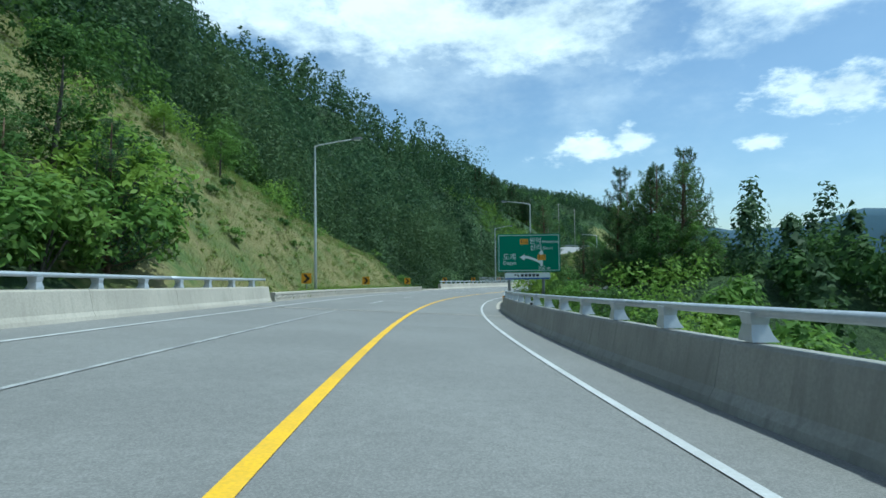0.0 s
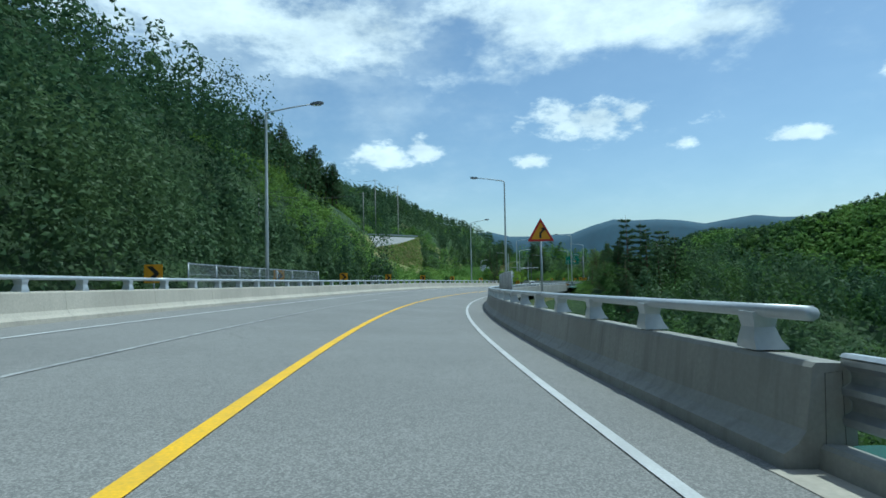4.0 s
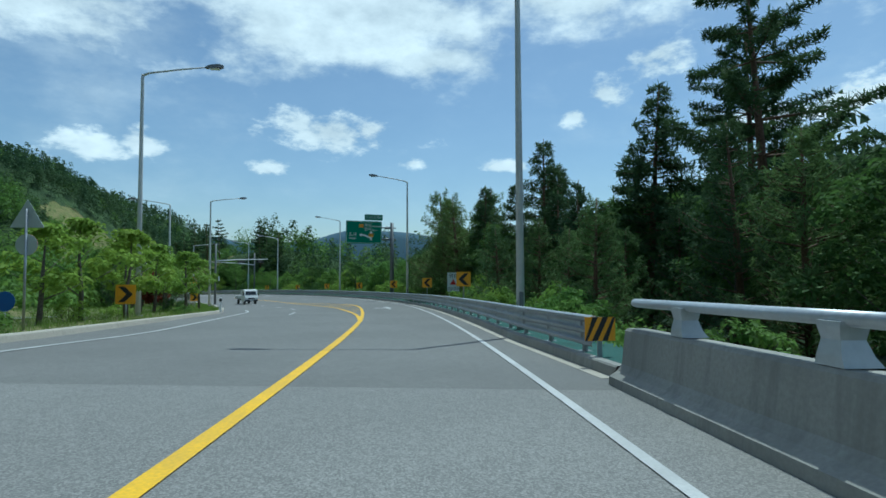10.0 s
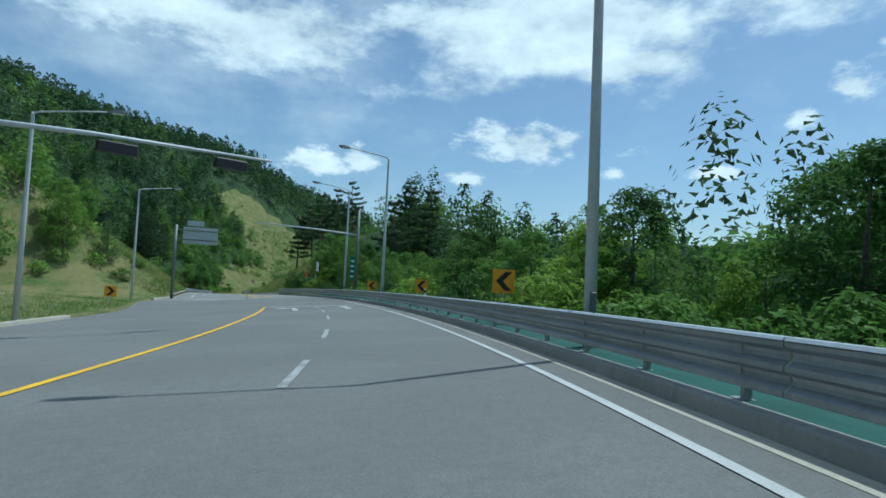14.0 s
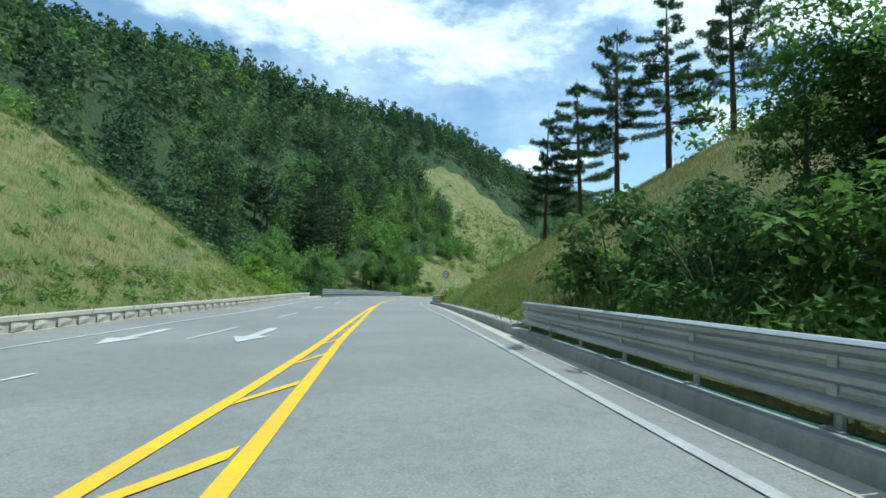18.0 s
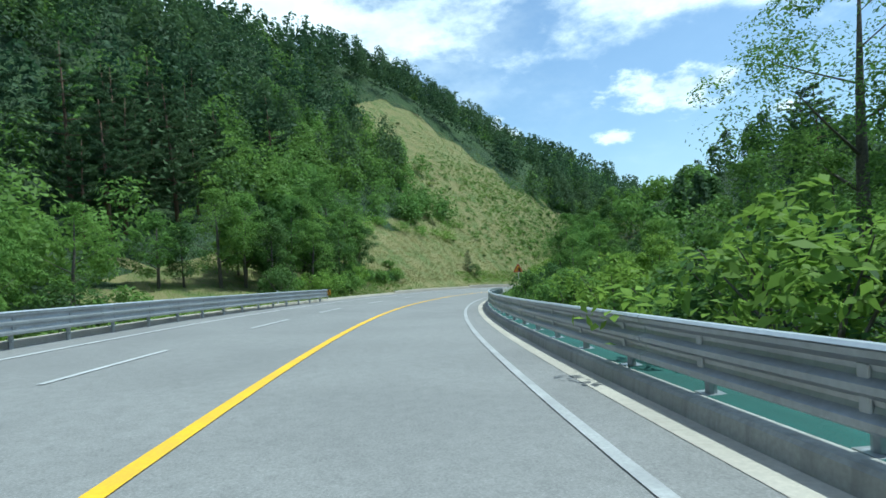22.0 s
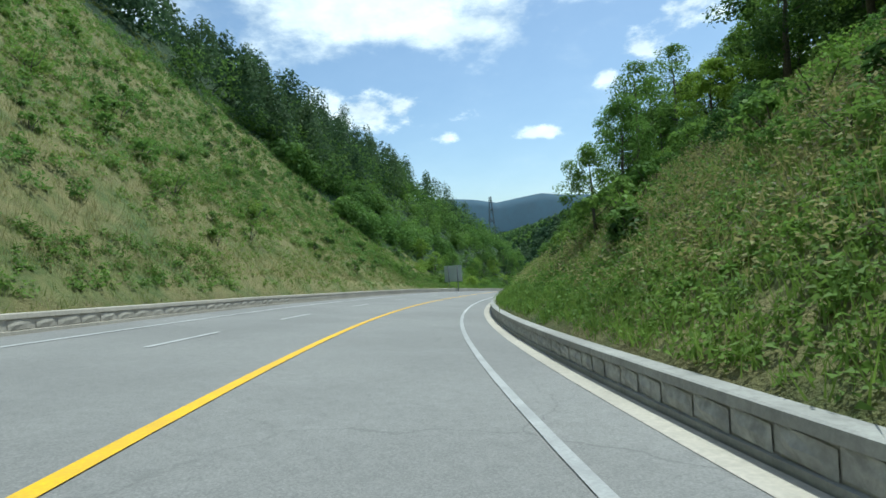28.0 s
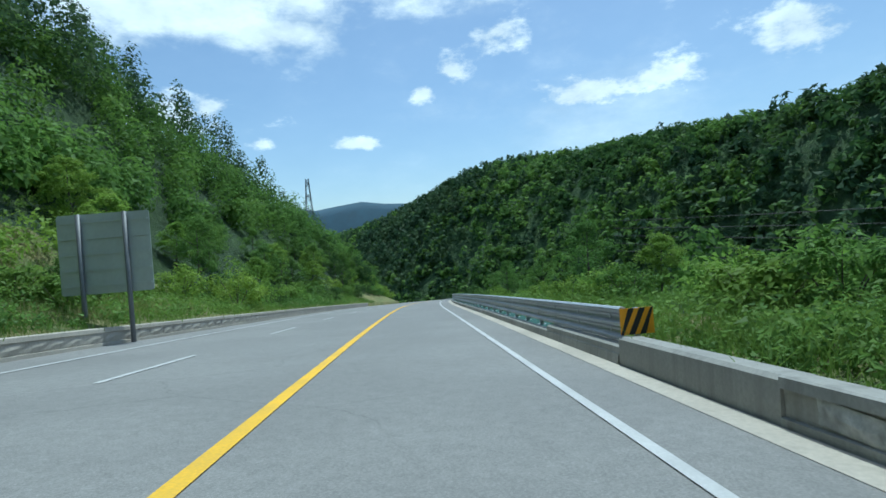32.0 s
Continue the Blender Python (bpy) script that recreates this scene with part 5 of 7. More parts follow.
# sign seen from behind on the far side of the road
for s, d, w, h, z in ((622.6, -8.37, 2.98, 2.65, 2.98), (343.2, -7.8, 3.76, 1.95, 7.3)):
    ob = thing("sign_back", spot(s, d), "bare grey back of a large direction sign", "road sign")
    pan = rounded_panel(w, h).make("panel", SIGN_BACK, ob)
    pan.matrix_basis = pose(0, 0, z)
    sh = Shape()
    for q in np.linspace(-h * .4, h * .4, 5):
        sh.box((-w / 2 + .05, -.05, z + q - .03), (w / 2 - .05, 0, z + q + .03))
    sh.make("stiffener", SIGN_BACK, ob)
    if z < 5:
        for x in (-w * .25, w * .25):
            Shape().tube([(x, -.1, -1.5), (x, -.1, z + h / 2)], .08, 8).make("post", GREY_STEEL, ob, smooth=True)
    else:
        Shape().tube([(-w / 2 - .75, -.1, -.2), (-w / 2 - .75, -.1, z + 1.15)], [.18, .15], 10).make("mast", GREY_STEEL, ob, smooth=True)
        Shape().tube([(-w / 2 - .75, -.1, z + .6), (w / 2, -.1, z + .6)], .06, 8).tube([(-w / 2 - .75, -.1, z - .5), (w / 2, -.1, z - .5)], .06, 8).make("arm", GREY_STEEL, ob)
        tp = rounded_panel(1.8, .6).make("name_panel", SIGN_BACK, ob)
        tp.matrix_basis = pose(-.6, 0, z + h / 2 + .45)


# ---- traffic signals ----
EMBER = bpy.data.materials.new("amber signal light")
EMBER.use_nodes = True
_b = EMBER.node_tree.nodes["Principled BSDF"]
_b.inputs["Base Color"].default_value = (.9, .25, .02, 1)
_b.inputs["Emission Color"].default_value = (1, .25, .03, 1)
_b.inputs["Emission Strength"].default_value = 1.0


def signal_mast(m, reach, h, lights, label):
    ob = thing("traffic_signal", m, label, "traffic signal", "traffic signals")
    Shape().tube([(0, 0, -.2), (0, 0, h * .6), (0, 0, h + 2.0)], [.17, .14, .11], 12).make("mast", GREY_STEEL, ob, smooth=True)
    Shape().tube([(0, 0, h - .5), (-reach * .4, 0, h - .2), (-reach, 0, h)], [.1, .075, .05], 10).make("arm", LAMP_GREY, ob, smooth=True)
    Shape().tube([(0, 0, h + 1.2), (-1.2, 0, h + .5)], .02, 6).make("stay", STEEL, ob)
    for x in lights:
        z = h - .35 * (1 - x / reach) - .35
        box = Shape().box((-x - .62, -.12, z - .19), (-x + .62, .14, z + .19), .05).make("signal_head", DARK, ob, "black signal head with an amber light")
        for i, k in enumerate((-.42, 0, .42)):
            lm = Shape().plate([(-x + k + a, z + b) for a, b in disc(.14, 14)], -.14, -.11)
            lm.make("lens", EMBER if i == 0 else GLASS_DARK, box, "lit amber lens" if i == 0 else "")
            Shape().tube([(-x + k, -.12, z + .02), (-x + k, -.26, z + .03)], .155, 10, False).make("visor", DARK, box)
    return ob


signal_mast(spot(325.6, 6.1, .1), 9.8, 6.6, (), "grey steel mast with a long thin arm over the road")
signal_mast(spot(289, -11.34, .1, -148.3), 10.2, 6.7, (8.6, 4.8), "traffic signal mast seen from behind")

# ---- chain-link screens on the bridge ----


def link_fence(s0, s1, d, z0, z1):
    ob = thing("chain_link_fence", Matrix(), "galvanised chain-link screen outside the bridge barrier", "fence", "chain-link screens")
    n = int((s1 - s0) / 2.5)
    for i in range(n + 1):
        s = s0 + (s1 - s0) * i / n
        Shape().tube([at(s, d, z0 - .3), at(s, d, z1 + .03)], .035, 8).tube([at(s, d, z1 + .03), at(s, d, z1 + .06)], .05, 8).make("fence_post", STEEL, ob, smooth=True)
    for z in (z1, (z0 + z1) / 2 + .08, z0):
        r = .03 if z == z1 else .012
        sweep("fence_rail", [(d + r * math.cos(a * math.pi / 3), z + r * math.sin(a * math.pi / 3)) for a in range(6)], s0, s1, STEEL, ob, 1.2, closed=True)
    sh, p, hgt, r = Shape(), .15, z1 - z0, .005
    k = s0 - hgt
    while k < s1:
        for sign in (1, -1):
            a0, a1 = (k, k + hgt)
            u0, u1 = max(a0, s0), min(a1, s1)
            if u1 - u0 > .05:
                za, zb = (u0 - k, u1 - k) if sign > 0 else (hgt - (u0 - k), hgt - (u1 - k))
                A, B = at(u0, d + sign * r, z0 + za), at(u1, d + sign * r, z0 + zb)
                t = (B - A).normalized()
                e = Vector((0, 0, 1)).cross(t).normalized() * r * 1.4
                g_ = t.cross(e)
                sh.add([A + e, A - e * .5 + g_, A - e * .5 - g_, B + e, B - e * .5 + g_, B - e * .5 - g_], [(0, 1, 4, 3), (1, 2, 5, 4), (2, 0, 3, 5)])
        k += p
    w = sh.make("wire_mesh", STEEL, ob)
    tagged(w, kind="stuff")


link_fence(107, 128.4, 5.75, .62, 2.1)
link_fence(104.8, 124.4, -8.75, .8, 1.9)
ob = thing("access_cage", spot(143, -8.9, 0), "small steel access cage on the bridge edge", "cage")
for x in (-.0, -.7):
    for y in (-1, -.33, .33, 1):
        Shape().tube([(x, y, .3), (x, y, 1.7)], .025, 6).make("upright", STEEL, ob)
for z in (1.0, 1.7):
    Shape().tube([(0, -1, z), (0, 1, z), (-.7, 1, z), (-.7, -1, z), (0, -1, z)], .022, 6).make("rail", STEEL, ob)


# ---- poles and wires ----
def wire(a, b, sag, parent, r=.02):
    pts = [a.lerp(b, u) - Vector((0, 0, sag * 4 * u * (1 - u))) for u in np.linspace(0, 1, 13)]
    return Shape().tube(pts, r, 4, False).make("wire", DARK, parent)


def utility_pole(s, d, top, arms=2):
    p = at(s, d)
    z = float(ground_z(np.array([p.x]), np.array([p.y]))[0]) - .8
    ob = thing("utility_pole", pose(p.x, p.y, z, 0, 0, heading(s) + 20), "concrete utility pole with cross arms", "utility pole", "utility poles")
    h = max(8, float(np.interp(s, ST, AZ)) + top - z)
    Shape().tube([(0, 0, 0), (0, 0, h)], [.19, .11], 10).make("pole", POLE_CONCRETE, ob, smooth=True)
    for k in range(arms):
        Shape().box((-1.0, -.05, h - .4 - k * .9), (1.0, .05, h - .3 - k * .9)).make("cross_arm", GREY_STEEL, ob)
        for x in (-.9, -.3, .3, .9):
            Shape().tube([(x, 0, h - .3 - k * .9), (x, 0, h - .12 - k * .9)], .04, 6).make("insulator", SIGN_WHITE, ob)
    return Vector((p.x, p.y, z + h - .3)), ob


tops = [utility_pole(s, d, t, a) for s, d, t, a in ((184, -57, 19.2, 0), (248, -61.7, 30, 2), (279, -53.7, 35, 0), (294, -62, 39, 1), (326, -76, 45, 1))]
for (a, oa), (b, _) in zip(tops, tops[1:]):
    for o in (-.8, .8):
        wire(oa.matrix_basis.inverted() @ (a + Vector((o, 0, 0))), oa.matrix_basis.inverted() @ (b + Vector((o, 0, 0))), 1.2, oa)


def pylon(x, y, z, h):
    ob = thing("pylon", pose(x, y, z, 0, 0, 30), "grey lattice power pylon on the ridge", "pylon")
    legs = [(1, 1), (1, -1), (-1, -1), (-1, 1)]
    at_h = lambda k: 3.2 * (1 - k) + .5 * k
    for lx, ly in legs:
        Shape().tube([(lx * 3.2, ly * 3.2, 0), (lx * .5, ly * .5, h)], .12, 5).make("leg", GREY_STEEL, ob)
    sh = Shape()
    for i in range(9):
        a, b = i / 9, (i + 1) / 9
        for k in range(4):
            p, q = legs[k], legs[(k + 1) % 4]
            sh.tube([(p[0] * at_h(a), p[1] * at_h(a), a * h), (q[0] * at_h(b), q[1] * at_h(b), b * h)], .06, 4, False)
            sh.tube([(q[0] * at_h(a), q[1] * at_h(a), a * h), (p[0] * at_h(b), p[1] * at_h(b), b * h)], .06, 4, False)
    sh.make("bracing", GREY_STEEL, ob)
    for z2 in (.72, .84, .95):
        Shape().tube([(-5, 0, h * z2), (0, 0, h * z2 + .5), (5, 0, h * z2)], [.06, .2, .06], 5).make("cross_arm", GREY_STEEL, ob)
    return ob


pp = at(851, -18.8)
pylon(pp.x, pp.y, float(ground_z(np.array([pp.x]), np.array([pp.y]))[0]) - 1, max(14.0, 11.0 - float(ground_z(np.array([pp.x]), np.array([pp.y]))[0])))
ob = thing("valley_cables", Matrix(), "thin power cables across the valley", "cable")
for k in range(5):
    a, b = at(690, 30, 10 - k * 1.1), at(632, 75, 4.0 - k * 2.3)
    wire(a, b + (b - a) * .9, 1.0, ob, .035)

# ---- hillside road of the side valley ----
HILL_NEAR = [(30, 236, 1.6), (45, 241, 3.6), (53.7, 243, 4.9), (60.9, 246, 5.9), (67, 250, 7.4), (71, 256, 8.6)]
HILL_FAR = [(40, 259, 9.6), (48, 258.5, 9.5), (53.6, 257, 9.4), (61, 256.6, 9.2), (68, 256.4, 8.9), (71.6, 258, 8.9)]
hv = []
for u in np.linspace(0, 5, 26):
    for line in (HILL_FAR, HILL_NEAR):
        hv.append(Vector([hermite(np.arange(6.0), np.array([p[k] for p in line], float), np.array([u]))[0] for k in range(3)]))
hf = [(i * 2, i * 2 + 1, i * 2 + 3, i * 2 + 2) for i in range(len(hv) // 2 - 1)]
fixed(mesh("hill_road", hv, hf, PALE_ROAD), "pale curving road on the hillside", "road")
mesh("edge_line", [hv[2 * i + 1].lerp(hv[2 * i], k) + Vector((0, 0, .03)) for i in range(26) for k in (.05, .08)], [(i * 2, i * 2 + 1, i * 2 + 3, i * 2 + 2) for i in range(25)], WHITE, bpy.data.objects["hill_road"])
BANK_STEPS = ((0, -.02), (1.2, -.3), (5, -3.4), (10, -8), (16, -15))
bv = []
for p, q in zip(hv[1::2], hv[0::2]):
    o = Vector((p.x - q.x, p.y - q.y, 0)).normalized()
    bv += [p + o * k + Vector((0, 0, fall)) for k, fall in BANK_STEPS]
bf = [(i * 5 + k, i * 5 + k + 1, i * 5 + k + 6, i * 5 + k + 5) for i in range(25) for k in range(4)]
fixed(mesh("hill_road_bank", bv, bf, MEADOW, None, True), "dry grassy bank under the hillside road", "bank")
hg = thing("guardrail", Matrix(), "distant guardrail along the hillside road", "guardrail", "guardrails")
back = hv[0::2]
mesh("beam", [p + Vector((0, 0, q)) for p in back for q in (.4, .8)], [(i * 2, i * 2 + 1, i * 2 + 3, i * 2 + 2) for i in range(len(back) - 1)], STEEL, hg)
for p in back[::2]:
    Shape().tube([p - Vector((0, 0, .3)), p + Vector((0, 0, .8))], .06, 5).make("post", STEEL, hg)

# ---- junction furniture ----
ob = thing("stone_monument", spot(285.8, -15.2, .1), "pale stone marker on a stepped plinth", "monument")
Shape().box((-.75, -.5, -.1), (.75, .5, .45), .04).make("plinth", PALE_CONCRETE, ob)
Shape().box((-.35, -.22, .45), (.35, .22, 1.75), .08).make("stele", PALE_CONCRETE, ob)
sh = Shape()
for z in (1.45, 1.25, 1.05):
    sh.box((-.12, -.235, z - .12), (.12, -.222, z + .03))
sh.make("word_bars", DARK, ob)


def flag(m, h, w, mat, label):
    ob = thing("flag", m, label, "flag", "flags")
    Shape().tube([(0, 0, -.2), (0, 0, h)], [.035, .02], 6).make("pole", STEEL, ob)
    v, f = [], []
    for i in range(8):
        for j in range(5):
            v.append((.05 + i * w / 7, .06 * math.sin(i * 1.1 + j * .3) * (i / 7), h - .1 - j * .3 - .1 * (i / 7)))
    f = [(i * 5 + j, i * 5 + j + 1, (i + 1) * 5 + j + 1, (i + 1) * 5 + j) for i in range(7) for j in range(4)]
    Shape().add(v, f).make("cloth", mat, ob)
    return ob


flag(spot(344.5, 6.3, .1), 4.4, .34, SIGN_WHITE, "white banner flag on a thin pole")
flag(standing(298, -15.5), 3.2, 1.3, SIGN_WHITE, "white banner hanging on a pole")
for i in range(3):
    flag(spot(347.5 + i * 1.6, 6.9, .2), 2.6, .26, SIGN_WHITE, "small white flag on a pole")
ob = thing("amber_post", spot(337.2, -2.9), "amber flexible traffic post on the median", "post")
Shape().tube([(0, 0, 0), (0, 0, .75)], .045, 10).make("shaft", SIGN_YELLOW, ob)
Shape().tube([(0, 0, 0), (0, 0, .04)], .11, 10).make("foot", DARK, ob)
ob = thing("banner_sign", spot(330.6, 7.0, 0), "narrow green hanging road sign", "road sign")
Shape().plate([(-.28, 1.9), (.28, 1.9), (.28, 4.3), (-.28, 4.3)], 0, .02).make("panel", SIGN_GREEN, ob)
sh = Shape()
for k in range(4):
    sh.box((-.17, -.006, 2.1 + k * .55), (.17, .001, 2.3 + k * .55))
sh.make("word_bars", SIGN_WHITE, ob)
Shape().tube([(0, .05, -.2), (0, .05, 4.3)], .05, 8).make("post", GREY_STEEL, ob)


# ---- small pickup truck on the opposite lane ----
truck = thing("pickup_truck", spot(283, -8.05, 0, 186), "white small cab-over pickup truck on the opposite lane", "truck")
cab = Shape()
prof = [(.25, .45), (.25, .95), (.42, 1.25), (.72, 1.92), (1.0, 2.0), (2.05, 2.0), (2.2, 1.9), (2.2, .45)]
rows = []
for x, k in ((-.86, 0), (-.8, .04), (.8, .04), (.86, 0)):
    rows.append([(x, 2.6 - y, z + (0 if abs(x) > .82 else .02)) for y, z in prof])
vv = [p for r in rows for p in r]
n = len(prof)
cab.add(vv, [(r * n + i, r * n + (i + 1) % n, (r + 1) * n + (i + 1) % n, (r + 1) * n + i) for r in range(3) for i in range(n)] + [tuple(range(n))[::-1], tuple(range(3 * n, 4 * n))])
cb = cab.make("cab", CAR_WHITE, truck)
Shape().add([(-.74, 2.2, 1.3), (.74, 2.2, 1.3), (.66, 1.91, 1.86), (-.66, 1.91, 1.86)], [(0, 1, 2, 3)]).make("windscreen", GLASS_DARK, cb)
for sx in (-1, 1):
    Shape().add([(sx * .872, 2.0, 1.25), (sx * .872, 1.3, 1.25), (sx * .865, 1.3, 1.82), (sx * .865, 1.8, 1.82)], [(0, 1, 2, 3)]).make("side_window", GLASS_DARK, cb)
    Shape().box((sx * .62 - .18, 2.33, .78), (sx * .62 + .18, 2.38, 1.0), .03).make("headlight", SIGN_WHITE, cb, "clear headlight")
    Shape().box((sx * 1.0 - .07, 2.0, 1.2), (sx * 1.0 + .07, 2.12, 1.5), .03).make("mirror", DARK, cb)
Shape().box((-.85, 2.3, .42), (.85, 2.42, .66), .04).make("bumper", DARK, truck)
Shape().box((-.26, 2.421, .5), (.26, 2.43, .62)).make("plate", SIGN_WHITE, truck)
Shape().box((-.42, 2.36, .75), (.42, 2.39, .9)).make("grille", DARK, truck)
Shape().box((-.86, -2.5, .68), (.86, .38, .76), .02).make("load_bed", GREY_STEEL, truck)
for a, b in (((-.86, -2.5, .76), (-.82, .38, 1.1)), ((.82, -2.5, .76), (.86, .38, 1.1)), ((-.82, -2.5, .76), (.82, -2.46, 1.1))):
    Shape().box(a, b, .01).make("drop_side", CAR_WHITE, truck)
for x in (-.72, .72):
    for y in (1.6, -1.4):
        w = Shape().tube([(x - .1, y, .32), (x + .1, y, .32)], .32, 18).make("wheel", DARK, truck)
        Shape().tube([(x - .11, y, .32), (x + .11, y, .32)], .17, 12).make("rim", STEEL, w)
Shape().box((-.35, -2.3, .45), (.35, 1.9, .66)).make("chassis", DARK, truck)


# ---- plants ----
rng = np.random.default_rng(7)


def unit(v):
    return v / np.maximum(np.linalg.norm(v, axis=-1, keepdims=True), 1e-9)


def leaves(centres, normals, size, stretch=1.6, jitter=.35, spread=.4, k=4, width=.36):
    """One leaf-shaped face a centre, facing its normal loosely; of three or four corners."""
    n = len(centres)
    nm = unit(normals + rng.normal(0, spread, (n, 3)))
    a = unit(np.cross(nm, rng.normal(0, 1, (n, 3))))
    b = np.cross(nm, a)
    sz = (size * rng.uniform(1 - jitter, 1 + jitter, n))[:, None]
    v = np.empty((n, k, 3))
    if k == 3:
        v[:, 0] = centres - a * sz * stretch * .45 - b * sz * width * 1.2
        v[:, 1] = centres + a * sz * stretch * .6
        v[:, 2] = centres - a * sz * stretch * .3 + b * sz * width * 1.3 - nm * sz * .08
    else:
        v[:, 0] = centres - a * sz * stretch * .5
        v[:, 1] = centres + b * sz * width + nm * sz * .06
        v[:, 2] = centres + a * sz * stretch * .5 - nm * sz * .1
        v[:, 3] = centres - b * sz * width + nm * sz * .06
    return v.reshape(-1, 3)


def clump_leaves(clumps, radius, per, size):
    """Leaves over the outside of many small clumps."""
    c = np.repeat(clumps, per, 0)
    r = np.repeat(radius, per)[:, None]
    dirs = unit(rng.normal(0, 1, (len(c), 3)) + np.array([0, 0, .35]))
    p = c + dirs * r * rng.uniform(.55, 1.05, (len(c), 1)) * np.array([1, 1, .78])
    return leaves(p, dirs * .6 + np.array([0, 0, .6]), size)


def crown_clumps(h0, h1, rad, n, top=.55):
    """Clump centres through an uneven crown between two heights."""
    z = rng.uniform(0, 1, n)
    env = np.sin(np.pi * np.clip(z * .86 + .12, 0, 1)) ** .7 * (1 - (z > top) * (z - top) * .6)
    a = rng.uniform(0, 2 * np.pi, n)
    r = rad * env * np.sqrt(rng.uniform(.12, 1, n)) * rng.uniform(.75, 1.15, n)
    return np.stack([r * np.cos(a), r * np.sin(a), h0 + (h1 - h0) * z], 1)


def limb_shape(h, r, limbs, spread, lean=.0, first=.3):
    sh = Shape()
    bend = [(0, 0, -.4), (lean * .3, .05, h * .35), (lean * .7, -.06, h * .7), (lean, 0, h)]
    sh.tube(bend, [r, r * .78, r * .45, r * .12], 8)
    for k in range(limbs):
        u = first + (.9 - first) * k / max(1, limbs - 1)
        a = k * 2.4 + random.uniform(-.3, .3)
        L = spread * (1.05 - u * .6)
        z = h * u
        x = lean * u
        sh.tube([(x, 0, z), (x + math.cos(a) * L * .5, math.sin(a) * L * .5, z + L * .28), (x + math.cos(a) * L, math.sin(a) * L, z + L * .6)], [r * .42 * (1.1 - u), r * .25 * (1.1 - u), r * .06], 5)
    return sh


def broadleaf(h, rad, leaf, n_clumps, per, size, label, name="tree", low=.22, category="tree", bark=BARK_GREY, group="roadside trees"):
    ob = thing(name, Matrix(), label, category, group)
    limb_shape(h * .9, .05 + h * .014, 7, rad * .9).make("trunk", bark, ob, smooth=True)
    cl = crown_clumps(h * low, h, rad, n_clumps)
    quads("crown", clump_leaves(cl, rng.uniform(.16, .3, n_clumps) * rad, per, size), leaf, ob)
    return ob


def pine(h, rad, leaf, whorls, label, bare=.12, up=.1, size=.34, per=6, name="pine_tree", flat=False, group="pines"):
    """A pine: whorls of boughs, each a spray of needle tufts."""
    ob = thing(name, Matrix(), label, "pine tree", group)
    sh = Shape().tube([(0, 0, -.4), (.05, .03, h * .5), (0, 0, h)], [.05 + h * .013, .03 + h * .008, .02], 8)
    cs, ns = [], []
    for w in range(whorls):
        u = bare + (1 - bare) * w / whorls
        z = h * u
        L0 = rad * ((1 - u) ** .75 + .06) if not flat else rad * (.55 + .45 * math.sin(u * 3.4 + .4)) * (1.05 - u * .55)
        nb = random.randint(4, 6)
        for k in range(nb):
            if random.random() < .12:
                continue
            a = 2 * math.pi * (k + random.random() * .7) / nb + w * .7
            L = L0 * (random.uniform(.4, 1.2) if flat else random.uniform(.7, 1.15))
            zz = z + random.uniform(-.2, .2)
            tip = Vector((math.cos(a) * L, math.sin(a) * L, zz + up * L))
            if L > .5:
                sh.tube([(0, 0, zz), (tip.x * .55, tip.y * .55, zz + up * L * .3), tip], [.012 + L * .012, .01 + L * .007, .006], 4, False)
            m = max(3, int(L / .24))
            for q in range(m):
                t = .25 + .75 * (q + 1) / m
                c0 = Vector((tip.x * t, tip.y * t, zz + up * L * t * t))
                wdt = L * (.22 if flat else .3) * (1.15 - t) + size * .4
                side_ = Vector((-math.sin(a), math.cos(a), 0))
                for e in range(per):
                    o = side_ * random.uniform(-wdt, wdt) + Vector((0, 0, random.uniform(-.16, .24)))
                    cs.append(c0 + o)
                    ns.append((math.cos(a) * .25 + random.uniform(-.8, .8), math.sin(a) * .25 + random.uniform(-.8, .8), .9))
    cs, ns = np.array(cs), np.array(ns)
    sh.make("trunk", BARK, ob, smooth=True)
    quads("crown", leaves(cs, ns, size, 3.2, spread=.5, k=3, width=.165), leaf, ob, k=3)
    return ob


def bush(h, rad, leaf, n, per, size, label, name="bush", group="roadside bushes"):
    ob = thing(name, Matrix(), label, "bush", group)
    sh = Shape()
    for k in range(6):
        a = k * 1.05
        sh.tube([(0, 0, -.2), (math.cos(a) * rad * .3, math.sin(a) * rad * .3, h * .4), (math.cos(a) * rad * .6, math.sin(a) * rad * .6, h * .75)], [.03, .02, .008], 4)
    sh.make("stem", BARK_GREY, ob)
    cl = crown_clumps(h * .12, h * .92, rad, n, .7)
    quads("foliage", clump_leaves(cl, rng.uniform(.2, .36, n) * rad, per, size), leaf, ob)
    return ob


KINDS = {}


def kind(key, *protos):
    KINDS[key] = [[p, False] for p in protos]


kind("oak", *[broadleaf(h, r, m, 58, 112, .125, lab) for h, r, m, lab in (
    (6.5, 2.6, LEAF, "leafy green tree beside the road"), (7.6, 2.9, LEAF, "tall leafy green tree beside the road"), (5.6, 2.4, LEAF_BRIGHT, "bright yellow-green tree beside the road"),
    (6.8, 2.7, LEAF_DARK, "leafy tree on the bank, deep green also for shade"), (8.4, 3.1, LEAF, "tall spreading green locust tree"))])
kind("pine", *[pine(h, r, PINE, w, lab, b, u, .16, 13) for h, r, w, lab, b, u in ((11, 2.9, 17, "dark green pine on the hillside", .22, .08), (13, 3.2, 19, "tall dark green pine on the hillside", .3, .02), (9, 2.5, 15, "young dark green pine tree", .12, .16))])
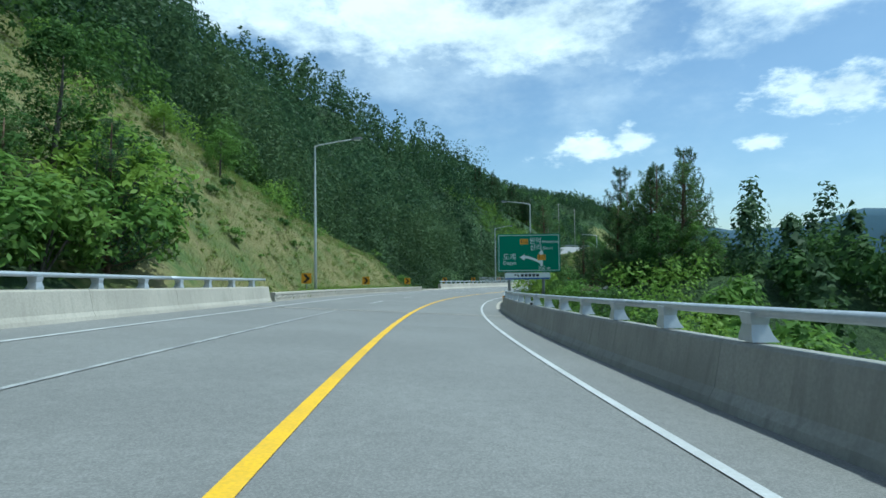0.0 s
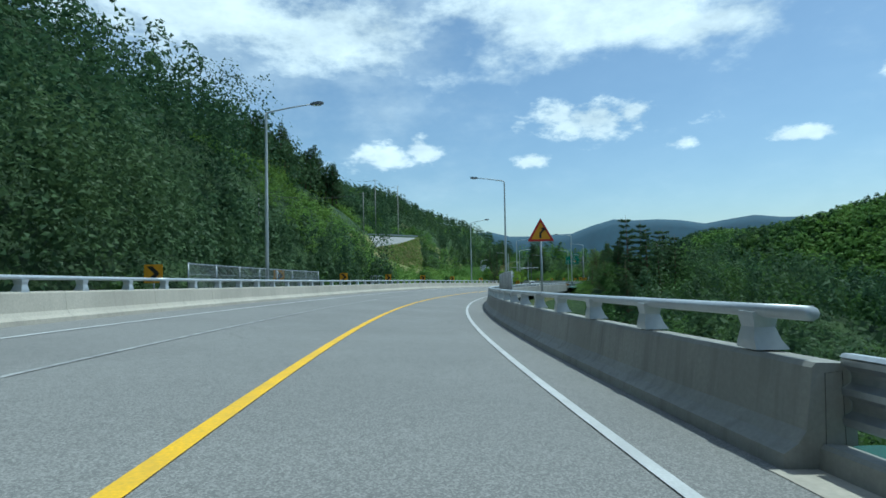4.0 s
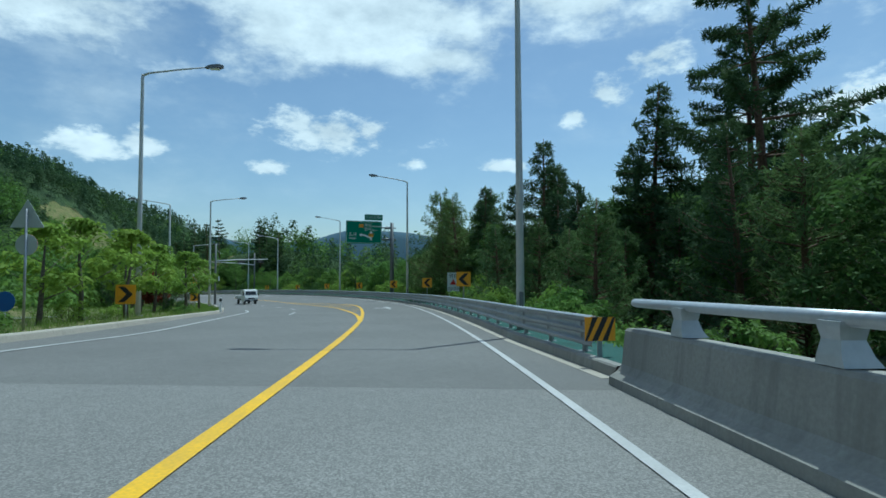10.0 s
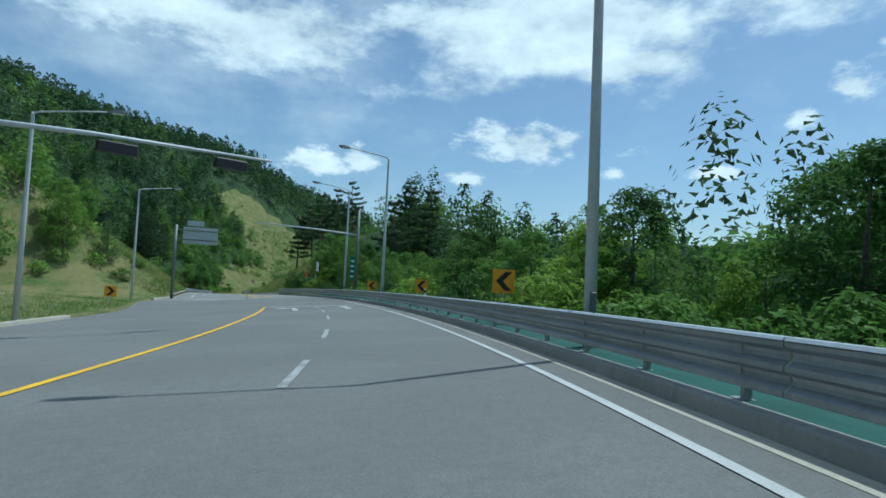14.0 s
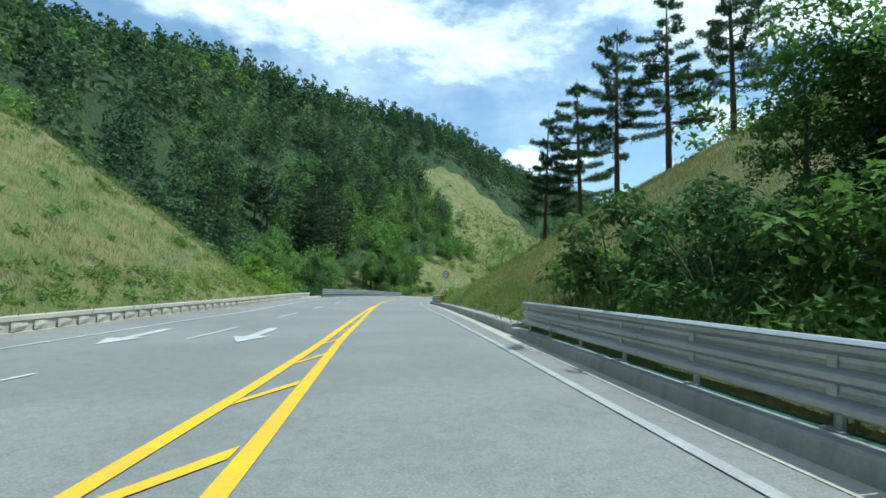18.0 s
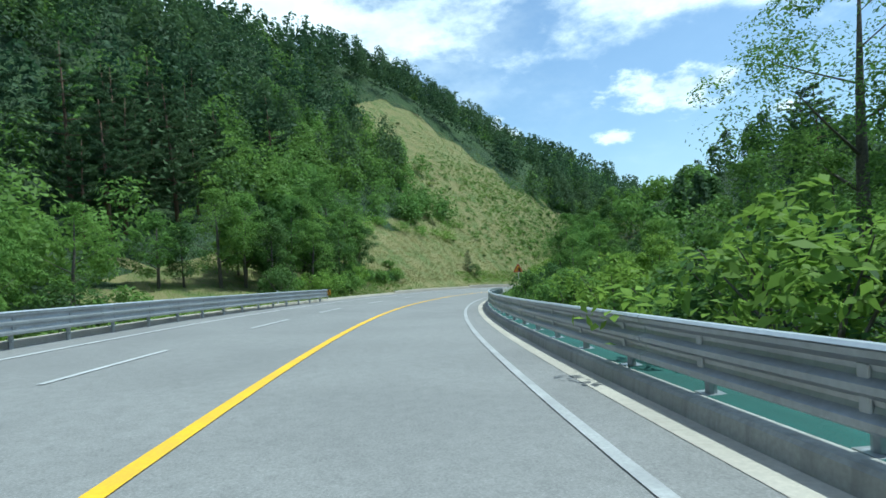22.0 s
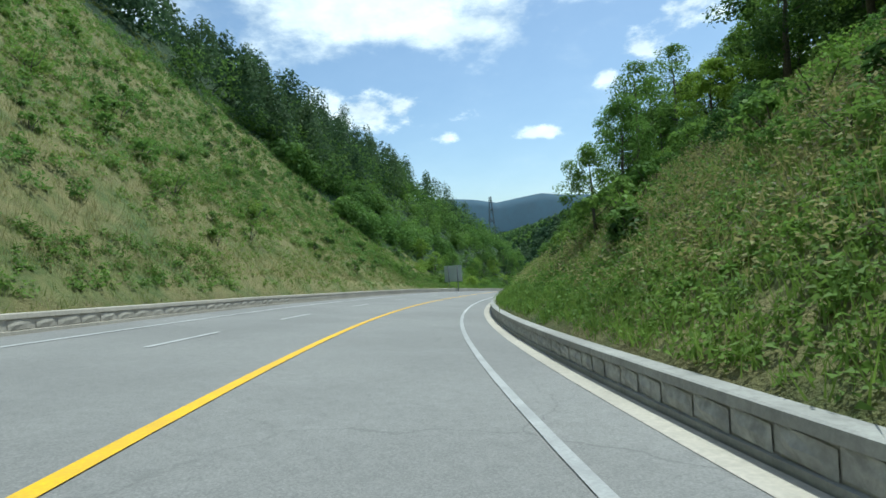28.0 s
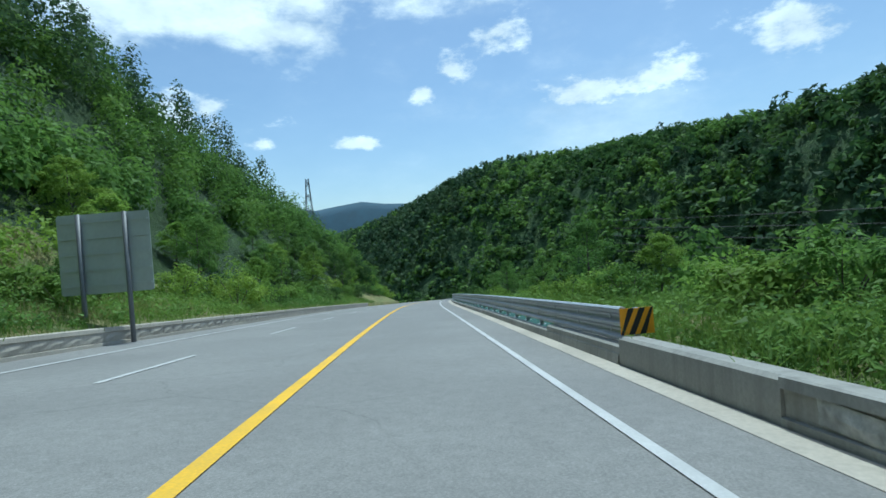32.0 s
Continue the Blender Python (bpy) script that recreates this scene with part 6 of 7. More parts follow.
kind("young", *[pine(h, r, m, 15, "young pine with upright pale shoots", .05, .5, .085, 20, "young_pine", group="young pines") for h, r, m in ((6.2, 2.0, PINE_YOUNG), (7.4, 2.3, PINE), (5.0, 1.8, PINE_YOUNG))])
kind("redpine", *[pine(h, r, PINE, w, "tall red pine with layered open boughs", b, .16, .15, 28, "red_pine", True, "red pines") for h, r, w, b in ((17, 6.4, 11, .17), (14, 4.8, 9, .28), (11.5, 3.6, 8, .34))])
kind("bush", *[bush(h, r, m, 28, 56, .125, lab) for h, r, m, lab in ((1.9, 1.6, LEAF, "leafy green bush beside the road"), (2.5, 1.9, LEAF_BRIGHT, "bright green bush beside the road"), (1.5, 1.4, WEED, "low weedy green bush beside the road"), (2.3, 1.8, LEAF_DARK, "dense dark green roadside bush"))])
kind("shrub", *[bush(h, r, m, 9, 36, .13, lab, "shrub", "slope shrubs") for h, r, m, lab in ((.9, .9, LEAF, "small green shrub on the grass slope"), (1.2, 1.2, WEED, "broad green shrub on the grass slope"), (.7, .7, LEAF_DARK, "small dark shrub on the grass slope"))])
kind("locust", broadleaf(10.5, 3.6, LEAF, 70, 210, .075, "tall feathery locust tree rising over the thicket", "locust_tree", .42))
kind("maple", broadleaf(4.2, 2.0, LEAF_RED, 30, 56, .17, "maroon-leaved maple in a garden bed", "maple_tree", group="maples"))
kind("garden", broadleaf(4.4, 1.7, LEAF_BRIGHT, 26, 52, .16, "slim yellow-green tree on the island", "young_tree", .4, group="island trees"))
LATER = {"oak": [], "pine": [], "bush": [], "deep": []}


def plant(key, s, d, scale=1.0, which=None, sink=.15):
    """A plant of that kind, standing on the ground at a station."""
    pool = KINDS[key]
    i = rng.integers(len(pool)) if which is None else which % len(pool)
    p = at(s, d)
    out = float(outward(np.array([float(s)]), np.array([float(d)]))[0])
    z = ground_at(s, d) if out < 26 else float(ground_z(np.array([p.x]), np.array([p.y]))[0])
    m = pose(p.x, p.y, z - sink, rng.uniform(-3, 3), rng.uniform(-3, 3), rng.uniform(0, 360)) @ Matrix.Diagonal((scale * rng.uniform(.9, 1.12), scale * rng.uniform(.9, 1.12), scale, 1))
    if not pool[i][1]:
        pool[i][0].matrix_basis, pool[i][1] = m, True
        return pool[i][0]
    ob = copy_thing(pool[i][0], Matrix())
    ob.matrix_basis = m
    return ob


def row(key, s0, s1, o0, o1, n, side, sc=(.8, 1.2)):
    """n plants spread over a strip beside the road."""
    for k in range(n):
        s = s0 + (s1 - s0) * (k + rng.uniform(0, 1)) / n
        o = rng.uniform(o0, o1)
        d = float(left_kerb(s)) - .3 - o if side < 0 else float(right_edge(s)) + o
        q = rng.uniform(*sc)
        # darker leaves: shade put into the colour on the right, deeper wood left
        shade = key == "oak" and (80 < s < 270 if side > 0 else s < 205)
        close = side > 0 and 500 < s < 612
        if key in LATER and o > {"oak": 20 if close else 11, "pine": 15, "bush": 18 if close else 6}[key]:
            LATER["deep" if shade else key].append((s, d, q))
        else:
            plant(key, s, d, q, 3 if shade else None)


L_, R_ = -1, 1
# start: bushes and trees below the first bridge, wood over the grass slope
row("bush", 2, 29, 1.5, 6, 16, L_, (1.3, 1.9))
row("oak", 2, 24, 4, 10, 10, L_, (.75, 1.05))
row("young", 8, 24, 2, 7, 4, L_, (.6, .8))
row("oak", -10, 14, 12, 26, 8, L_, (.7, .9))
row("bush", 34, 80, 13, 22, 14, L_, (.9, 1.6))
row("pine", 26, 84, 22, 34, 26, L_, (1.2, 1.6))
row("oak", 30, 84, 16, 28, 16, L_, (.7, 1.0))
plant("oak", 46, -19, .62, 0)
plant("oak", 43, -22, .5, 2)
row("shrub", 34, 76, 3, 12, 12, L_)
row("bush", 74, 100, 1, 8, 10, L_, (.8, 1.3))
row("oak", 84, 200, 6, 22, 34, L_, (.5, .8))
row("bush", 88, 200, 6, 16, 40, L_, (1.0, 1.7))
row("pine", 90, 200, 20, 40, 30, L_, (1.0, 1.3))
# tall pines on the brow over the hillside road
for k in range(20):
    u = (k + rng.uniform(0, 1)) / 20
    bx, by = 46 - 32 * u, 262 - 14 * u + rng.uniform(-3, 3)
    bs, bd = station(np.array([bx]), np.array([by]))
    plant("pine", float(bs[0]), float(bd[0]), rng.uniform(1.05, 1.35))
# right of the first bridge and the bank behind the guardrail
plant("young", 55.5, 8.9, 1.45, 0)
plant("young", 51.5, 14.5, 1.2, 0)
for k in range(8):
    plant("young", 45 + 1.9 * k, rng.uniform(15.5, 21), rng.uniform(1.3, 1.6), k % 2)
for k in range(7):
    plant("oak", 42 + 1.9 * k, rng.uniform(15, 20), rng.uniform(.6, .8), (3, 0)[k % 2])
row("young", 58, 76, 7, 12, 6, R_, (.7, .95))
row("oak", 18, 38, 7, 16, 8, R_, (.4, .55))
row("bush", 40, 80, 2.4, 5, 18, R_, (.5, .9))
row("bush", 14, 46, 2, 6, 16, R_, (.8, 1.2))
row("bush", 18, 50, 6.5, 14, 26, R_, (.9, 1.4))
row("oak", 58, 82, 8, 16, 8, R_, (.6, .9))
row("pine", 50, 90, 14, 34, 10, R_, (.7, 1.0))
row("pine", 82, 150, 16, 45, 30, R_, (.9, 1.2))
row("oak", 88, 190, 10, 30, 26, R_, (.9, 1.2))
row("pine", 150, 205, 14, 40, 24, R_, (.9, 1.15))
row("oak", 190, 212, 4, 12, 8, R_, (.7, 1.0))
for s, d, i, q in ((220, 17.0, 0, 1.05), (214, 21.3, 0, .85), (215.5, 26.6, 1, 1.0), (209, 24, 0, .8), (228, 24, 0, .95), (224.5, 19.5, 0, 1.0), (217, 24, 0, .9), (205, 17, 1, .8)):
    plant("redpine", s, d, q, i)
# wooded edge along the left-hand bend
row("young", 212, 250, 3, 9, 16, R_, (.75, 1.1))
row("oak", 214, 240, 5, 10.8, 9, R_, (.65, 1.0))
# these bend oaks take the darker leaf colour to stand in for shade
for k in range(11):
    plant("oak", 241 + 2.1 * k, 4.75 + rng.uniform(4.5, 9), rng.uniform(.95, 1.2), 3)
for k in range(8):
    plant("pine", 225 + 2.2 * k, rng.uniform(11, 15), rng.uniform(.9, 1.15))
row("pine", 239, 262, 5, 9, 4, R_, (.85, 1.05))
for s_, d_, q_ in ((246.5, 8.6, 1.6), (249.5, 8.2, 1.75), (252.5, 9.2, 1.7), (255.5, 9.8, 1.5), (248, 11.5, 1.8), (258.5, 9.0, 1.2)):
    plant("young", s_, d_, q_, 0 if q_ > 1.55 else 2)
row("bush", 208, 350, 1.6, 4, 60, R_, (.6, 1.1))
row("oak", 262, 350, 4, 9, 44, R_, (.55, .85))
row("oak", 254, 350, 9, 18, 40, R_, (.65, .95))
row("pine", 318, 356, 14, 24, 10, R_, (.8, 1.1))
row("redpine", 340, 362, 12, 22, 6, R_, (.8, 1.0))
# island, junction gardens and the knoll
row("garden", 216, 244, 1.2, 3.6, 9, L_, (.75, 1.0))
row("bush", 206, 246, .8, 3.5, 9, L_, (.3, .5))
row("garden", 250, 296, 3, 9, 10, L_, (.8, 1.15))
row("maple", 256, 266, 4, 6, 3, L_, (.7, .9))
row("young", 256, 300, 4, 12, 9, L_, (.8, 1.2))
row("oak", 264, 300, 10, 22, 16, L_, (.8, 1.1))
row("shrub", 214, 262, 15, 40, 26, L_, (.8, 1.6))
row("bush", 200, 215, 6, 24, 8, L_, (.4, .6))
plant("young", 345, -17.2, .75, 0)
row("oak", 337, 352, 9, 22, 12, L_, (.65, .95))
row("bush", 338, 350, 4, 12, 8, L_, (.6, 1.0))
row("oak", 306, 346, 20, 34, 12, L_, (.8, 1.1))
row("oak", 345, 398, 22, 30, 14, L_, (.75, 1.1))
row("bush", 350, 398, 16, 24, 12, L_, (.8, 1.2))
row("oak", 398, 440, 3, 12, 22, L_, (.7, 1.0))
row("bush", 396, 445, 1.8, 5, 20, L_, (.7, 1.1))
row("oak", 404, 462, 13, 30, 26, L_, (.9, 1.2))
row("oak", 436, 458, 6, 22, 22, L_, (.6, .85))
row("redpine", 461, 487, 20.5, 30, 14, L_, (.75, 1.0))
plant("locust", 434, 14.4, 1.05)
row("redpine", 420, 500, 26, 44, 16, L_, (.8, 1.05))
row("oak", 460, 485, 3.5, 10, 22, L_, (.8, 1.1))
row("bush", 458, 490, 1.2, 4, 24, L_, (.6, 1.1))
row("oak", 484, 536, 13, 30, 70, L_, (.65, .95))
row("oak", 496, 546, 26, 50, 80, L_, (.7, 1.0))
row("bush", 484, 540, 9, 14, 24, L_, (.7, 1.2))
plant("young", 519, -10.6, .55, 1)
plant("bush", 520, -9.8, 1.0, 3)
# right: cut slope, then thicket
for s, d, i, q in ((392.6, 14.0, 1, .9), (391.5, 17, 1, 1.0), (385, 17.5, 1, .95), (381, 19.5, 1, .9), (398, 22, 2, .8), (376, 21, 1, .9), (402, 27, 1, .8)):
    plant("redpine", s, d, q, i)
for k in range(9):
    plant("oak", 346.5 + 1.1 * k, 4.75 + rng.uniform(5, 11), rng.uniform(.75, .95), (0, 3, 1)[k % 3])
row("oak", 347, 356, 3.5, 6.5, 8, R_, (.5, .68))
row("bush", 346, 359, 1.2, 3.5, 9, R_, (.8, 1.2))
row("bush", 396, 472, 2.2, 5, 34, R_, (.7, 1.1))
row("oak", 402, 476, 5, 10.8, 30, R_, (.42, .62))
row("oak", 404, 500, 12, 26, 40, R_, (.5, .75))
row("oak", 497, 515, 5, 10.8, 9, R_, (.65, .9))
plant("oak", 551, 8.8, .55, 0)
plant("oak", 553.5, 10.5, .62, 1)
plant("oak", 556, 12.0, .7, 4)
for s, d, i in ((405, 14.5, 0), (408, 17, 2), (410.5, 13.5, 1), (412, 18, 0)):
    plant("oak", s, d, .75, i)
row("redpine", 470, 500, 22, 34, 3, R_, (.55, .7))
row("oak", 476, 506, 4, 10.8, 14, R_, (.5, .75))
row("bush", 474, 500, 2, 5, 10, R_, (.6, 1.0))
row("shrub", 486, 606, .8, 9, 110, R_, (.7, 1.3))
row("bush", 505, 600, 8, 17, 34, R_, (.5, .85))
row("oak", 508, 545, 11.5, 22, 22, R_, (.35, .55))
row("bush", 536, 612, 1.2, 7, 18, R_, (.35, .6))
row("bush", 540, 604, 6, 12, 18, R_, (.5, .8))
row("bush", 590, 616, 1.5, 7, 22, R_, (.6, 1.0))
row("oak", 590, 600, 6, 9.5, 5, R_, (.5, .66))
row("oak", 546, 600, 12, 19, 30, R_, (.75, 1.1))
row("oak", 600, 612, 4, 9, 4, R_, (.3, .4))
row("bush", 612, 700, 2.2, 9, 30, R_, (.5, .9))
row("oak", 625, 720, 8, 22, 18, R_, (.6, .9))
# left: the great cut slope and the wood that closes it
row("shrub", 560, 612, 2, 26, 96, L_, (.7, 1.5))
row("shrub", 520, 560, 3, 44, 36, L_, (.5, 1.1))
row("bush", 622, 680, 2, 9, 28, L_, (.7, 1.2))
row("shrub", 604, 628, 2, 18, 40, L_, (.7, 1.3))
row("oak", 608, 636, 20, 30, 26, L_, (.5, .85))
row("oak", 612, 646, 12, 22, 26, L_, (.5, .8))
row("pine", 604, 650, 20, 30, 18, L_, (.9, 1.2))
row("oak", 632, 700, 6, 18, 44, L_, (.5, .85))
row("oak", 636, 720, 14, 30, 44, L_, (.7, 1.0))
row("pine", 612, 720, 24, 36, 26, L_, (.9, 1.2))
row("oak", 700, 778, 5, 22, 56, L_, (.6, .95))
row("bush", 690, 778, 2, 6, 30, L_, (.7, 1.2))
for key, pool in KINDS.items():
    for p, used in pool:
        if not used:
            for o in (*p.children_recursive, p):
                bpy.data.objects.remove(o)


# ---- far woods: real crowns, joined ----
def far_tree_cards(kind_, n):
    """Places and normals of the sprays of one far crown, unit height 1, unit radius 1: clumps with a lit top and a shaded foot."""
    clumps = max(5, n // 9)
    z = (np.arange(clumps) + rng.uniform(0, 1, clumps)) / clumps
    a = np.arange(clumps) * 2.4 + rng.uniform(-.4, .4, clumps)
    if kind_ == "pine":
        r, z, cr = (1 - z ** 1.7) * .66 + .02, .18 + .76 * z, .46 - .2 * z
        flat = .13
    else:
        r, z, cr = np.sin(np.pi * np.clip(z * .8 + .16, 0, 1)) ** .6 * .62, .2 + .68 * z, np.full(clumps, .4)
        flat = .14
    k = np.arange(n) % clumps
    dirs = unit(rng.normal(0, 1, (n, 3)) + np.array([0, 0, .3]))
    p = np.stack([r * np.cos(a), r * np.sin(a), z], 1)[k] + dirs * cr[k][:, None] * np.array([1, 1, flat / .4])
    nm = dirs * .9 + np.stack([np.cos(a), np.sin(a), np.full(clumps, 1.1)], 1)[k] * .5
    return p, nm


def forest(name, kind_, pts, hgt, rad, cards, size, leaf, label):
    if not len(pts):
        return
    vs = []
    templates = [far_tree_cards(kind_, cards) for _ in range(10)]
    pick = rng.integers(0, 10, len(pts))
    for t in range(10):
        sel = np.where(pick == t)[0]
        if not len(sel):
            continue
        p, nm = templates[t]
        q = p[None] * np.stack([rad[sel], rad[sel], hgt[sel]], 1)[:, None, :] + pts[sel][:, None, :]
        q = q.reshape(-1, 3) + rng.normal(0, .1, (len(sel) * cards, 3))
        vs.append(leaves(q, np.tile(nm, (len(sel), 1)), size, 1.4, spread=.24, k=3))
    ob = quads(name, np.concatenate(vs), leaf, k=3)
    tagged(ob, label, "forest", kind="stuff")


def scatter(n, x0, x1, y0, y1):
    x, y = rng.uniform(x0, x1, n), rng.uniform(y0, y1, n)
    s, d = station(x, y)
    out = outward(s, d)
    return x, y, s, d, out


fx_, fy_, fs_, fd_, fo_ = scatter(46000, -330, 620, -60, 900)
wood = np.where(fd_ < 0, wooded(fs_, fo_, -1), wooded(fs_, fo_, 1))
lim = np.where(fd_ < 0, 230, 170)
near_edge = np.where(fd_ < 0, 20, 16)
keep = wood & (fo_ > near_edge) & (fo_ < lim) & (fs_ > -40) & (fs_ < 1000)
hill_clear = (fs_ > 226) & (fs_ < 290) & (fd_ < -34) & (fd_ > -86)
hill_clear |= (fs_ > 196) & (fs_ < 250) & (fd_ < -26) & (fd_ > -64)
hill_clear &= (spur_side(fx_, fy_) > -1) | (fx_ > 45)
keep &= ~hill_clear
dens = np.interp(fo_, (20, 60, 120, 230), (1.0, .8, .55, .38)) * np.where(fs_ > 720, .5, 1)
keep &= rng.uniform(0, 1, len(fx_)) < dens
px, py, ps, pd, po = fx_[keep], fy_[keep], fs_[keep], fd_[keep], fo_[keep]
pz = ground_z(px, py) - .3
blend_ = np.clip((po - 30) / 28, 0, 1)
pz = np.where(po < 58, np.maximum(pz, relief(px, py, (ps, pd)) * (1 - blend_) + (pz - .5 * blend_) * blend_ - .2), pz)
pts = np.stack([px, py, pz], 1)
belt = np.sin(px * .021 + 1) * np.cos(py * .017) + .35 * np.sin(px * .07 + py * .05)
conifer = np.where(pd < 0, np.interp(po, (20, 40, 90), (.5, .8, .85)) + .7 * ((ps < 232) | ((ps < 290) & (spur_side(px, py) < 2))) - .18 * (ps > 330), .4) + .35 * belt > rng.uniform(0, 1, len(px))
far = po > 75
u = rng.uniform(.75, 1.25, len(px)) * np.where((pd < 0) & (ps < 205), np.interp(po, (20, 40, 130, 180), (1.3, 1.8, 1.6, 1.1)), 1) * np.where((pd > 0) & (ps < 95), .5, 1) * np.where((pd > 0) & (ps > 395), .55, 1) * np.where((pd < 0) & (ps > 150) & (ps < 232) & (po < 60) & (spur_side(px, py) > 0), .4, 1) * np.where((spur_side(px, py) < 1) & (spur_side(px, py) > -40) & (py > 225) & (py < 268), 1.15, 1)
mid_ = (po > 34) & (po <= 75)
nigh = po <= 34
for nm, sel, cards, size in (("near", nigh, 280, .4), ("middle", mid_, 140, .62), ("far", far, 64, 1.0)):
    a = conifer & sel
    forest("pine_forest", "pine", pts[a], 11.5 * u[a], 3.3 * u[a], cards, size, PINE, "dense dark pine wood on the hillside")
    b = ~conifer & sel
    # up to station 270 the right-hand leaves carry shade as darker colour
    k = (rng.uniform(0, 1, len(px)) < .35) | ((pd > 0) & (ps < 270)) | ((pd < 0) & (ps < 270))
    forest("leafy_forest", "leaf", pts[b & k], 8.0 * u[b & k], 3.3 * u[b & k], cards, size * .95, LEAF_DARK, "dense leafy wood on the hillside, deep green also for shade")
    forest("leafy_forest", "leaf", pts[b & ~k], 7.5 * u[b & ~k], 3.3 * u[b & ~k], cards, size * .95, LEAF, "dense green leafy wood on the hillside")
# the deep list keeps the darker leaf colour, on the right for shade
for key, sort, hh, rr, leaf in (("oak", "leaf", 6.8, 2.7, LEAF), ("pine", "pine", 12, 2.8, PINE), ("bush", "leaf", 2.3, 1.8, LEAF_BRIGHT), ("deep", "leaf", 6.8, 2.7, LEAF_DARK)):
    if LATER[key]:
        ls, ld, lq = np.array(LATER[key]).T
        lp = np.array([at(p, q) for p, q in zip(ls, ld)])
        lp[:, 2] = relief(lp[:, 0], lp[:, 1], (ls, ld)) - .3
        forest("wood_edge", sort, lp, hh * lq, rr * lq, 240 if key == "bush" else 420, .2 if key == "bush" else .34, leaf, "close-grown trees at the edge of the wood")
# scrub round the hillside road
bx_, by_, bs_, bd_, bo_ = scatter(9000, -20, 140, 170, 330)
hp = np.array([(p.x + q.x, p.y + q.y) for p, q in zip(hv[0::2], hv[1::2])]) / 2
clear = np.min(np.hypot(bx_[:, None] - hp[:, 0], by_[:, None] - hp[:, 1]), 1)
scrub = (bs_ > 192) & (bs_ < 296) & (bd_ < -24) & (bd_ > -92) & (clear > 9.5) & ~((clear < 20) & (by_ < 246) & (bx_ > 50))
bx_, by_ = bx_[scrub], by_[scrub]
bp_ = np.stack([bx_, by_, ground_z(bx_, by_) - .3], 1)
bu_ = rng.uniform(.6, 1.4, len(bx_)) * np.where((rng.uniform(0, 1, len(bx_)) < .15) & (bx_ < 50), 2.0, 1)
half = rng.uniform(0, 1, len(bx_)) < .5
for sel, leaf in ((half, LEAF), (~half, WEED)):
    forest("scrub", "leaf", bp_[sel], 1.9 * bu_[sel], 1.7 * bu_[sel], 60, .34, leaf, "low green scrub on the hillside by the road")
# weeds and dry grass on the bank under the hillside road
for n, leaf, label in ((2600, STRAW, "dry grass on the bank of the hillside road"), (1800, WEED, "green weeds on the bank of the hillside road"), (900, LEAF, "low bushes on the bank of the hillside road")):
    i, k = rng.integers(0, 25, n), rng.integers(0, 4, n)
    a_, b_ = np.array(bv)[i * 5 + k], np.array(bv)[(i + 1) * 5 + k + 1]
    f_ = rng.uniform(0, 1, (n, 2))
    base_ = np.stack([a_[:, 0] + (b_ - a_)[:, 0] * f_[:, 0], a_[:, 1] + (b_ - a_)[:, 1] * f_[:, 1], a_[:, 2] + (b_ - a_)[:, 2] * f_[:, 1]], 1)
    base_ = np.repeat(base_, 14, 0)
    dirs_ = rng.normal(0, 1, base_.shape)
    dirs_[:, 2] = np.abs(dirs_[:, 2])
    tagged(quads("bank_brush", leaves(base_ + unit(dirs_) * np.array([.5, .5, .6]), dirs_, .22, k=3), leaf, k=3), label, "brush", kind="stuff")
# the far side of the valley
qx, qy = np.concatenate([rng.uniform(340, 1000, 16000), rng.uniform(330, 1500, 2500), rng.uniform(300, 720, 7000)]), np.concatenate([rng.uniform(330, 1130, 16000), rng.uniform(-150, 1500, 2500), rng.uniform(40, 480, 7000)])
qs, qd = station(qx, qy)
sel = (outward(qs, qd) > np.where(qs > 380, 90, 160)) & (qd > 0)
qx, qy = qx[sel], qy[sel]
qp = np.stack([qx, qy, ground_z(qx, qy) - .5], 1)
u = rng.uniform(.8, 1.25, len(qx))
cf = np.sin(qx * .012) * np.cos(qy * .015 + 1) + rng.normal(0, .4, len(qx)) > .3
forest("valley_forest", "pine", qp[cf], 11 * u[cf], 4.2 * u[cf], 36, 1.9, PINE, "distant dark pine wood across the valley")
pale = ~cf & (np.sin(qx * .031 + 2) * np.cos(qy * .027) + rng.normal(0, .35, len(qx)) > -.05)
for sel, leaf in ((~cf & ~pale, LEAF_DARK), (pale, LEAF)):
    forest("valley_forest", "leaf", qp[sel], 8.5 * u[sel], 5.2 * u[sel], 36, 1.9, leaf, "distant green wood across the valley")


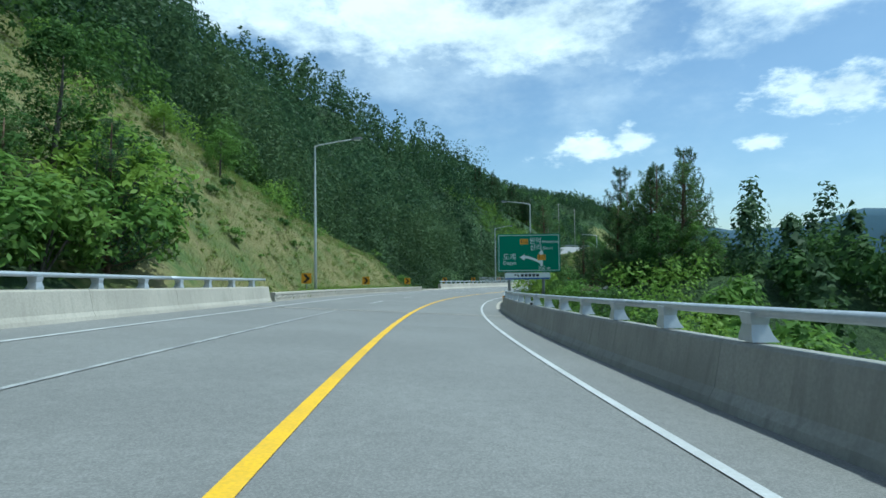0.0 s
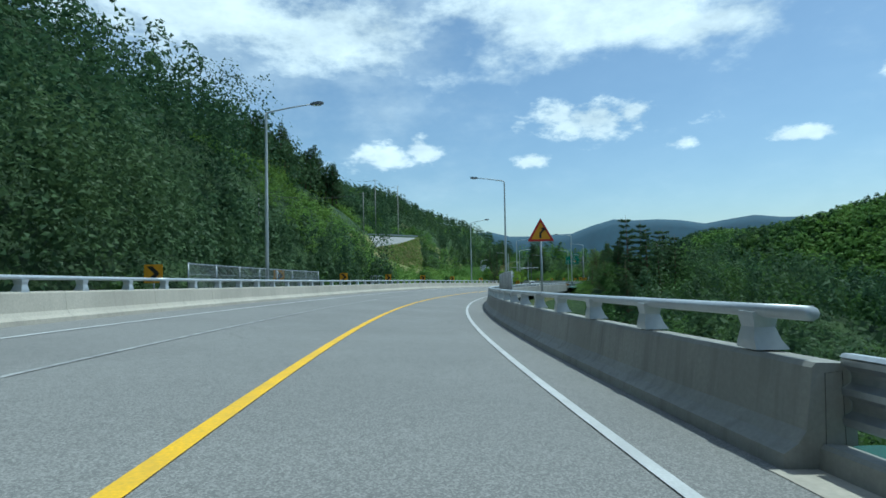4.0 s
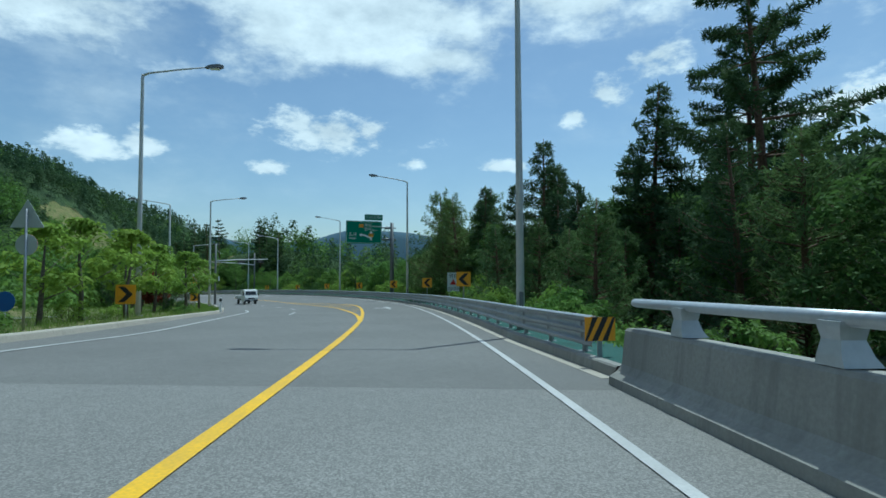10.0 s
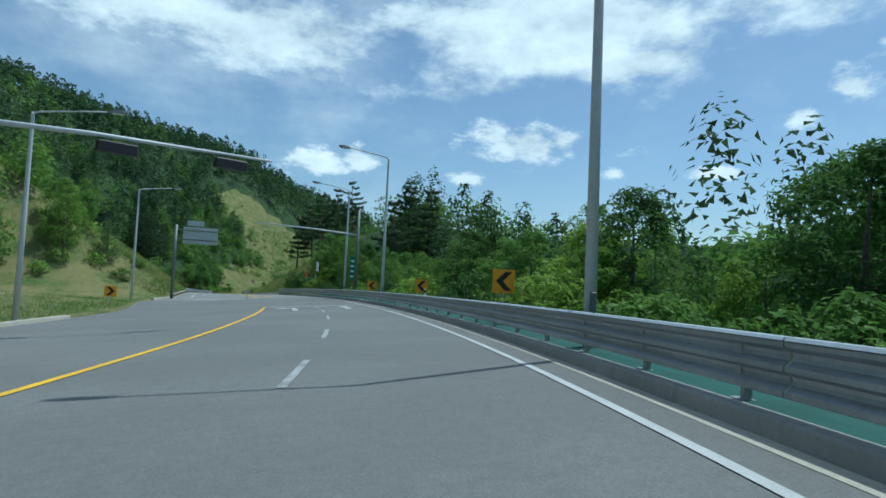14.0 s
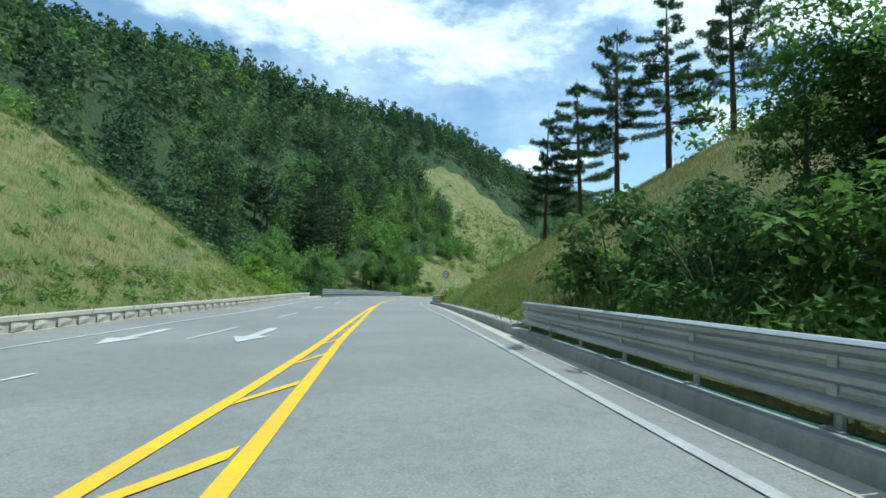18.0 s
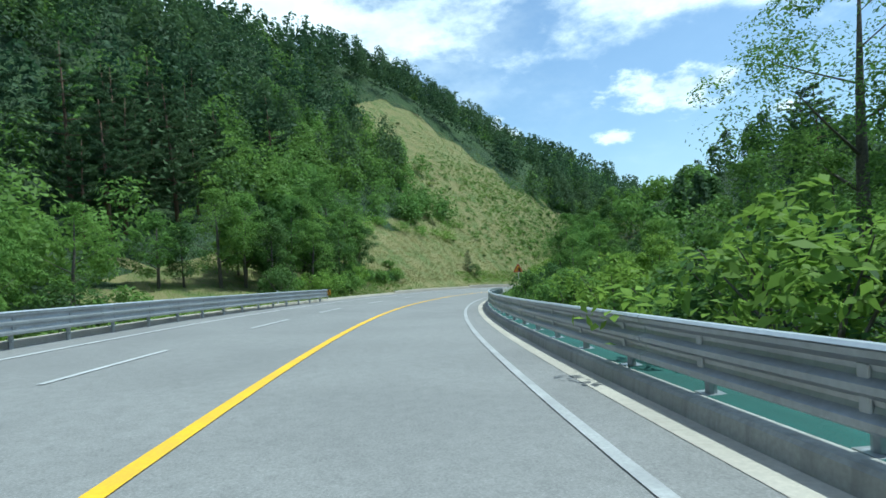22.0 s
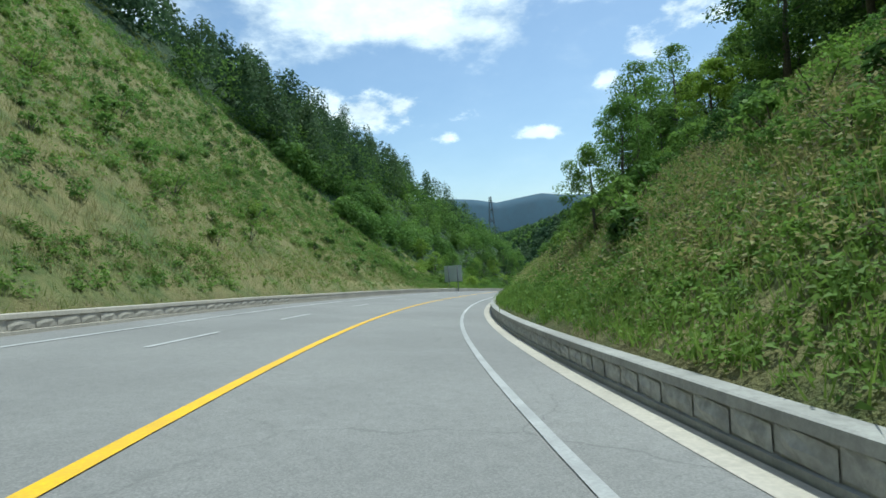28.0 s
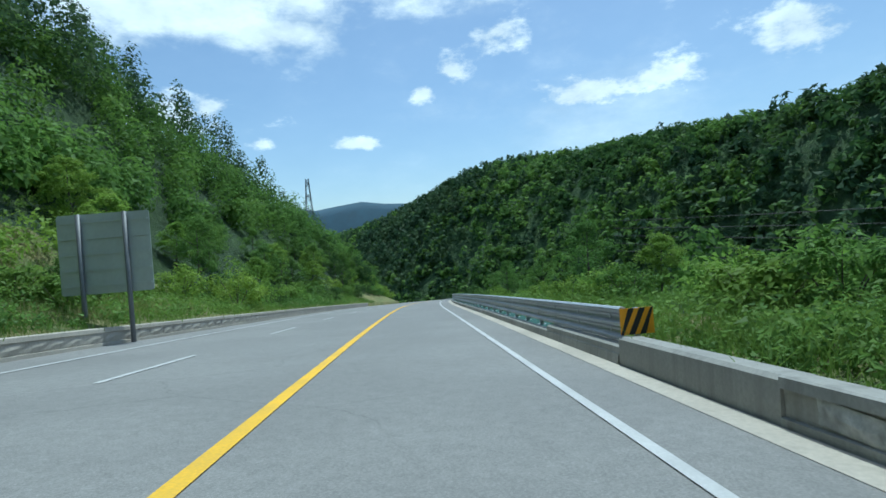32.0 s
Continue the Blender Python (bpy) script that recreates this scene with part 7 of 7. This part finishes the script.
# ---- grass ----
def blades(name, n, s0, s1, o0, o1, side, h, leaf, label, only_grass=True, lean=.35, w=.035):
    s, o = rng.uniform(s0, s1, n), o0 + (o1 - o0) * rng.uniform(0, 1, n) ** 1.3
    if only_grass:
        k = ~wooded(s, o, side)
        s, o = s[k], o[k]
    n = len(s)
    d = left_kerb(s) - .3 - o if side < 0 else right_edge(s) + o
    hd = np.interp(s, ST, AH)
    e = d + (pocket(s) * np.clip(1 - o / 3, 0, 1) + .02 * (pocket(s) > 0) if side > 0 else 0)
    x, y = np.interp(s, ST, AX) + e * np.cos(hd), np.interp(s, ST, AY) + e * np.sin(hd)
    z = verge_z(x, y, s, d, o) - .05
    base = np.repeat(np.stack([x, y, z], 1), 7, 0)
    m = len(base)
    base[:, :2] += rng.normal(0, .2, (m, 2))
    a = rng.uniform(0, 2 * np.pi, m)
    side_v = np.stack([np.cos(a), np.sin(a), np.zeros(m)], 1)
    hh = (h * .7 * rng.uniform(.5, 1.3, m))[:, None]
    tip = base + np.concatenate([rng.normal(0, lean, (m, 2)) * hh, hh], 1)
    ww = w * .3 * rng.uniform(.6, 1.5, (m, 1))
    v = np.stack([base - side_v * ww, base + side_v * ww, tip], 1)
    tagged(quads(name, v.reshape(-1, 3), leaf, k=3), label, "grass", kind="stuff")


def brush(n, s0, s1, o0, o1, side, h, leaf, label, per=20, size=.1, r=.38):
    """Low leafy weeds and brush, spread over a strip beside the road."""
    s, o = rng.uniform(s0, s1, n), o0 + (o1 - o0) * rng.uniform(0, 1, n)
    d = left_kerb(s) - .3 - o if side < 0 else right_edge(s) + o
    hd = np.interp(s, ST, AH)
    e = d + (pocket(s) * np.clip(1 - o / 3, 0, 1) + .02 * (pocket(s) > 0) if side > 0 else 0)
    x, y = np.interp(s, ST, AX) + e * np.cos(hd), np.interp(s, ST, AY) + e * np.sin(hd)
    z = verge_z(x, y, s, d, o)
    q = np.repeat(rng.uniform(.5, 1.3, n), per)[:, None]
    dirs = rng.normal(0, 1, (n * per, 3))
    dirs[:, 2] = np.abs(dirs[:, 2])
    dirs = unit(dirs) * rng.uniform(.35, 1.05, (n * per, 1))
    p = np.repeat(np.stack([x, y, z], 1), per, 0) + dirs * q * np.array([r, r, h])
    tagged(quads("brush", leaves(p, dirs * .6 + np.array([0, 0, .5]), size, k=3), leaf, k=3), label, "brush", kind="stuff")


blades("grass", 9000, 28, 84, 0, 24, -1, .5, GRASSY, "tall green grass on the cut slope")
blades("dry_grass", 9000, 28, 84, 1, 24, -1, .6, STRAW, "dry straw-coloured grass on the cut slope")
blades("grass", 7000, 200, 345, .2, 14, -1, .38, WEED, "lush grass on the junction verges")
blades("grass", 8000, 342, 402, 0, 22, -1, .5, GRASSY, "tall green grass on the cut slope")
blades("dry_grass", 5000, 342, 400, 1, 22, -1, .6, STRAW, "dry straw-coloured grass on the cut slope")
blades("grass", 5000, 400, 492, 0, 14, -1, .45, WEED, "weedy grass beside the road")
blades("grass", 9000, 466, 620, 0, 16, -1, .5, GRASSY, "tall green grass on the great cut slope")
blades("dry_grass", 34000, 480, 632, 1, 60, -1, .6, STRAW, "dry straw-coloured grass on the great cut slope", w=.05)
blades("grass", 10000, 520, 632, 6, 60, -1, .5, GRASSY, "green grass tufts on the great cut slope", w=.05)
blades("weeds", 4000, 600, 700, 0, 6, -1, .6, WEED, "weeds along the wall", False)
blades("weeds", 3500, 36, 84, 1.2, 5, 1, .8, WEED, "tall weeds behind the guardrail", False)
blades("weeds", 7000, 206, 362, 1.0, 4, 1, .6, WEED, "weeds behind the guardrail", False)
blades("grass", 10000, 355, 400, 0, 18, 1, .26, GRASSY, "green grass on the cut slope")
blades("dry_grass", 14000, 358, 398, .5, 18, 1, .28, STRAW, "dry golden grass on the cut slope")
blades("weeds", 6000, 392, 505, .6, 5, 1, .7, WEED, "tall weeds behind the guardrail", False)
blades("grass", 18000, 484, 612, .2, 12, 1, .5, WEED, "green grass on the bank over the wall", False)
blades("dry_grass", 12000, 486, 606, 2, 15, 1, .55, STRAW, "dry grass on the bank over the wall", False)
blades("weeds", 5000, 600, 720, .3, 6, 1, .7, WEED, "tall weeds behind the guardrail", False)

brush(3200, 527, 612, .1, 3, 1, .34, WEED, "low green weeds over the retaining wall", 26, .06, .28)
brush(900, 478, 527, .1, 2.4, 1, .25, WEED, "low green weeds over the kerb wall", 26, .06, .28)
brush(2200, 529, 612, .6, 9, 1, .5, WEED, "green weeds and brush on the bank over the wall", 30, .062)
brush(2000, 529, 612, .8, 12, 1, .6, LEAF, "leafy brush on the bank over the wall", 30, .062)
brush(1700, 529, 606, 1.5, 12, 1, .6, BROWN, "withered brown brush on the bank over the wall", 30, .062)
brush(4200, 529, 604, 1.2, 12, 1, .6, STRAW, "dry straw-coloured brush on the bank over the wall", 26, .062)
brush(900, 478, 529, .4, 7, 1, .5, WEED, "green weeds on the bank over the kerb wall")
brush(1500, 392, 478, .8, 5, 1, .6, WEED, "green weeds behind the guardrail")
brush(900, 38, 84, .9, 5, 1, .6, WEED, "green weeds behind the guardrail")
brush(500, 44, 70, 1.5, 7, 1, .5, BROWN, "withered brush behind the guardrail")
brush(2200, 207, 360, .8, 4, 1, .7, LEAF, "leafy undergrowth behind the guardrail")
brush(900, 360, 394, .1, 1.6, 1, .2, WEED, "green weeds along the kerb wall", 26, .045, .22)
brush(1500, 600, 720, .5, 6, 1, .6, WEED, "tall weeds behind the guardrail")
brush(2600, 556, 640, .4, 14, -1, .5, WEED, "green weeds on the great cut slope")
brush(2600, 556, 624, 6, 34, -1, .7, LEAF, "leafy brush on the great cut slope", size=.14)
brush(1400, 604, 690, .4, 7, -1, .7, LEAF, "leafy weeds over the kerb wall")
brush(900, 396, 484, .4, 4, -1, .6, WEED, "green weeds beside the road")
brush(800, 512, 560, .3, 2.5, -1, .4, WEED, "green weeds along the kerb wall")
brush(500, 345, 398, .3, 2.2, -1, .35, WEED, "green weeds along the kerb wall")
brush(500, 31, 74, .3, 2.5, -1, .35, WEED, "green weeds along the kerb wall")
brush(900, 374, 397, .5, 12, 1, .3, WEED, "green weeds on the cut slope", 22, .07, .32)
brush(700, 374, 397, 1, 13, 1, .3, STRAW, "dry brush on the cut slope", 22, .07, .32)
brush(900, 31, 80, 2, 20, -1, .35, GRASSY, "tufts of tall grass on the cut slope", 20, .12, .3)
brush(1200, 520, 612, 4, 44, -1, .35, GRASSY, "tufts of tall grass on the great cut slope", 20, .14, .35)
brush(650, 540, 612, 4, 32, -1, .8, LEAF, "rounded green shrubs dotted over the great cut slope", 60, .15, .7)
brush(260, 31, 82, 4, 22, -1, .5, LEAF, "green tufts dotted over the cut slope", 40, .13, .5)
brush(220, 346, 398, 3, 20, -1, .5, LEAF, "green tufts dotted over the cut slope", 40, .13, .5)
